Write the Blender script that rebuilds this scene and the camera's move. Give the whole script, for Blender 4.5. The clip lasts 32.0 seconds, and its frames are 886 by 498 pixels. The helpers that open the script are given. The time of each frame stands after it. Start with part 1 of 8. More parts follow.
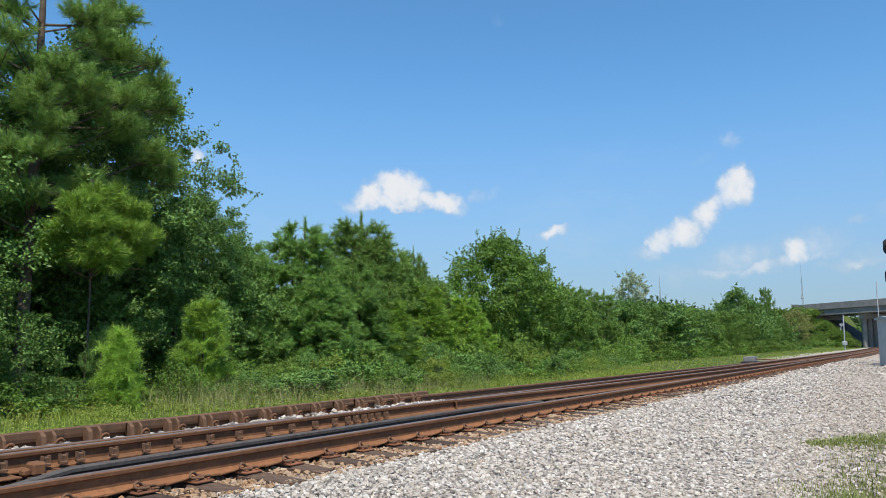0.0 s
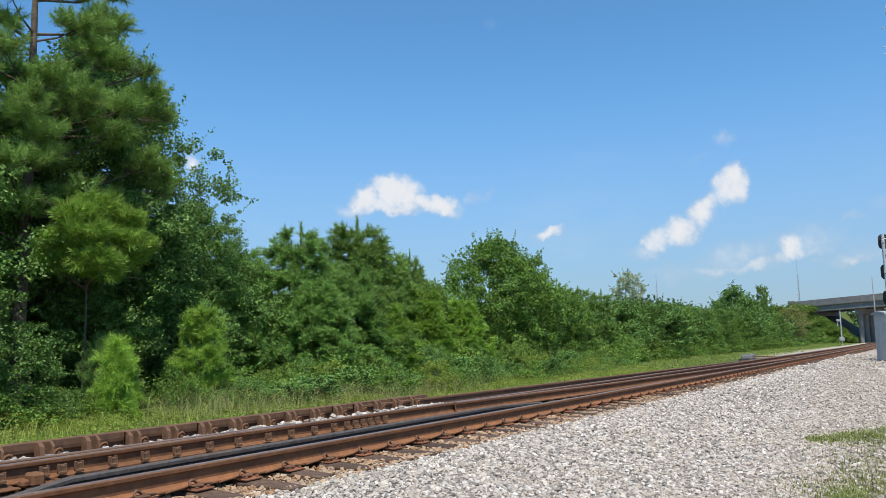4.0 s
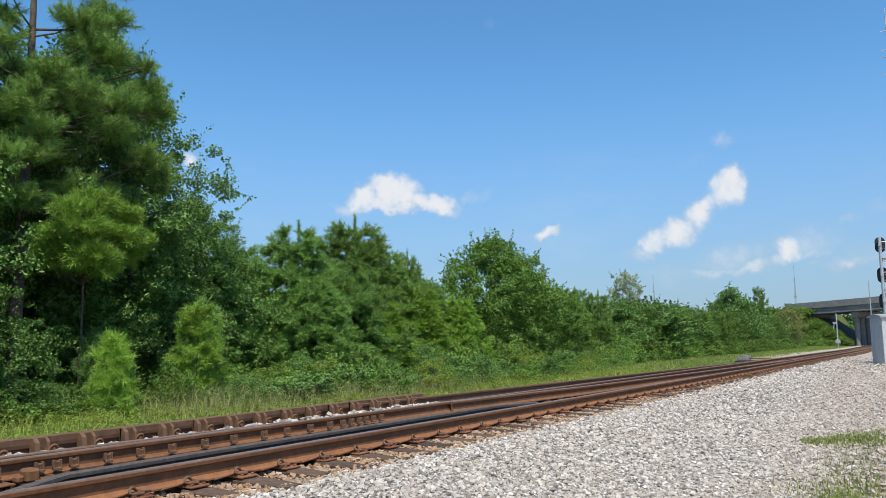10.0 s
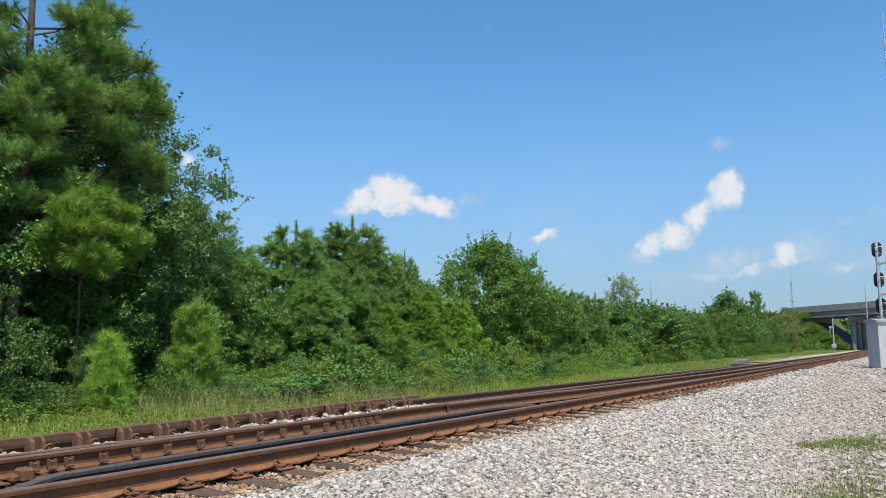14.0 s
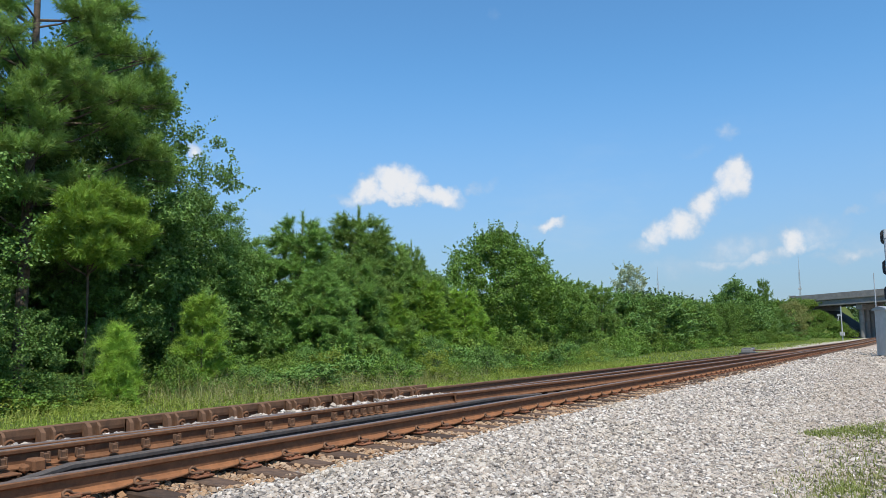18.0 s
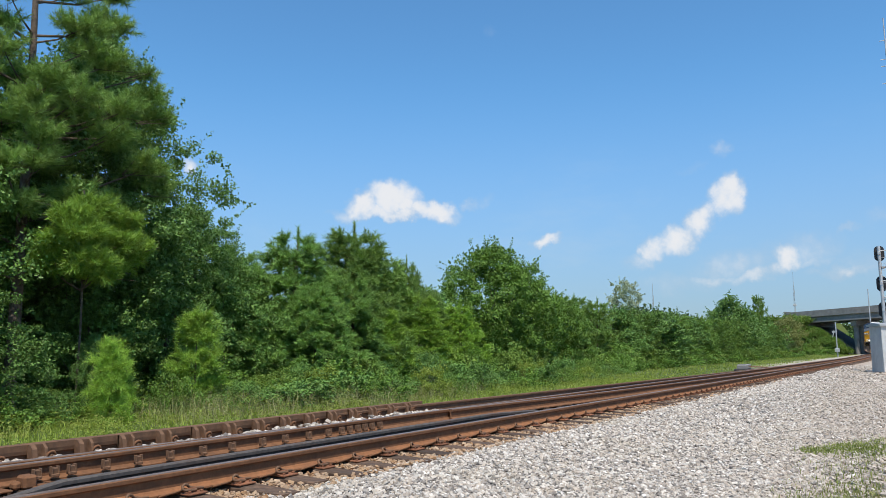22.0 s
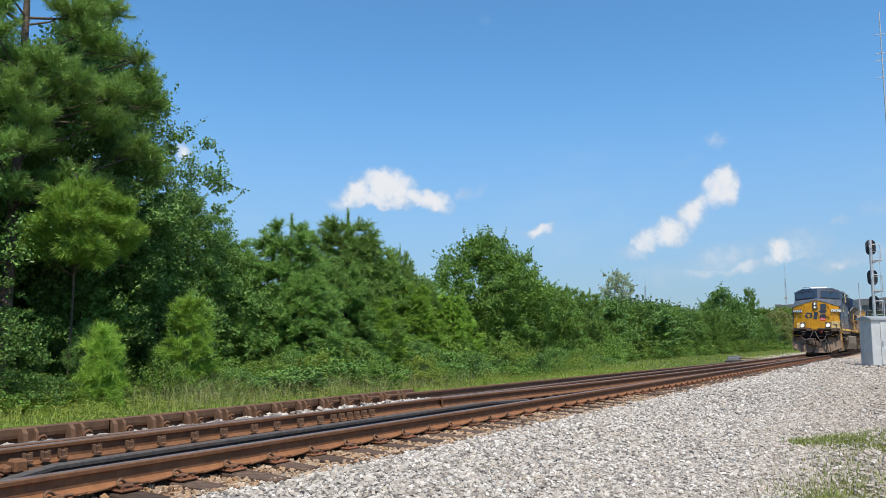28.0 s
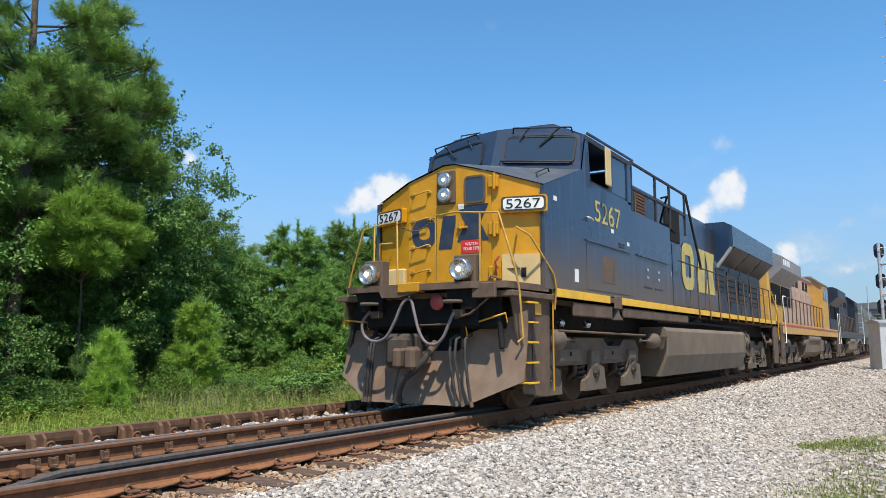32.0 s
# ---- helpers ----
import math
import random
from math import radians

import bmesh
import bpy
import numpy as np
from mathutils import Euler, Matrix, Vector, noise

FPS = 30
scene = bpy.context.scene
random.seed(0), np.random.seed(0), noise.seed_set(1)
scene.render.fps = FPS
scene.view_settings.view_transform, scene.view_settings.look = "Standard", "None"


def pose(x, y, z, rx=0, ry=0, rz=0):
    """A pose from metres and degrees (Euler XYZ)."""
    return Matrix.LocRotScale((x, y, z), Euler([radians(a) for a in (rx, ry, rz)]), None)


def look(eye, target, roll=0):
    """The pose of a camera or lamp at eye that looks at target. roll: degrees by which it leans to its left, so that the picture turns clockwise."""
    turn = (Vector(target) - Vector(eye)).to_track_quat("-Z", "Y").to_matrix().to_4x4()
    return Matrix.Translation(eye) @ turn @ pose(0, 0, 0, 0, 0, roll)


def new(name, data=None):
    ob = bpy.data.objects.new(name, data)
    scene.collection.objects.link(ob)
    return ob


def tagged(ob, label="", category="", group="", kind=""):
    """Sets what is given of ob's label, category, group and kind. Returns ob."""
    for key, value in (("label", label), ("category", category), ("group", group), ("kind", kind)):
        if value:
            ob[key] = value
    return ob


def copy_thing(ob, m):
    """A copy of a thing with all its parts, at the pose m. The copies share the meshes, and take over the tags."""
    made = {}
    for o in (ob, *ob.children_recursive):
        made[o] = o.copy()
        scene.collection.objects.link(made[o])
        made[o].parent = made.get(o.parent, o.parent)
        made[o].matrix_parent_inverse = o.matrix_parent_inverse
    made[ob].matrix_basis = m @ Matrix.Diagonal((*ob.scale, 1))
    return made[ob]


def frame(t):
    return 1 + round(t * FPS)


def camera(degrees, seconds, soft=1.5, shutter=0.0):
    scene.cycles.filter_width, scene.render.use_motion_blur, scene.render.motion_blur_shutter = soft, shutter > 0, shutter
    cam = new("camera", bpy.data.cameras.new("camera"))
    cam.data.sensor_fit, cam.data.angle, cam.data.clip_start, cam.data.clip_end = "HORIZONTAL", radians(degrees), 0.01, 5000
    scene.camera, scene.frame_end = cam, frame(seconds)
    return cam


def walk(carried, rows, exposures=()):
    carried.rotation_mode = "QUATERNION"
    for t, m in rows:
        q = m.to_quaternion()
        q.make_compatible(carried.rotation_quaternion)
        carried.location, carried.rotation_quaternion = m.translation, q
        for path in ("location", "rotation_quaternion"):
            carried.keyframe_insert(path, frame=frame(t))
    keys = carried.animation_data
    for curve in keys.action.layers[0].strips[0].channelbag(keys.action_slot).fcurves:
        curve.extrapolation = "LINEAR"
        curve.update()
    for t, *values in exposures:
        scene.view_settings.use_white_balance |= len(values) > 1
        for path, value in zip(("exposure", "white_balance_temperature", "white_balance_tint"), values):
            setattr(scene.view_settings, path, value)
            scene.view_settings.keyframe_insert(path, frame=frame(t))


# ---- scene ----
# Plan: x runs along the track, away from the camera; y away from the camera across the track; z = 0 at the top of the ties.
EYE = (0.0, 0.0, 1.15)
RAIL = 0.19            # top of the rails
NEAR, FAR = 5.26, 6.76  # the two running rails
MID = 6.01             # centre of the main track

cam = camera(60.9, 32.0, 0.7)
# seconds, tilt, roll, heading
PATH = [
    (0, 96.93, 0.03, -56.76), (0.5, 96.92, 0.34, -56.72), (1, 97.31, 0.32, -57.20),
    (1.5, 97.21, 0.18, -57.20), (2, 97.51, 0.67, -57.50), (2.5, 97.87, 0.96, -57.29),
    (3, 96.66, -0.20, -57.76), (3.5, 96.99, -0.09, -58.22), (4, 97.14, 1.05, -56.91),
    (4.5, 96.55, 0.63, -57.00), (6.5, 96.76, 0.42, -57.35), (7, 97.13, 0.07, -56.93),
    (7.5, 96.46, 0.13, -57.54), (8, 97.13, 0.22, -57.58), (8.5, 97.55, 0.18, -56.80),
    (9, 97.25, 0.17, -56.62), (9.5, 97.44, 0.05, -57.04), (10, 97.08, 0.56, -57.16),
    (10.5, 97.19, 0.17, -56.92), (11, 96.76, 0.24, -57.11), (11.5, 96.96, 0.06, -57.10),
    (12, 96.83, 0.08, -57.18), (12.5, 97.07, 0.20, -57.11), (13, 97.09, 0.00, -57.20),
    (13.5, 96.90, -0.01, -57.52), (14, 97.21, 0.19, -57.40), (14.5, 97.28, 0.07, -57.10),
    (16.5, 97.20, 0.07, -56.94), (17, 97.22, 0.17, -56.76), (17.5, 96.61, -0.10, -57.28),
    (18, 96.44, 0.44, -56.87), (18.5, 96.31, 0.20, -56.75), (19, 96.42, 0.35, -57.35),
    (19.5, 96.78, 0.17, -57.09), (20, 96.78, 0.01, -57.14), (20.5, 96.95, -0.08, -57.31),
    (21, 97.29, -0.02, -57.07), (21.5, 97.82, 0.35, -57.11), (22, 97.63, 0.37, -57.23),
    (22.5, 97.79, 0.09, -57.21), (23, 97.66, -0.01, -57.06), (23.5, 97.44, -0.45, -57.72),
    (24, 97.39, -0.33, -57.54), (24.5, 97.49, -0.31, -57.90), (25, 97.45, -0.27, -57.80),
    (25.5, 97.24, -0.23, -57.90), (27.5, 97.06, -0.41, -57.55), (28, 96.78, -0.23, -57.80),
    (28.5, 97.06, -0.32, -57.75), (29, 97.10, -0.24, -57.72), (29.5, 97.29, -0.09, -57.95),
    (30, 97.17, -0.38, -57.88), (30.5, 97.04, -0.23, -57.91), (31, 96.96, -0.37, -57.64),
    (31.5, 96.84, -0.37, -57.43), (32, 97.16, -0.05, -57.31),
]
walk(cam, [(t, pose(*EYE, a, b, c)) for t, a, b, c in PATH], [(0.0, 0.0), (31.2, 0.0), (32.0, 0.13)])

# ---------------------------------------------------------------- light
SUN_TO = Vector((-0.35, -0.31, 0.883)).normalized()
world = bpy.data.worlds.new("world")
scene.world = world
world.use_nodes = True


class Nodes:
    """Short way to write a node tree."""

    def __init__(self, tree):
        self.t = tree
        tree.nodes.clear()

    def add(self, kind, ins=None, **props):
        n = self.t.nodes.new(kind)
        for k, v in props.items():
            setattr(n, k, v)
        for k, v in (ins or {}).items():
            s = n.inputs[k]
            if isinstance(v, bpy.types.NodeSocket):
                self.t.links.new(v, s)
            else:
                s.default_value = v
        return n

    def math(self, op, a, b=None, c=None, clamp=False):
        ins = {0: a}
        if b is not None:
            ins[1] = b
        if c is not None:
            ins[2] = c
        return self.add("ShaderNodeMath", ins, operation=op, use_clamp=clamp).outputs[0]

    def vmath(self, op, a, b=None, out=0):
        ins = {0: a}
        if b is not None:
            ins[1] = b
        return self.add("ShaderNodeVectorMath", ins, operation=op).outputs[out]

    def mix(self, f, a, b, blend="MIX"):
        n = self.add("ShaderNodeMix", {0: f, 6: a, 7: b}, data_type="RGBA", blend_type=blend)
        return n.outputs[2]

    def noise(self, vec, scale, detail=4.0, rough=0.55, out=0):
        return self.add("ShaderNodeTexNoise", {"Vector": vec, "Scale": scale, "Detail": detail, "Roughness": rough}).outputs[out]

    def ramp(self, f, a, b):
        return self.add("ShaderNodeMapRange", {0: f, 1: a, 2: b, 3: 0.0, 4: 1.0}, interpolation_type="SMOOTHSTEP").outputs[0]


def rgb(r, g, b):
    return (r, g, b, 1.0)


def build_sky():
    n = Nodes(world.node_tree)
    el = math.asin(SUN_TO.z)
    sky = n.add("ShaderNodeTexSky", sky_type="NISHITA", sun_disc=False, sun_elevation=el,
                sun_rotation=math.atan2(SUN_TO.x, SUN_TO.y), air_density=1.0, dust_density=0.6, ozone_density=2.0, altitude=60)
    d = n.add("ShaderNodeTexCoord").outputs["Generated"]
    z = n.add("ShaderNodeSeparateXYZ", {0: d}).outputs[2]
    # fair-weather cumulus: heading and height in degrees, half width, half height, slope, weight
    puffs = [(39.06, 11.02, 1.62, 1.43, 0, 0.9), (36.59, 11.49, 2.87, 1.62, 0, 1), (33.98, 10.74, 2.97, 1.06, -12, 0.95), (36.89, 10.37, 4.78, 0.77, 0, 0.8), (30.70, 10.99, 1.3, 0.55, 15, 0.36), (29.48, 11.41, 1.24, 0.42, 25, 0.28), (51.60, 13.14, 0.97, 0.62, 0, 0.8), (24.99, 8.01, 1.42, 0.71, 15, 0.85)]
    puffs += [(16.92, 7.20, 1.54, 1.36, 0, 0.85), (15.39, 7.72, 1.95, 1.40, 30, 0.85), (13.69, 8.99, 2.30, 1.45, 45, 0.9), (11.72, 10.67, 1.75, 1.80, 0, 0.95), (17.76, 6.27, 2.28, 0.82, 10, 0.5), (12.12, 13.83, 1.04, 0.86, 30, 0.42), (14.12, 12.87, 1.32, 0.44, 10, 0.2), (7.86, 6.09, 1.42, 1.25, 0, 0.85), (9.71, 5.07, 2.97, 0.76, 10, 0.6), (12.71, 4.93, 3.07, 0.61, 0, 0.45), (4.45, 5.15, 2.78, 0.72, 5, 0.5), (4.30, 7.72, 1.03, 0.48, 10, 0.38), (45.33, 7.22, 1.58, 0.74, 0, 0.7), (28.94, 23.59, 0.81, 0.63, 30, 0.2), (6.11, 5.81, 2.04, 0.57, 0, 0.4)]
    puffs += [(11.2, 6.0, 4.6, 1.5, 8, 0.42), (6.6, 6.6, 3.2, 1.5, 0, 0.40), (15.6, 4.6, 4.2, 1.2, 5, 0.34), (2.6, 5.6, 3.2, 1.3, 0, 0.36), (1.5, 8.6, 2.6, 1.0, 10, 0.30)]
    warp = n.vmath("SUBTRACT", n.noise(d, 24.0, 5.0, 0.58, 1), (0.5, 0.5, 0.5))
    dw = n.vmath("ADD", d, n.vmath("MULTIPLY", warp, (0.046, 0.046, 0.046)))
    total = None
    for head, up, hw, hh, lean, wt in puffs:
        a, e = radians(head), radians(up)
        c = Vector((math.cos(e) * math.cos(a), math.cos(e) * math.sin(a), math.sin(e)))
        right = Vector((math.sin(a), -math.cos(a), 0.0))
        upv = right.cross(c)
        upv = upv if upv.z > 0 else -upv
        q = radians(lean)
        u, v = right * math.cos(q) + upv * math.sin(q), upv * math.cos(q) - right * math.sin(q)
        rel = n.vmath("SUBTRACT", dw, tuple(c))
        uu = n.vmath("DOT_PRODUCT", rel, tuple(u / radians(hw)), 1)
        vv = n.vmath("DOT_PRODUCT", rel, tuple(v / radians(hh)), 1)
        r2 = n.math("ADD", n.math("MULTIPLY", uu, uu), n.math("MULTIPLY", vv, vv))
        ahead = n.math("GREATER_THAN", n.vmath("DOT_PRODUCT", d, tuple(c), 1), 0.5)
        m = n.math("MULTIPLY", n.math("MULTIPLY", n.math("SUBTRACT", 1.0, r2, clamp=True), wt), ahead)
        total = m if total is None else n.math("MAXIMUM", total, m)
    fine = n.noise(d, 46.0, 5.0, 0.6)
    body = n.math("ADD", total, n.math("MULTIPLY", n.math("SUBTRACT", fine, 0.5), n.math("MULTIPLY", total, 1.35)))
    alpha = n.math("MULTIPLY", n.ramp(body, 0.04, 0.98), 0.92)
    lit = n.math("ADD", body, n.math("MULTIPLY", n.math("SUBTRACT", n.noise(d, 30.0, 5.0, 0.6), 0.5), 0.9))
    shade = n.mix(n.ramp(lit, 0.12, 0.8), rgb(4.8, 5.8, 6.9), rgb(8.6, 8.6, 8.7))
    # thin haze low in the sky and faint high wisps
    haze = n.math("MULTIPLY", n.ramp(z, 0.36, -0.02), 0.72)
    wisps = n.math("MULTIPLY", n.ramp(n.noise(n.vmath("MULTIPLY", d, (3.0, 3.0, 9.0)), 2.0, 5.0, 0.6), 0.52, 0.85), n.math("MULTIPLY", n.ramp(z, 0.34, 0.04), 0.28))
    blue = n.mix(1.0, sky.outputs[0], rgb(0.92, 1.54, 1.84), "MULTIPLY")
    col = n.mix(haze, blue, rgb(3.10, 3.36, 4.85))
    col = n.mix(wisps, col, rgb(5.4, 6.6, 7.6))
    col = n.mix(alpha, col, shade)
    bg = n.add("ShaderNodeBackground", {0: col, 1: 0.10})
    n.add("ShaderNodeOutputWorld", {0: bg.outputs[0]})


build_sky()
sun = new("sun", bpy.data.lights.new("sun", "SUN"))
sun.data.energy, sun.data.angle, sun.data.color = 5.2, radians(0.55), (1.0, 0.92, 0.79)
sun.matrix_world = look(SUN_TO * 100, (0, 0, 0))
scene.view_settings.exposure = 0.0


# ---------------------------------------------------------------- materials
def surface(name, c1, c2, scale=8.0, rough=0.7, metal=0.0, bump=0.25, stain=None, stain_scale=1.2, stain_amt=0.5, spec=0.4, vary=0.0, dist=0.01, rough_var=0.15):
    """Two-scale procedural paint, metal, wood or concrete."""
    m = bpy.data.materials.new(name)
    m.use_nodes = True
    n = Nodes(m.node_tree)
    co = n.add("ShaderNodeTexCoord").outputs["Object"]
    f = n.noise(co, scale, 6.0, 0.6)
    col = n.mix(n.ramp(f, 0.3, 0.7), rgb(*c1), rgb(*c2))
    if stain:
        g = n.noise(co, stain_scale, 5.0, 0.65)
        col = n.mix(n.math("MULTIPLY", n.ramp(g, 0.45, 0.72), stain_amt), col, rgb(*stain))
    if vary:
        o = n.add("ShaderNodeObjectInfo").outputs["Random"]
        k = n.math("ADD", n.math("MULTIPLY", o, 2 * vary), 1.0 - vary)
        col = n.mix(1.0, col, n.add("ShaderNodeCombineXYZ", {0: k, 1: k, 2: k}).outputs[0], "MULTIPLY")
    b = n.add("ShaderNodeBump", {"Strength": bump, "Distance": dist, "Height": n.noise(co, scale * 3.0, 5.0, 0.6)})
    rr = n.math("ADD", rough - rough_var / 2, n.math("MULTIPLY", f, rough_var), clamp=True)
    p = n.add("ShaderNodeBsdfPrincipled", {"Base Color": col, "Roughness": rr, "Metallic": metal, "Normal": b.outputs[0], "Specular IOR Level": spec})
    n.add("ShaderNodeOutputMaterial", {0: p.outputs[0]})
    return m


def leaf_material(name, c1, c2, c3, glow=0.35, rough=0.55):
    """Leaves: each island differs, light passes through."""
    m = bpy.data.materials.new(name)
    m.use_nodes = True
    n = Nodes(m.node_tree)
    r = n.add("ShaderNodeNewGeometry").outputs["Random Per Island"]
    o = n.add("ShaderNodeObjectInfo").outputs["Random"]
    big = n.noise(n.add("ShaderNodeTexCoord").outputs["Object"], 0.9, 3.0)
    col = n.mix(r, rgb(*c1), rgb(*c2))
    col = n.mix(n.ramp(big, 0.42, 0.7), col, rgb(*c3))
    k = n.math("ADD", n.math("MULTIPLY", o, 0.35), 0.82)
    tuft = n.noise(n.add("ShaderNodeTexCoord").outputs["Object"], 3.6, 2.0)
    k = n.math("MULTIPLY", k, n.math("ADD", n.math("MULTIPLY", n.ramp(tuft, 0.30, 0.70), 0.45), 0.72))
    col = n.mix(1.0, col, n.add("ShaderNodeCombineXYZ", {0: k, 1: k, 2: k}).outputs[0], "MULTIPLY")
    p = n.add("ShaderNodeBsdfPrincipled", {"Base Color": col, "Roughness": rough, "Specular IOR Level": 0.22})
    tr = n.add("ShaderNodeBsdfTranslucent", {0: n.mix(0.5, col, rgb(c2[0] * 1.3, c2[1] * 1.35, c2[2] * 0.6))})
    mx = n.add("ShaderNodeMixShader", {0: glow, 1: p.outputs[0], 2: tr.outputs[0]})
    n.add("ShaderNodeOutputMaterial", {0: mx.outputs[0]})
    return m


def stone_material(name, tones, per_island=True):
    """Broken stone, each piece of its own tone."""
    m = bpy.data.materials.new(name)
    m.use_nodes = True
    n = Nodes(m.node_tree)
    co = n.add("ShaderNodeTexCoord").outputs["Object"]
    r = n.add("ShaderNodeNewGeometry").outputs["Random Per Island"]
    ramp = n.add("ShaderNodeValToRGB", {0: r})
    e = ramp.color_ramp.elements
    while len(e) < len(tones):
        e.new(0.5)
    for i, c in enumerate(tones):
        e[i].position = i / (len(tones) - 1)
        e[i].color = rgb(*c)
    col = n.mix(n.math("MULTIPLY", n.noise(co, 60.0, 4.0), 0.5), ramp.outputs[0], rgb(0.30, 0.28, 0.27), "MULTIPLY")
    col = n.mix(n.math("MULTIPLY", n.ramp(n.noise(co, 0.7, 4.0), 0.5, 0.75), 0.3), col, rgb(0.42, 0.36, 0.27))
    b = n.add("ShaderNodeBump", {"Strength": 0.7, "Distance": 0.010, "Height": n.noise(co, 70.0, 5.0)})
    p = n.add("ShaderNodeBsdfPrincipled", {"Base Color": col, "Roughness": 0.85, "Normal": b.outputs[0], "Specular IOR Level": 0.25})
    n.add("ShaderNodeOutputMaterial", {0: p.outputs[0]})
    return m


def ballast_material(name):
    """The bed under and between the loose stones: cells of broken stone, rust by the rails, dust away from them."""
    m = bpy.data.materials.new(name)
    m.use_nodes = True
    n = Nodes(m.node_tree)
    co = n.add("ShaderNodeTexCoord").outputs["Object"]
    v = n.add("ShaderNodeTexVoronoi", {"Vector": co, "Scale": 17.0, "Randomness": 1.0})
    v2 = n.add("ShaderNodeTexVoronoi", {"Vector": co, "Scale": 34.0, "Randomness": 1.0})
    g = n.add("ShaderNodeSeparateXYZ", {0: v.outputs["Color"]}).outputs[0]
    col = n.mix(g, rgb(0.28, 0.26, 0.245), rgb(0.52, 0.495, 0.465))
    gap = n.ramp(v.outputs["Distance"], 0.62, 0.30)
    col = n.mix(gap, rgb(0.20, 0.18, 0.165), col)
    pos = n.add("ShaderNodeSeparateXYZ", {0: co})
    wob = n.math("MULTIPLY", n.math("SUBTRACT", n.noise(co, 0.5, 4.0), 0.5), 1.6)
    yy = n.math("ADD", pos.outputs[1], wob)
    rust = n.math("MULTIPLY", n.ramp(n.math("ADD", yy, n.math("MINIMUM", n.math("MULTIPLY", pos.outputs[0], 0.006), 0.5)), 4.3, 4.95), n.ramp(yy, 8.9, 8.2))
    col = n.mix(n.math("MULTIPLY", rust, 0.82), col, rgb(0.25, 0.125, 0.062))
    dust = n.ramp(n.math("SUBTRACT", yy, n.math("MULTIPLY", pos.outputs[0], 0.075)), 1.7, 0.5)
    col = n.mix(n.math("MULTIPLY", dust, 0.6), col, rgb(0.45, 0.37, 0.30))
    h = n.math("SUBTRACT", n.math("SUBTRACT", 1.0, v.outputs["Distance"]), n.math("MULTIPLY", v2.outputs["Distance"], 0.4))
    b = n.add("ShaderNodeBump", {"Strength": 0.9, "Distance": 0.03, "Height": h})
    p = n.add("ShaderNodeBsdfPrincipled", {"Base Color": col, "Roughness": 0.9, "Normal": b.outputs[0], "Specular IOR Level": 0.2})
    n.add("ShaderNodeOutputMaterial", {0: p.outputs[0]})
    return m


def ground_material(name):
    m = bpy.data.materials.new(name)
    m.use_nodes = True
    n = Nodes(m.node_tree)
    co = n.add("ShaderNodeTexCoord").outputs["Object"]
    f = n.noise(co, 2.2, 6.0, 0.65)
    fine = n.noise(co, 26.0, 5.0, 0.7)
    col = n.mix(fine, rgb(0.050, 0.080, 0.020), rgb(0.12, 0.155, 0.045))
    col = n.mix(n.math("MULTIPLY", n.ramp(f, 0.5, 0.75), 0.6), col, rgb(0.21, 0.17, 0.085))
    pos = n.add("ShaderNodeSeparateXYZ", {0: co})
    wob = n.math("MULTIPLY", n.math("SUBTRACT", n.noise(co, 0.45, 5.0), 0.5), 3.0)
    near = n.ramp(n.math("ADD", pos.outputs[1], wob), 3.2, 2.0)
    dirt = n.mix(fine, rgb(0.33, 0.27, 0.21), rgb(0.48, 0.41, 0.34))
    patch = n.ramp(n.noise(co, 0.33, 4.0), 0.74, 0.66)
    col = n.mix(n.math("MULTIPLY", near, patch), col, dirt)
    strip = n.math("MULTIPLY", n.ramp(n.math("ADD", pos.outputs[1], n.math("MULTIPLY", wob, 0.8)), 13.2, 11.6), n.math("MULTIPLY", n.ramp(pos.outputs[1], 8.0, 9.0), n.ramp(pos.outputs[0], 48.0, 75.0)))
    sand = n.mix(fine, rgb(0.36, 0.31, 0.24), rgb(0.52, 0.47, 0.39))
    col = n.mix(n.math("MULTIPLY", strip, 0.85), col, sand)
    b = n.add("ShaderNodeBump", {"Strength": 0.8, "Distance": 0.05, "Height": n.math("ADD", fine, f)})
    p = n.add("ShaderNodeBsdfPrincipled", {"Base Color": col, "Roughness": 0.95, "Normal": b.outputs[0], "Specular IOR Level": 0.15})
    n.add("ShaderNodeOutputMaterial", {0: p.outputs[0]})
    return m


M_RUST = surface("rusted rail steel", (0.138, 0.063, 0.029), (0.210, 0.096, 0.045), 14, 0.9, 0.0, 0.4, (0.100, 0.048, 0.025), 2.0, 0.5)
M_FOOT = surface("orange rail foot", (0.205, 0.087, 0.037), (0.280, 0.120, 0.051), 14, 0.9, 0.0, 0.4, (0.15, 0.066, 0.035), 2.0, 0.55)
M_RUSTDK = surface("dark rusted steel", (0.102, 0.056, 0.033), (0.172, 0.092, 0.050), 10, 0.8, 0.0, 0.4, (0.19, 0.095, 0.05), 3.0, 0.5)
M_HEAD = surface("worn rail head", (0.15, 0.12, 0.112), (0.23, 0.187, 0.172), 30, 0.5, 0.15, 0.1, (0.12, 0.072, 0.052), 2.5, 0.6)
M_GUARDHEAD = surface("greasy black rail", (0.062, 0.053, 0.049), (0.105, 0.090, 0.082), 20, 0.75, 0.0, 0.15, (0.13, 0.062, 0.035), 1.2, 0.5)
M_PLATE = surface("rusted tie plate", (0.165, 0.066, 0.034), (0.260, 0.108, 0.052), 20, 0.9, 0.0, 0.5, (0.12, 0.052, 0.032), 5.0, 0.5, vary=0.25)
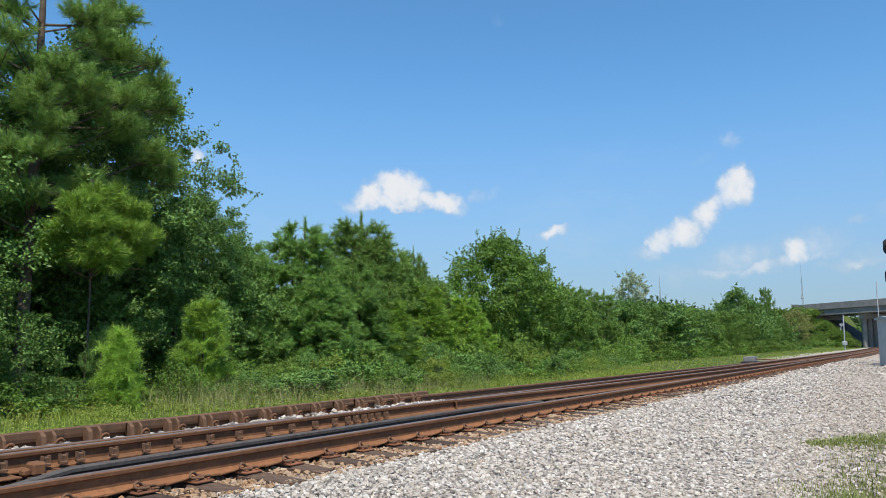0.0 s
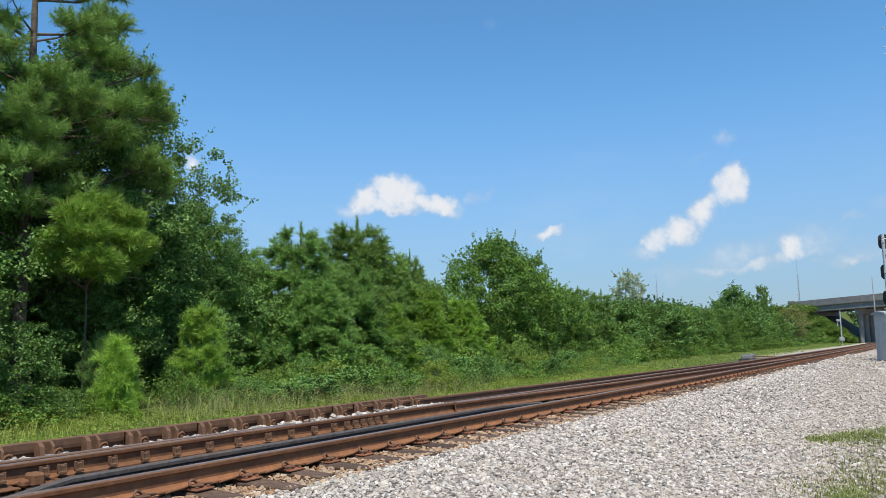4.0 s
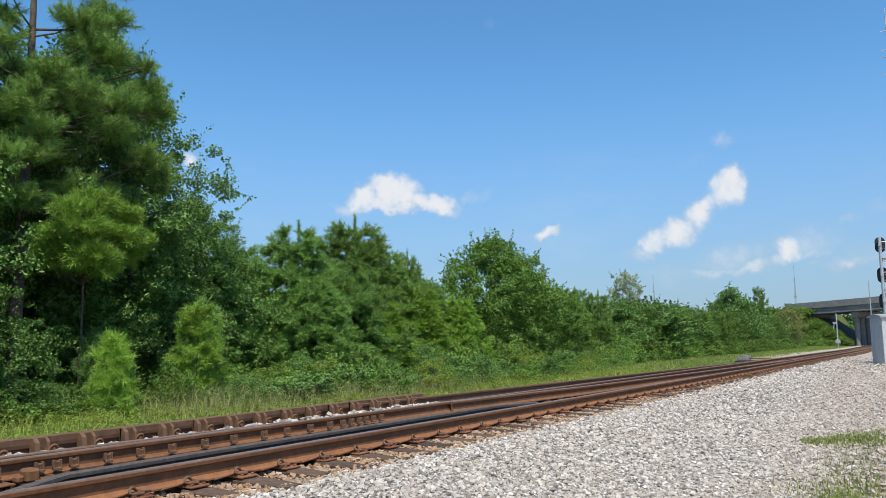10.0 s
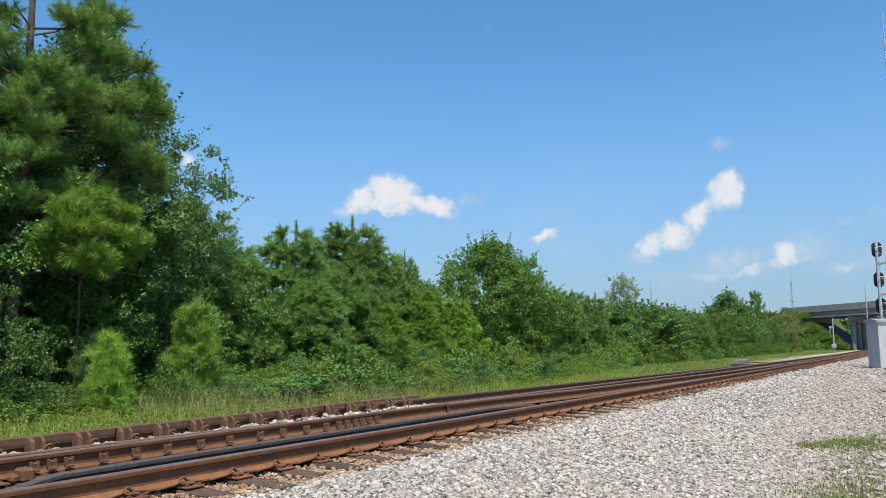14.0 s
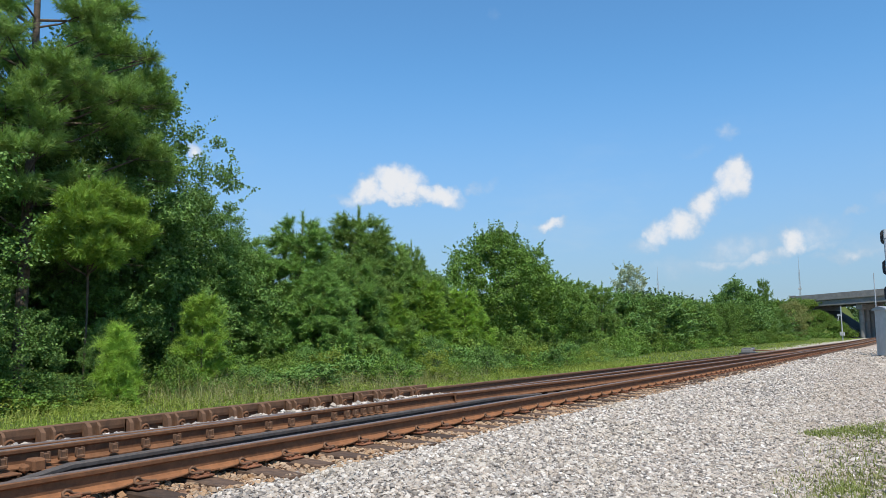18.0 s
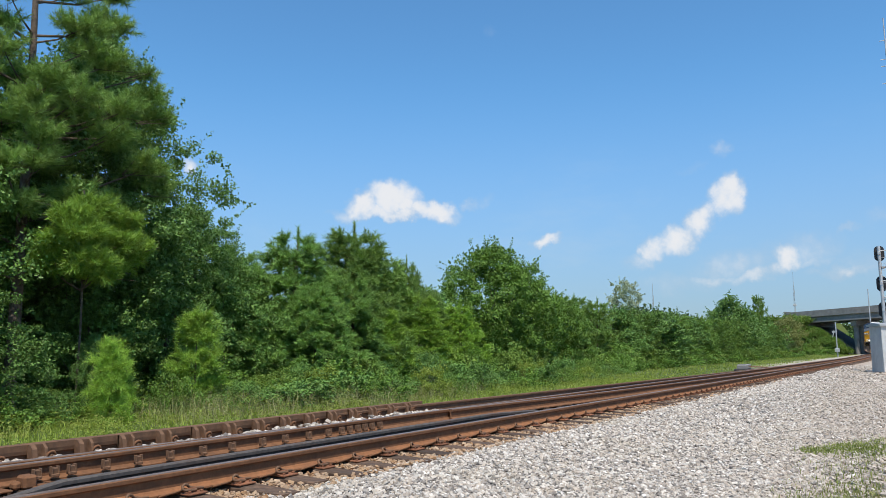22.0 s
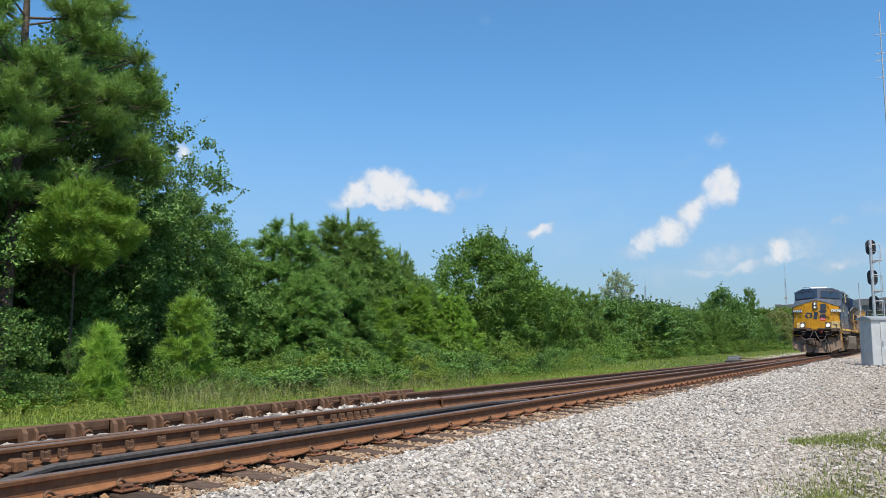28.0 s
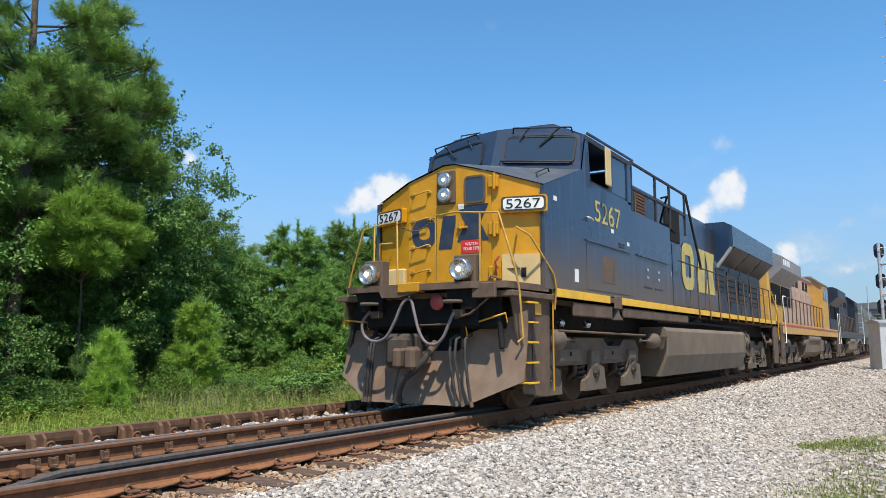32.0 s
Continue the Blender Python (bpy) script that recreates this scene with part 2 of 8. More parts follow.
M_TIE = surface("creosoted timber", (0.058, 0.036, 0.025), (0.115, 0.074, 0.050), 9, 0.9, 0.0, 0.6, (0.21, 0.105, 0.052), 2.2, 0.55, vary=0.35)
M_STONE = stone_material("crushed ballast stone", [(0.25, 0.22, 0.195), (0.58, 0.52, 0.46), (0.45, 0.385, 0.32), (0.70, 0.65, 0.59), (0.19, 0.17, 0.155), (0.56, 0.48, 0.40), (0.82, 0.77, 0.71)])
M_STONEDUST = stone_material("dusty pinkish stone", [(0.44, 0.37, 0.30), (0.54, 0.47, 0.40), (0.38, 0.32, 0.265), (0.60, 0.54, 0.475), (0.30, 0.26, 0.22)])
M_STONERUST = stone_material("rust-stained stone", [(0.34, 0.19, 0.095), (0.48, 0.31, 0.18), (0.40, 0.29, 0.20), (0.55, 0.39, 0.26), (0.26, 0.16, 0.10)])
M_BED = ballast_material("ballast bed")
M_GROUND = ground_material("grass and dirt")
M_CONC = surface("weathered concrete", (0.175, 0.17, 0.163), (0.24, 0.232, 0.222), 1.2, 0.9, 0.0, 0.3, (0.18, 0.175, 0.17), 0.35, 0.6)
M_PAVE = surface("dark slope paving", (0.055, 0.055, 0.052), (0.09, 0.088, 0.082), 1.5, 0.9, 0.0, 0.3, (0.12, 0.11, 0.09), 0.5, 0.5)
M_CONCDK = surface("stained concrete girder", (0.19, 0.19, 0.186), (0.26, 0.255, 0.245), 1.0, 0.9, 0.0, 0.3, (0.16, 0.16, 0.155), 0.4, 0.6)
M_GALV = surface("galvanised steel", (0.42, 0.43, 0.44), (0.54, 0.55, 0.55), 6, 0.5, 0.5, 0.1, (0.32, 0.32, 0.32), 1.5, 0.5)
M_ALU = surface("weathered aluminium cabinet", (0.48, 0.485, 0.48), (0.58, 0.585, 0.575), 3, 0.55, 0.2, 0.08, (0.40, 0.395, 0.38), 0.9, 0.6)
M_BLACK = surface("flat black paint", (0.018, 0.018, 0.020), (0.035, 0.034, 0.036), 8, 0.6, 0.0, 0.15)
M_BARK = surface("bark", (0.075, 0.056, 0.042), (0.155, 0.120, 0.092), 7, 0.95, 0.0, 0.9, (0.045, 0.035, 0.028), 2.0, 0.5, dist=0.03)
M_PINE = leaf_material("pine needles", (0.125, 0.235, 0.055), (0.272, 0.400, 0.100), (0.178, 0.307, 0.068), 0.16, 0.5)
M_PINEYOUNG = leaf_material("young pine needles", (0.164, 0.318, 0.044), (0.330, 0.482, 0.077), (0.229, 0.381, 0.057), 0.19, 0.5)
M_PINEDK = leaf_material("blue-green pine needles", (0.135, 0.280, 0.068), (0.272, 0.425, 0.108), (0.190, 0.340, 0.076), 0.16, 0.5)
# darker copy of the pine needles; shade between dense boughs is in the colour
M_PINEFAR = leaf_material("pine needles, gap shade in colour", (0.100, 0.192, 0.040), (0.205, 0.315, 0.068), (0.142, 0.250, 0.050), 0.14, 0.5)
M_OAK = leaf_material("dark broad leaves", (0.080, 0.175, 0.042), (0.184, 0.305, 0.074), (0.120, 0.232, 0.053), 0.15, 0.45)
M_LEAF = leaf_material("broad leaves", (0.090, 0.189, 0.030), (0.180, 0.301, 0.053), (0.132, 0.238, 0.040), 0.17, 0.45)
M_SHRUB = leaf_material("shrub leaves", (0.106, 0.184, 0.033), (0.198, 0.294, 0.053), (0.156, 0.230, 0.042), 0.17, 0.5)
M_FARLEAF = leaf_material("far foliage", (0.065, 0.115, 0.045), (0.11, 0.165, 0.06), (0.09, 0.14, 0.05), 0.28, 0.6)
M_FARPALE = leaf_material("far pale foliage", (0.26, 0.32, 0.22), (0.42, 0.47, 0.34), (0.33, 0.39, 0.27), 0.35, 0.4)
M_GRASS = leaf_material("grass", (0.165, 0.250, 0.034), (0.330, 0.405, 0.078), (0.290, 0.320, 0.080), 0.34, 0.6)
M_GRAVELWEED = leaf_material("dusty olive weeds", (0.155, 0.195, 0.050), (0.270, 0.300, 0.095), (0.235, 0.245, 0.090), 0.3, 0.6)
M_DRYGRASS = leaf_material("seeding grass", (0.30, 0.29, 0.14), (0.46, 0.42, 0.24), (0.24, 0.28, 0.09), 0.3, 0.7)
M_BROWNLEAF = leaf_material("browning leaves", (0.16, 0.19, 0.06), (0.27, 0.275, 0.10), (0.20, 0.215, 0.075), 0.3, 0.6)


# ---------------------------------------------------------------- mesh helpers
class Geo:
    """Vertices and faces of one mesh."""

    def __init__(self):
        self.v, self.f, self.s = [], [], []

    def add(self, verts, faces, smooth=False):
        k = len(self.v)
        self.v += [tuple(p) for p in verts]
        self.f += [tuple(k + i for i in q) for q in faces]
        self.s += [smooth] * len(faces)
        return self

    def box(self, x0, x1, y0, y1, z0, z1, b=0.0, m=None):
        """A box with bevelled edges."""
        lo, hi = (x0, y0, z0), (x1, y1, z1)
        b = min(b, (x1 - x0) / 2.01, (y1 - y0) / 2.01, (z1 - z0) / 2.01)
        if b <= 0:
            vs = [(x, y, z) for z in (z0, z1) for y in (y0, y1) for x in (x0, x1)]
            fs = [(0, 2, 3, 1), (4, 5, 7, 6), (0, 1, 5, 4), (2, 6, 7, 3), (0, 4, 6, 2), (1, 3, 7, 5)]
        else:
            vs, idx = [], {}
            for cx in (0, 1):
                for cy in (0, 1):
                    for cz in (0, 1):
                        for ax in range(3):
                            p = []
                            for a, c in enumerate((cx, cy, cz)):
                                e = hi[a] if c else lo[a]
                                if a != ax:
                                    e += -b if c else b
                                p.append(e)
                            idx[cx, cy, cz, ax] = len(vs)
                            vs.append(tuple(p))
            fs = []
            for ax in range(3):
                o1, o2 = [a for a in range(3) if a != ax]
                for s in (0, 1):
                    ring = []
                    for p, q in ((0, 0), (1, 0), (1, 1), (0, 1)):
                        c = [0, 0, 0]
                        c[ax], c[o1], c[o2] = s, p, q
                        ring.append(idx[(*c, ax)])
                    flip = (s == 0) ^ (ax == 1)
                    fs.append(tuple(reversed(ring)) if flip else tuple(ring))
                for p in (0, 1):
                    for q in (0, 1):
                        c0, c1 = [0, 0, 0], [0, 0, 0]
                        c0[o1], c0[o2], c1[o1], c1[o2], c1[ax] = p, q, p, q, 1
                        fs.append((idx[(*c0, o1)], idx[(*c1, o1)], idx[(*c1, o2)], idx[(*c0, o2)]))
            for cx in (0, 1):
                for cy in (0, 1):
                    for cz in (0, 1):
                        fs.append(tuple(idx[cx, cy, cz, a] for a in range(3)))
        if m is not None:
            vs = [tuple(m @ Vector(p)) for p in vs]
        return self.add(vs, fs)

    def tube(self, pts, r, n=8, r2=None, caps=True, smooth=True):
        """A round bar along points; r2: radius at its end."""
        pts = [Vector(p) for p in pts]
        rings, vs, fs = [], [], []
        last = None
        for i, p in enumerate(pts):
            d = (pts[min(i + 1, len(pts) - 1)] - pts[max(i - 1, 0)])
            d = d.normalized() if d.length > 1e-9 else Vector((0, 0, 1))
            if last is None:
                u = d.orthogonal().normalized()
            else:
                u = last - d * last.dot(d)
                u = u.normalized() if u.length > 1e-6 else d.orthogonal().normalized()
            last = u
            w = d.cross(u)
            k = i / max(1, len(pts) - 1)
            rr = r + ((r2 if r2 is not None else r) - r) * k
            vs += [tuple(p + (u * math.cos(2 * math.pi * j / n) + w * math.sin(2 * math.pi * j / n)) * rr) for j in range(n)]
        for i in range(len(pts) - 1):
            fs += [(i * n + j, i * n + (j + 1) % n, (i + 1) * n + (j + 1) % n, (i + 1) * n + j) for j in range(n)]
        self.add(vs, fs, smooth)
        if caps:
            e = (len(pts) - 1) * n
            self.add([vs[j] for j in range(n)], [tuple(reversed(range(n)))])
            self.add([vs[e + j] for j in range(n)], [tuple(range(n))])
        return self

    def cyl(self, a, b, r, n=16, r2=None):
        return self.tube([a, b], r, n, r2)

    def prism(self, prof, axis, a, b):
        """A closed outline swept along an axis. prof: pairs in the two other axes, in their order."""
        n = len(prof)

        def at(p, t):
            q = list(p)
            q.insert(axis, t)
            return tuple(q)
        vs = [at(p, a) for p in prof] + [at(p, b) for p in prof]
        fs = [(i, (i + 1) % n, n + (i + 1) % n, n + i) for i in range(n)] + [tuple(reversed(range(n))), tuple(range(n, 2 * n))]
        return self.add(vs, fs)

    def lathe(self, prof, centre=(0, 0, 0), axis=2, n=20):
        """A turned body: prof is pairs of radius and height."""
        vs, fs = [], []
        for r, h in prof:
            for j in range(n):
                a = 2 * math.pi * j / n
                p = [r * math.cos(a), r * math.sin(a)]
                p.insert(axis, h)
                vs.append(tuple(p[i] + centre[i] for i in range(3)))
        for i in range(len(prof) - 1):
            fs += [(i * n + j, i * n + (j + 1) % n, (i + 1) * n + (j + 1) % n, (i + 1) * n + j) for j in range(n)]
        return self.add(vs, fs, True)

    def mesh(self, name):
        me = bpy.data.meshes.new(name)
        me.from_pydata(self.v, [], self.f)
        me.polygons.foreach_set("use_smooth", self.s)
        bm = bmesh.new()
        bm.from_mesh(me)
        bmesh.ops.recalc_face_normals(bm, faces=bm.faces)
        bm.to_mesh(me)
        bm.free()
        me.update()
        return me


def thing(name, label, category, m=None, group="", kind=""):
    """An Empty at a thing's base that carries its parts."""
    ob = new(name)
    ob.empty_display_size = 0.2
    if m is not None:
        ob.matrix_basis = m
    return tagged(ob, label, category, group, kind)


def part(name, geo, mat, parent=None, label="", m=None):
    """ONE mesh object under a thing or a part."""
    me = geo if isinstance(geo, bpy.types.Mesh) else geo.mesh(name)
    if mat is not None and not me.materials:
        me.materials.append(mat)
    ob = new(name, me)
    ob.parent = parent
    if m is not None:
        ob.matrix_basis = m
    if label:
        ob["label"] = label
    return ob


def raw_mesh(name, verts, faces, mat):
    """A large mesh from arrays: verts (n, 3), faces (m, k)."""
    me = bpy.data.meshes.new(name)
    verts, faces = np.asarray(verts, np.float32), np.asarray(faces, np.int32)
    k = faces.shape[1]
    me.vertices.add(len(verts))
    me.vertices.foreach_set("co", verts.ravel())
    me.loops.add(faces.size)
    me.loops.foreach_set("vertex_index", faces.ravel())
    me.polygons.add(len(faces))
    me.polygons.foreach_set("loop_start", np.arange(0, faces.size, k, dtype=np.int32))
    me.update(calc_edges=True)
    me.materials.append(mat)
    return me


# ---------------------------------------------------------------- ground
def smooth(a, b, x):
    t = min(1.0, max(0.0, (x - a) / (b - a)))
    return t * t * (3 - 2 * t)


def bump_noise(x, y, s):
    return noise.noise(Vector((x * s, y * s, 0.3)))


def bed_height(x, y):
    """Top of the ballast."""
    low = -0.34 * (1 - smooth(6, 30, x)) - 0.06
    near = low + (-0.045 - low) * smooth(2.2, 4.5, y)
    z = near if y < 4.6 else -0.055 + 0.010 * (1 - smooth(5.1, 5.4, y))
    if y > 8.75:
        z = -0.055 - 0.30 * smooth(8.75, 9.9, y)
    if 6.9 < y < 7.75:  # stone heaped against the guard rail
        z += 0.125 * smooth(6.9, 7.15, y) * (1 - smooth(7.6, 7.75, y)) * (1 - smooth(11, 13, x))
    return z + 0.018 * bump_noise(x, y, 1.1) + 0.010 * bump_noise(x, y, 3.7)


def ground_height(x, y):
    far = 0.05 * bump_noise(x, y, 0.22) + 0.03 * bump_noise(x, y, 0.9)
    if y > 8.0:
        base = -0.30 + 0.10 * smooth(12, 30, y)
        return base + far
    low = -0.36 * (1 - smooth(6, 30, x)) - 0.07
    if y > 3.0:
        return low - 0.25
    return low - 0.25 * smooth(0.9, 3.0, y) + 0.4 * far


def axis_steps(a, b, fine, reach):
    """Coordinates: fine between a and b, then wider and wider out to the reach."""
    mid = list(np.arange(a, b + 1e-6, fine))
    out, d, x = [], fine, b
    while x < reach:
        d *= 1.35
        x += d
        out.append(x)
    left, d, x = [], fine, a
    while x > -reach:
        d *= 1.35
        x -= d
        left.append(x)
    return np.array(list(reversed(left)) + mid + out)


def sheet(name, xs, ys, height, mat):
    vs = np.array([(x, y, height(x, y)) for y in ys for x in xs])
    nx = len(xs)
    i = np.arange(nx - 1)[None, :] + np.arange(len(ys) - 1)[:, None] * nx
    i = i.ravel()
    me = raw_mesh(name, vs, np.stack([i, i + 1, i + nx + 1, i + nx], 1), mat)
    me.polygons.foreach_set("use_smooth", [True] * len(me.polygons))
    return new(name, me)


tagged(sheet("ground", axis_steps(0, 60, 0.6, 3000), axis_steps(-2, 30, 0.5, 3000), ground_height, M_GROUND),
       "weedy grass and bare dirt ground beside the railway", "ground", kind="structure")


def edge_y(x):
    return 0.62 + 0.30 * bump_noise(x, 4.0, 0.35) + 0.2 * bump_noise(x, 9.0, 1.3) + 0.012 * x


def bed():
    xs = np.concatenate([np.arange(-12, 30, 0.22), np.arange(30, 80, 0.6), np.arange(80, 420, 4.0)])
    ts = np.linspace(0, 1, 52)
    vs = []
    for t in ts:
        for x in xs:
            a = edge_y(min(x, 60))
            y = a + (10.1 + 0.25 * bump_noise(x, 2.0, 0.6) - a) * t
            z = bed_height(x, y)
            drop = 0.09 * (1 - smooth(0, 0.03, t)) + 0.12 * smooth(0.97, 1, t)
            vs.append((x, y, z - drop))
    nx = len(xs)
    i = (np.arange(nx - 1)[None, :] + np.arange(len(ts) - 1)[:, None] * nx).ravel()
    me = raw_mesh("ballast_bed", vs, np.stack([i, i + 1, i + nx + 1, i + nx], 1), M_BED)
    me.polygons.foreach_set("use_smooth", [True] * len(me.polygons))
    tagged(new("ballast_bed", me), "bed of pale grey crushed stone under the railway track", "ballast", kind="structure")


bed()


def rock_forms(rng, count=26):
    """Angular broken stones: hulls of uneven blocks."""
    forms = []
    for _ in range(count):
        bm = bmesh.new()
        wide, deep = rng.uniform(0.55, 0.95), rng.uniform(0.35, 0.70)
        for k in range(8):
            q = rng.uniform(0.50, 1.05, 3)
            bm.verts.new(((1 if k & 1 else -1) * q[0], (1 if k & 2 else -1) * q[1] * wide, (1 if k & 4 else -1) * q[2] * deep))
        for k in range(3):
            q = Vector(rng.normal(size=3)).normalized() * rng.uniform(0.95, 1.15)
            bm.verts.new((q.x, q.y * wide, q.z * deep))
        bmesh.ops.convex_hull(bm, input=bm.verts)
        loose = [v for v in bm.verts if not v.link_faces]
        for v in loose:
            bm.verts.remove(v)
        bmesh.ops.triangulate(bm, faces=bm.faces)
        bm.verts.index_update()
        forms.append((np.array([v.co[:] for v in bm.verts]), np.array([[v.index for v in f.verts] for f in bm.faces])))
        bm.free()
    return forms


def scatter_rocks(name, label, spots, mat, rng, forms):
    """spots: rows of x, y, z, size."""
    vs, fs, k = [], [], 0
    q = rng.normal(size=(len(spots), 4))
    q /= np.linalg.norm(q, axis=1)[:, None]
    kind = rng.integers(0, len(forms), len(spots))
    for j, (fv, ff) in enumerate(forms):
        sel = np.where(kind == j)[0]
        if not len(sel):
            continue
        w, x, y, z = q[sel].T
        R = np.stack([np.stack([1 - 2 * (y * y + z * z), 2 * (x * y - z * w), 2 * (x * z + y * w)], 1),
                      np.stack([2 * (x * y + z * w), 1 - 2 * (x * x + z * z), 2 * (y * z - x * w)], 1),
                      np.stack([2 * (x * z - y * w), 2 * (y * z + x * w), 1 - 2 * (x * x + y * y)], 1)], 1)
        pts = np.einsum("nij,mj->nmi", R, fv) * spots[sel, 3][:, None, None]
        pts[:, :, 2] *= 0.75
        pts += spots[sel, None, :3]
        n, mm = pts.shape[:2]
        vs.append(pts.reshape(-1, 3))
        fs.append((ff[None] + (np.arange(n) * mm)[:, None, None] + k).reshape(-1, 3))
        k += n * mm
    me = raw_mesh(name, np.concatenate(vs), np.concatenate(fs), mat)
    me.polygons.foreach_set("use_smooth", [False] * len(me.polygons))
    return tagged(new(name, me), label, "ballast", kind="stuff")


def ballast_stones():
    rng = np.random.default_rng(5)
    forms = rock_forms(rng)

    def spots(x0, x1, y0, y1, per, s0, s1, edge=True, heap=0.0):
        n = int((x1 - x0) * (y1 - y0) * per)
        x, y = rng.uniform(x0, x1, n), rng.uniform(y0, y1, n)
        s = s0 + (s1 - s0) * rng.uniform(0, 1, n) ** 1.9
        out = []
        for a, b, c in zip(x, y, s):
            e = edge_y(a)
            if a < 4.3 - 0.65 * (b - 3.7):
                continue
            if b > 4.70 and abs(((a - 3.692) / 0.528 + 0.5) % 1 - 0.5) < 0.25:
                continue
            if edge and b < e + 0.5 and rng.uniform() > 0.15 + 0.85 * smooth(e - 0.4, e + 0.6, b):
                continue
            out.append((a, b, max(bed_height(a, b), -9 if b > e else ground_height(a, b)) + c * rng.uniform(0.05, 0.55) + heap * rng.uniform(0.3, 1.0), c))
        return np.array(out)
    near = [spots(3.0, 9, 0.2, 4.75, 1500, 0.010, 0.033), spots(9, 16, 0.2, 4.75, 900, 0.012, 0.038),
            spots(16, 30, 0.5, 4.75, 300, 0.018, 0.046), spots(30, 55, 1.2, 4.75, 40, 0.035, 0.080)]
    near = np.concatenate(near)
    dusty = rng.uniform(0, 1, len(near)) < 0.85 * np.clip((near[:, 0] * 0.080 + 1.5 - near[:, 1]) / 1.3, 0.04, 1)
    scatter_rocks("ballast_stones", "loose pale grey crushed stones of the ballast shoulder", near[~dusty], M_STONE, rng, forms)
    scatter_rocks("dusty_stones", "dusty pinkish stones at the edge of the gravel", near[dusty], M_STONEDUST, rng, forms)
    rusty = [spots(3.0, 16, 4.6, 5.45, 640, 0.012, 0.034, False, 0.022), spots(16, 34, 4.6, 5.2, 110, 0.02, 0.05, False),
             spots(2.0, 14, 5.4, 6.6, 150, 0.015, 0.04, False)]
    scatter_rocks("rusty_ballast_stones", "rust-stained ballast stones between the ties", np.concatenate(rusty), M_STONERUST, rng, forms)
    far = [spots(2.0, 14, 6.95, 7.62, 520, 0.018, 0.048, False, 0.02), spots(14, 34, 6.9, 8.7, 60, 0.025, 0.05, False), spots(2.0, 14, 7.9, 9.2, 160, 0.02, 0.045, False)]
    scatter_rocks("far_ballast_stones", "white ballast stones beside the braced guard rail", np.concatenate(far), M_STONE, rng, forms)


ballast_stones()


# ---------------------------------------------------------------- track
RAIL_FORM = [(-0.070, 0), (-0.070, 0.012), (-0.030, 0.026), (-0.010, 0.040), (-0.009, 0.120), (-0.034, 0.134), (-0.036, 0.160), (-0.028, 0.170)]
RAIL_FORM += [(-a, b) for a, b in reversed(RAIL_FORM)]


def sweep(form, pts):
    """The form (across, up) swept along points in plan."""
    pts = [Vector(p) for p in pts]
    n, vs, fs = len(form), [], []
    for i, p in enumerate(pts):
        d = (pts[min(i + 1, len(pts) - 1)] - pts[max(i - 1, 0)]).normalized()
        side = Vector((-d.y, d.x, 0)).normalized()
        vs += [tuple(p + side * a + Vector((0, 0, b))) for a, b in form]
    for i in range(len(pts) - 1):
        fs += [(i * n + j, i * n + (j + 1) % n, (i + 1) * n + (j + 1) % n, (i + 1) * n + j) for j in range(n)]
    fs += [tuple(range(n)), tuple(range((len(pts) - 1) * n, len(pts) * n))]
    return Geo().add(vs, fs)


HEAD_CAP = [(-0.033, 0.1601), (-0.0285, 0.1715), (0.0285, 0.1715), (0.033, 0.1601)]


def rail(parent, pts, label, head=M_HEAD, body=M_RUST, foot=False):
    r = part("rail", sweep(RAIL_FORM, pts), body, parent, label)
    part("rail_head", sweep(HEAD_CAP, pts), head, r, "worn running surface")
    if foot:
        part("rail_foot", sweep([(-0.072, 0.001), (-0.072, 0.014), (-0.030, 0.029), (-0.014, 0.045), (0.014, 0.045), (0.030, 0.029), (0.072, 0.014), (0.072, 0.001)], pts), M_FOOT, r, "orange rusted rail foot")
    return r


def diverging_y(x):
    """Far rail of the turnout."""
    return FAR + 0.10 + 1.02 * smooth(44, 2, x) ** 0.9


def curve(x):
    """How far the line swings away from straight near the bridge."""
    return 1.0 * smooth(68, 128, x)


def line(f, xs):
    return [(x, f(x) + curve(x), RAIL - 0.17) for x in xs]


def track():
    t = thing("railway_track", "rusted railway track with a turnout on dark timber ties", "railway track", pose(0, 0, 0))
    far = [-14, 0, 20, 60] + list(range(68, 132, 5)) + [140, 200, 300, 420, 560]
    rail(t, line(lambda x: NEAR, far), "brown rusted running rail", foot=True)
    rail(t, line(lambda x: FAR, far), "brown rusted running rail")
    xs = list(np.arange(-14, 44.1, 2.0))
    rail(t, line(diverging_y, xs), "dark rusted turnout rail", M_RUSTDK, M_RUSTDK)
    inner = [x for x in np.arange(10.6, 44.1, 1.5)]
    rail(t, line(lambda x: diverging_y(x) - 1.30 + 0.21 * smooth(16.6, 10.6, x), inner), "rusted closure rail of the turnout")
    rail(t, line(lambda x: FAR + 0.09 + 0.035 * (7 - x), [7.0, 5, 3, 0, -6, -14]), "rusted frog wing rail")
    # guard rail beside the near rail, its ends planed to a taper
    g = sweep(RAIL_FORM, [(2.7, NEAR + 0.10, RAIL - 0.20), (3.25, NEAR + 0.13, RAIL - 0.128), (4.5, NEAR + 0.145, RAIL - 0.125), (9.8, NEAR + 0.19, RAIL - 0.125), (11.4, NEAR + 0.28, RAIL - 0.19)])
    part("guard_rail", g, M_GUARDHEAD, t, "black greasy guard rail with tapered ends")
    return t


TRACK = track()


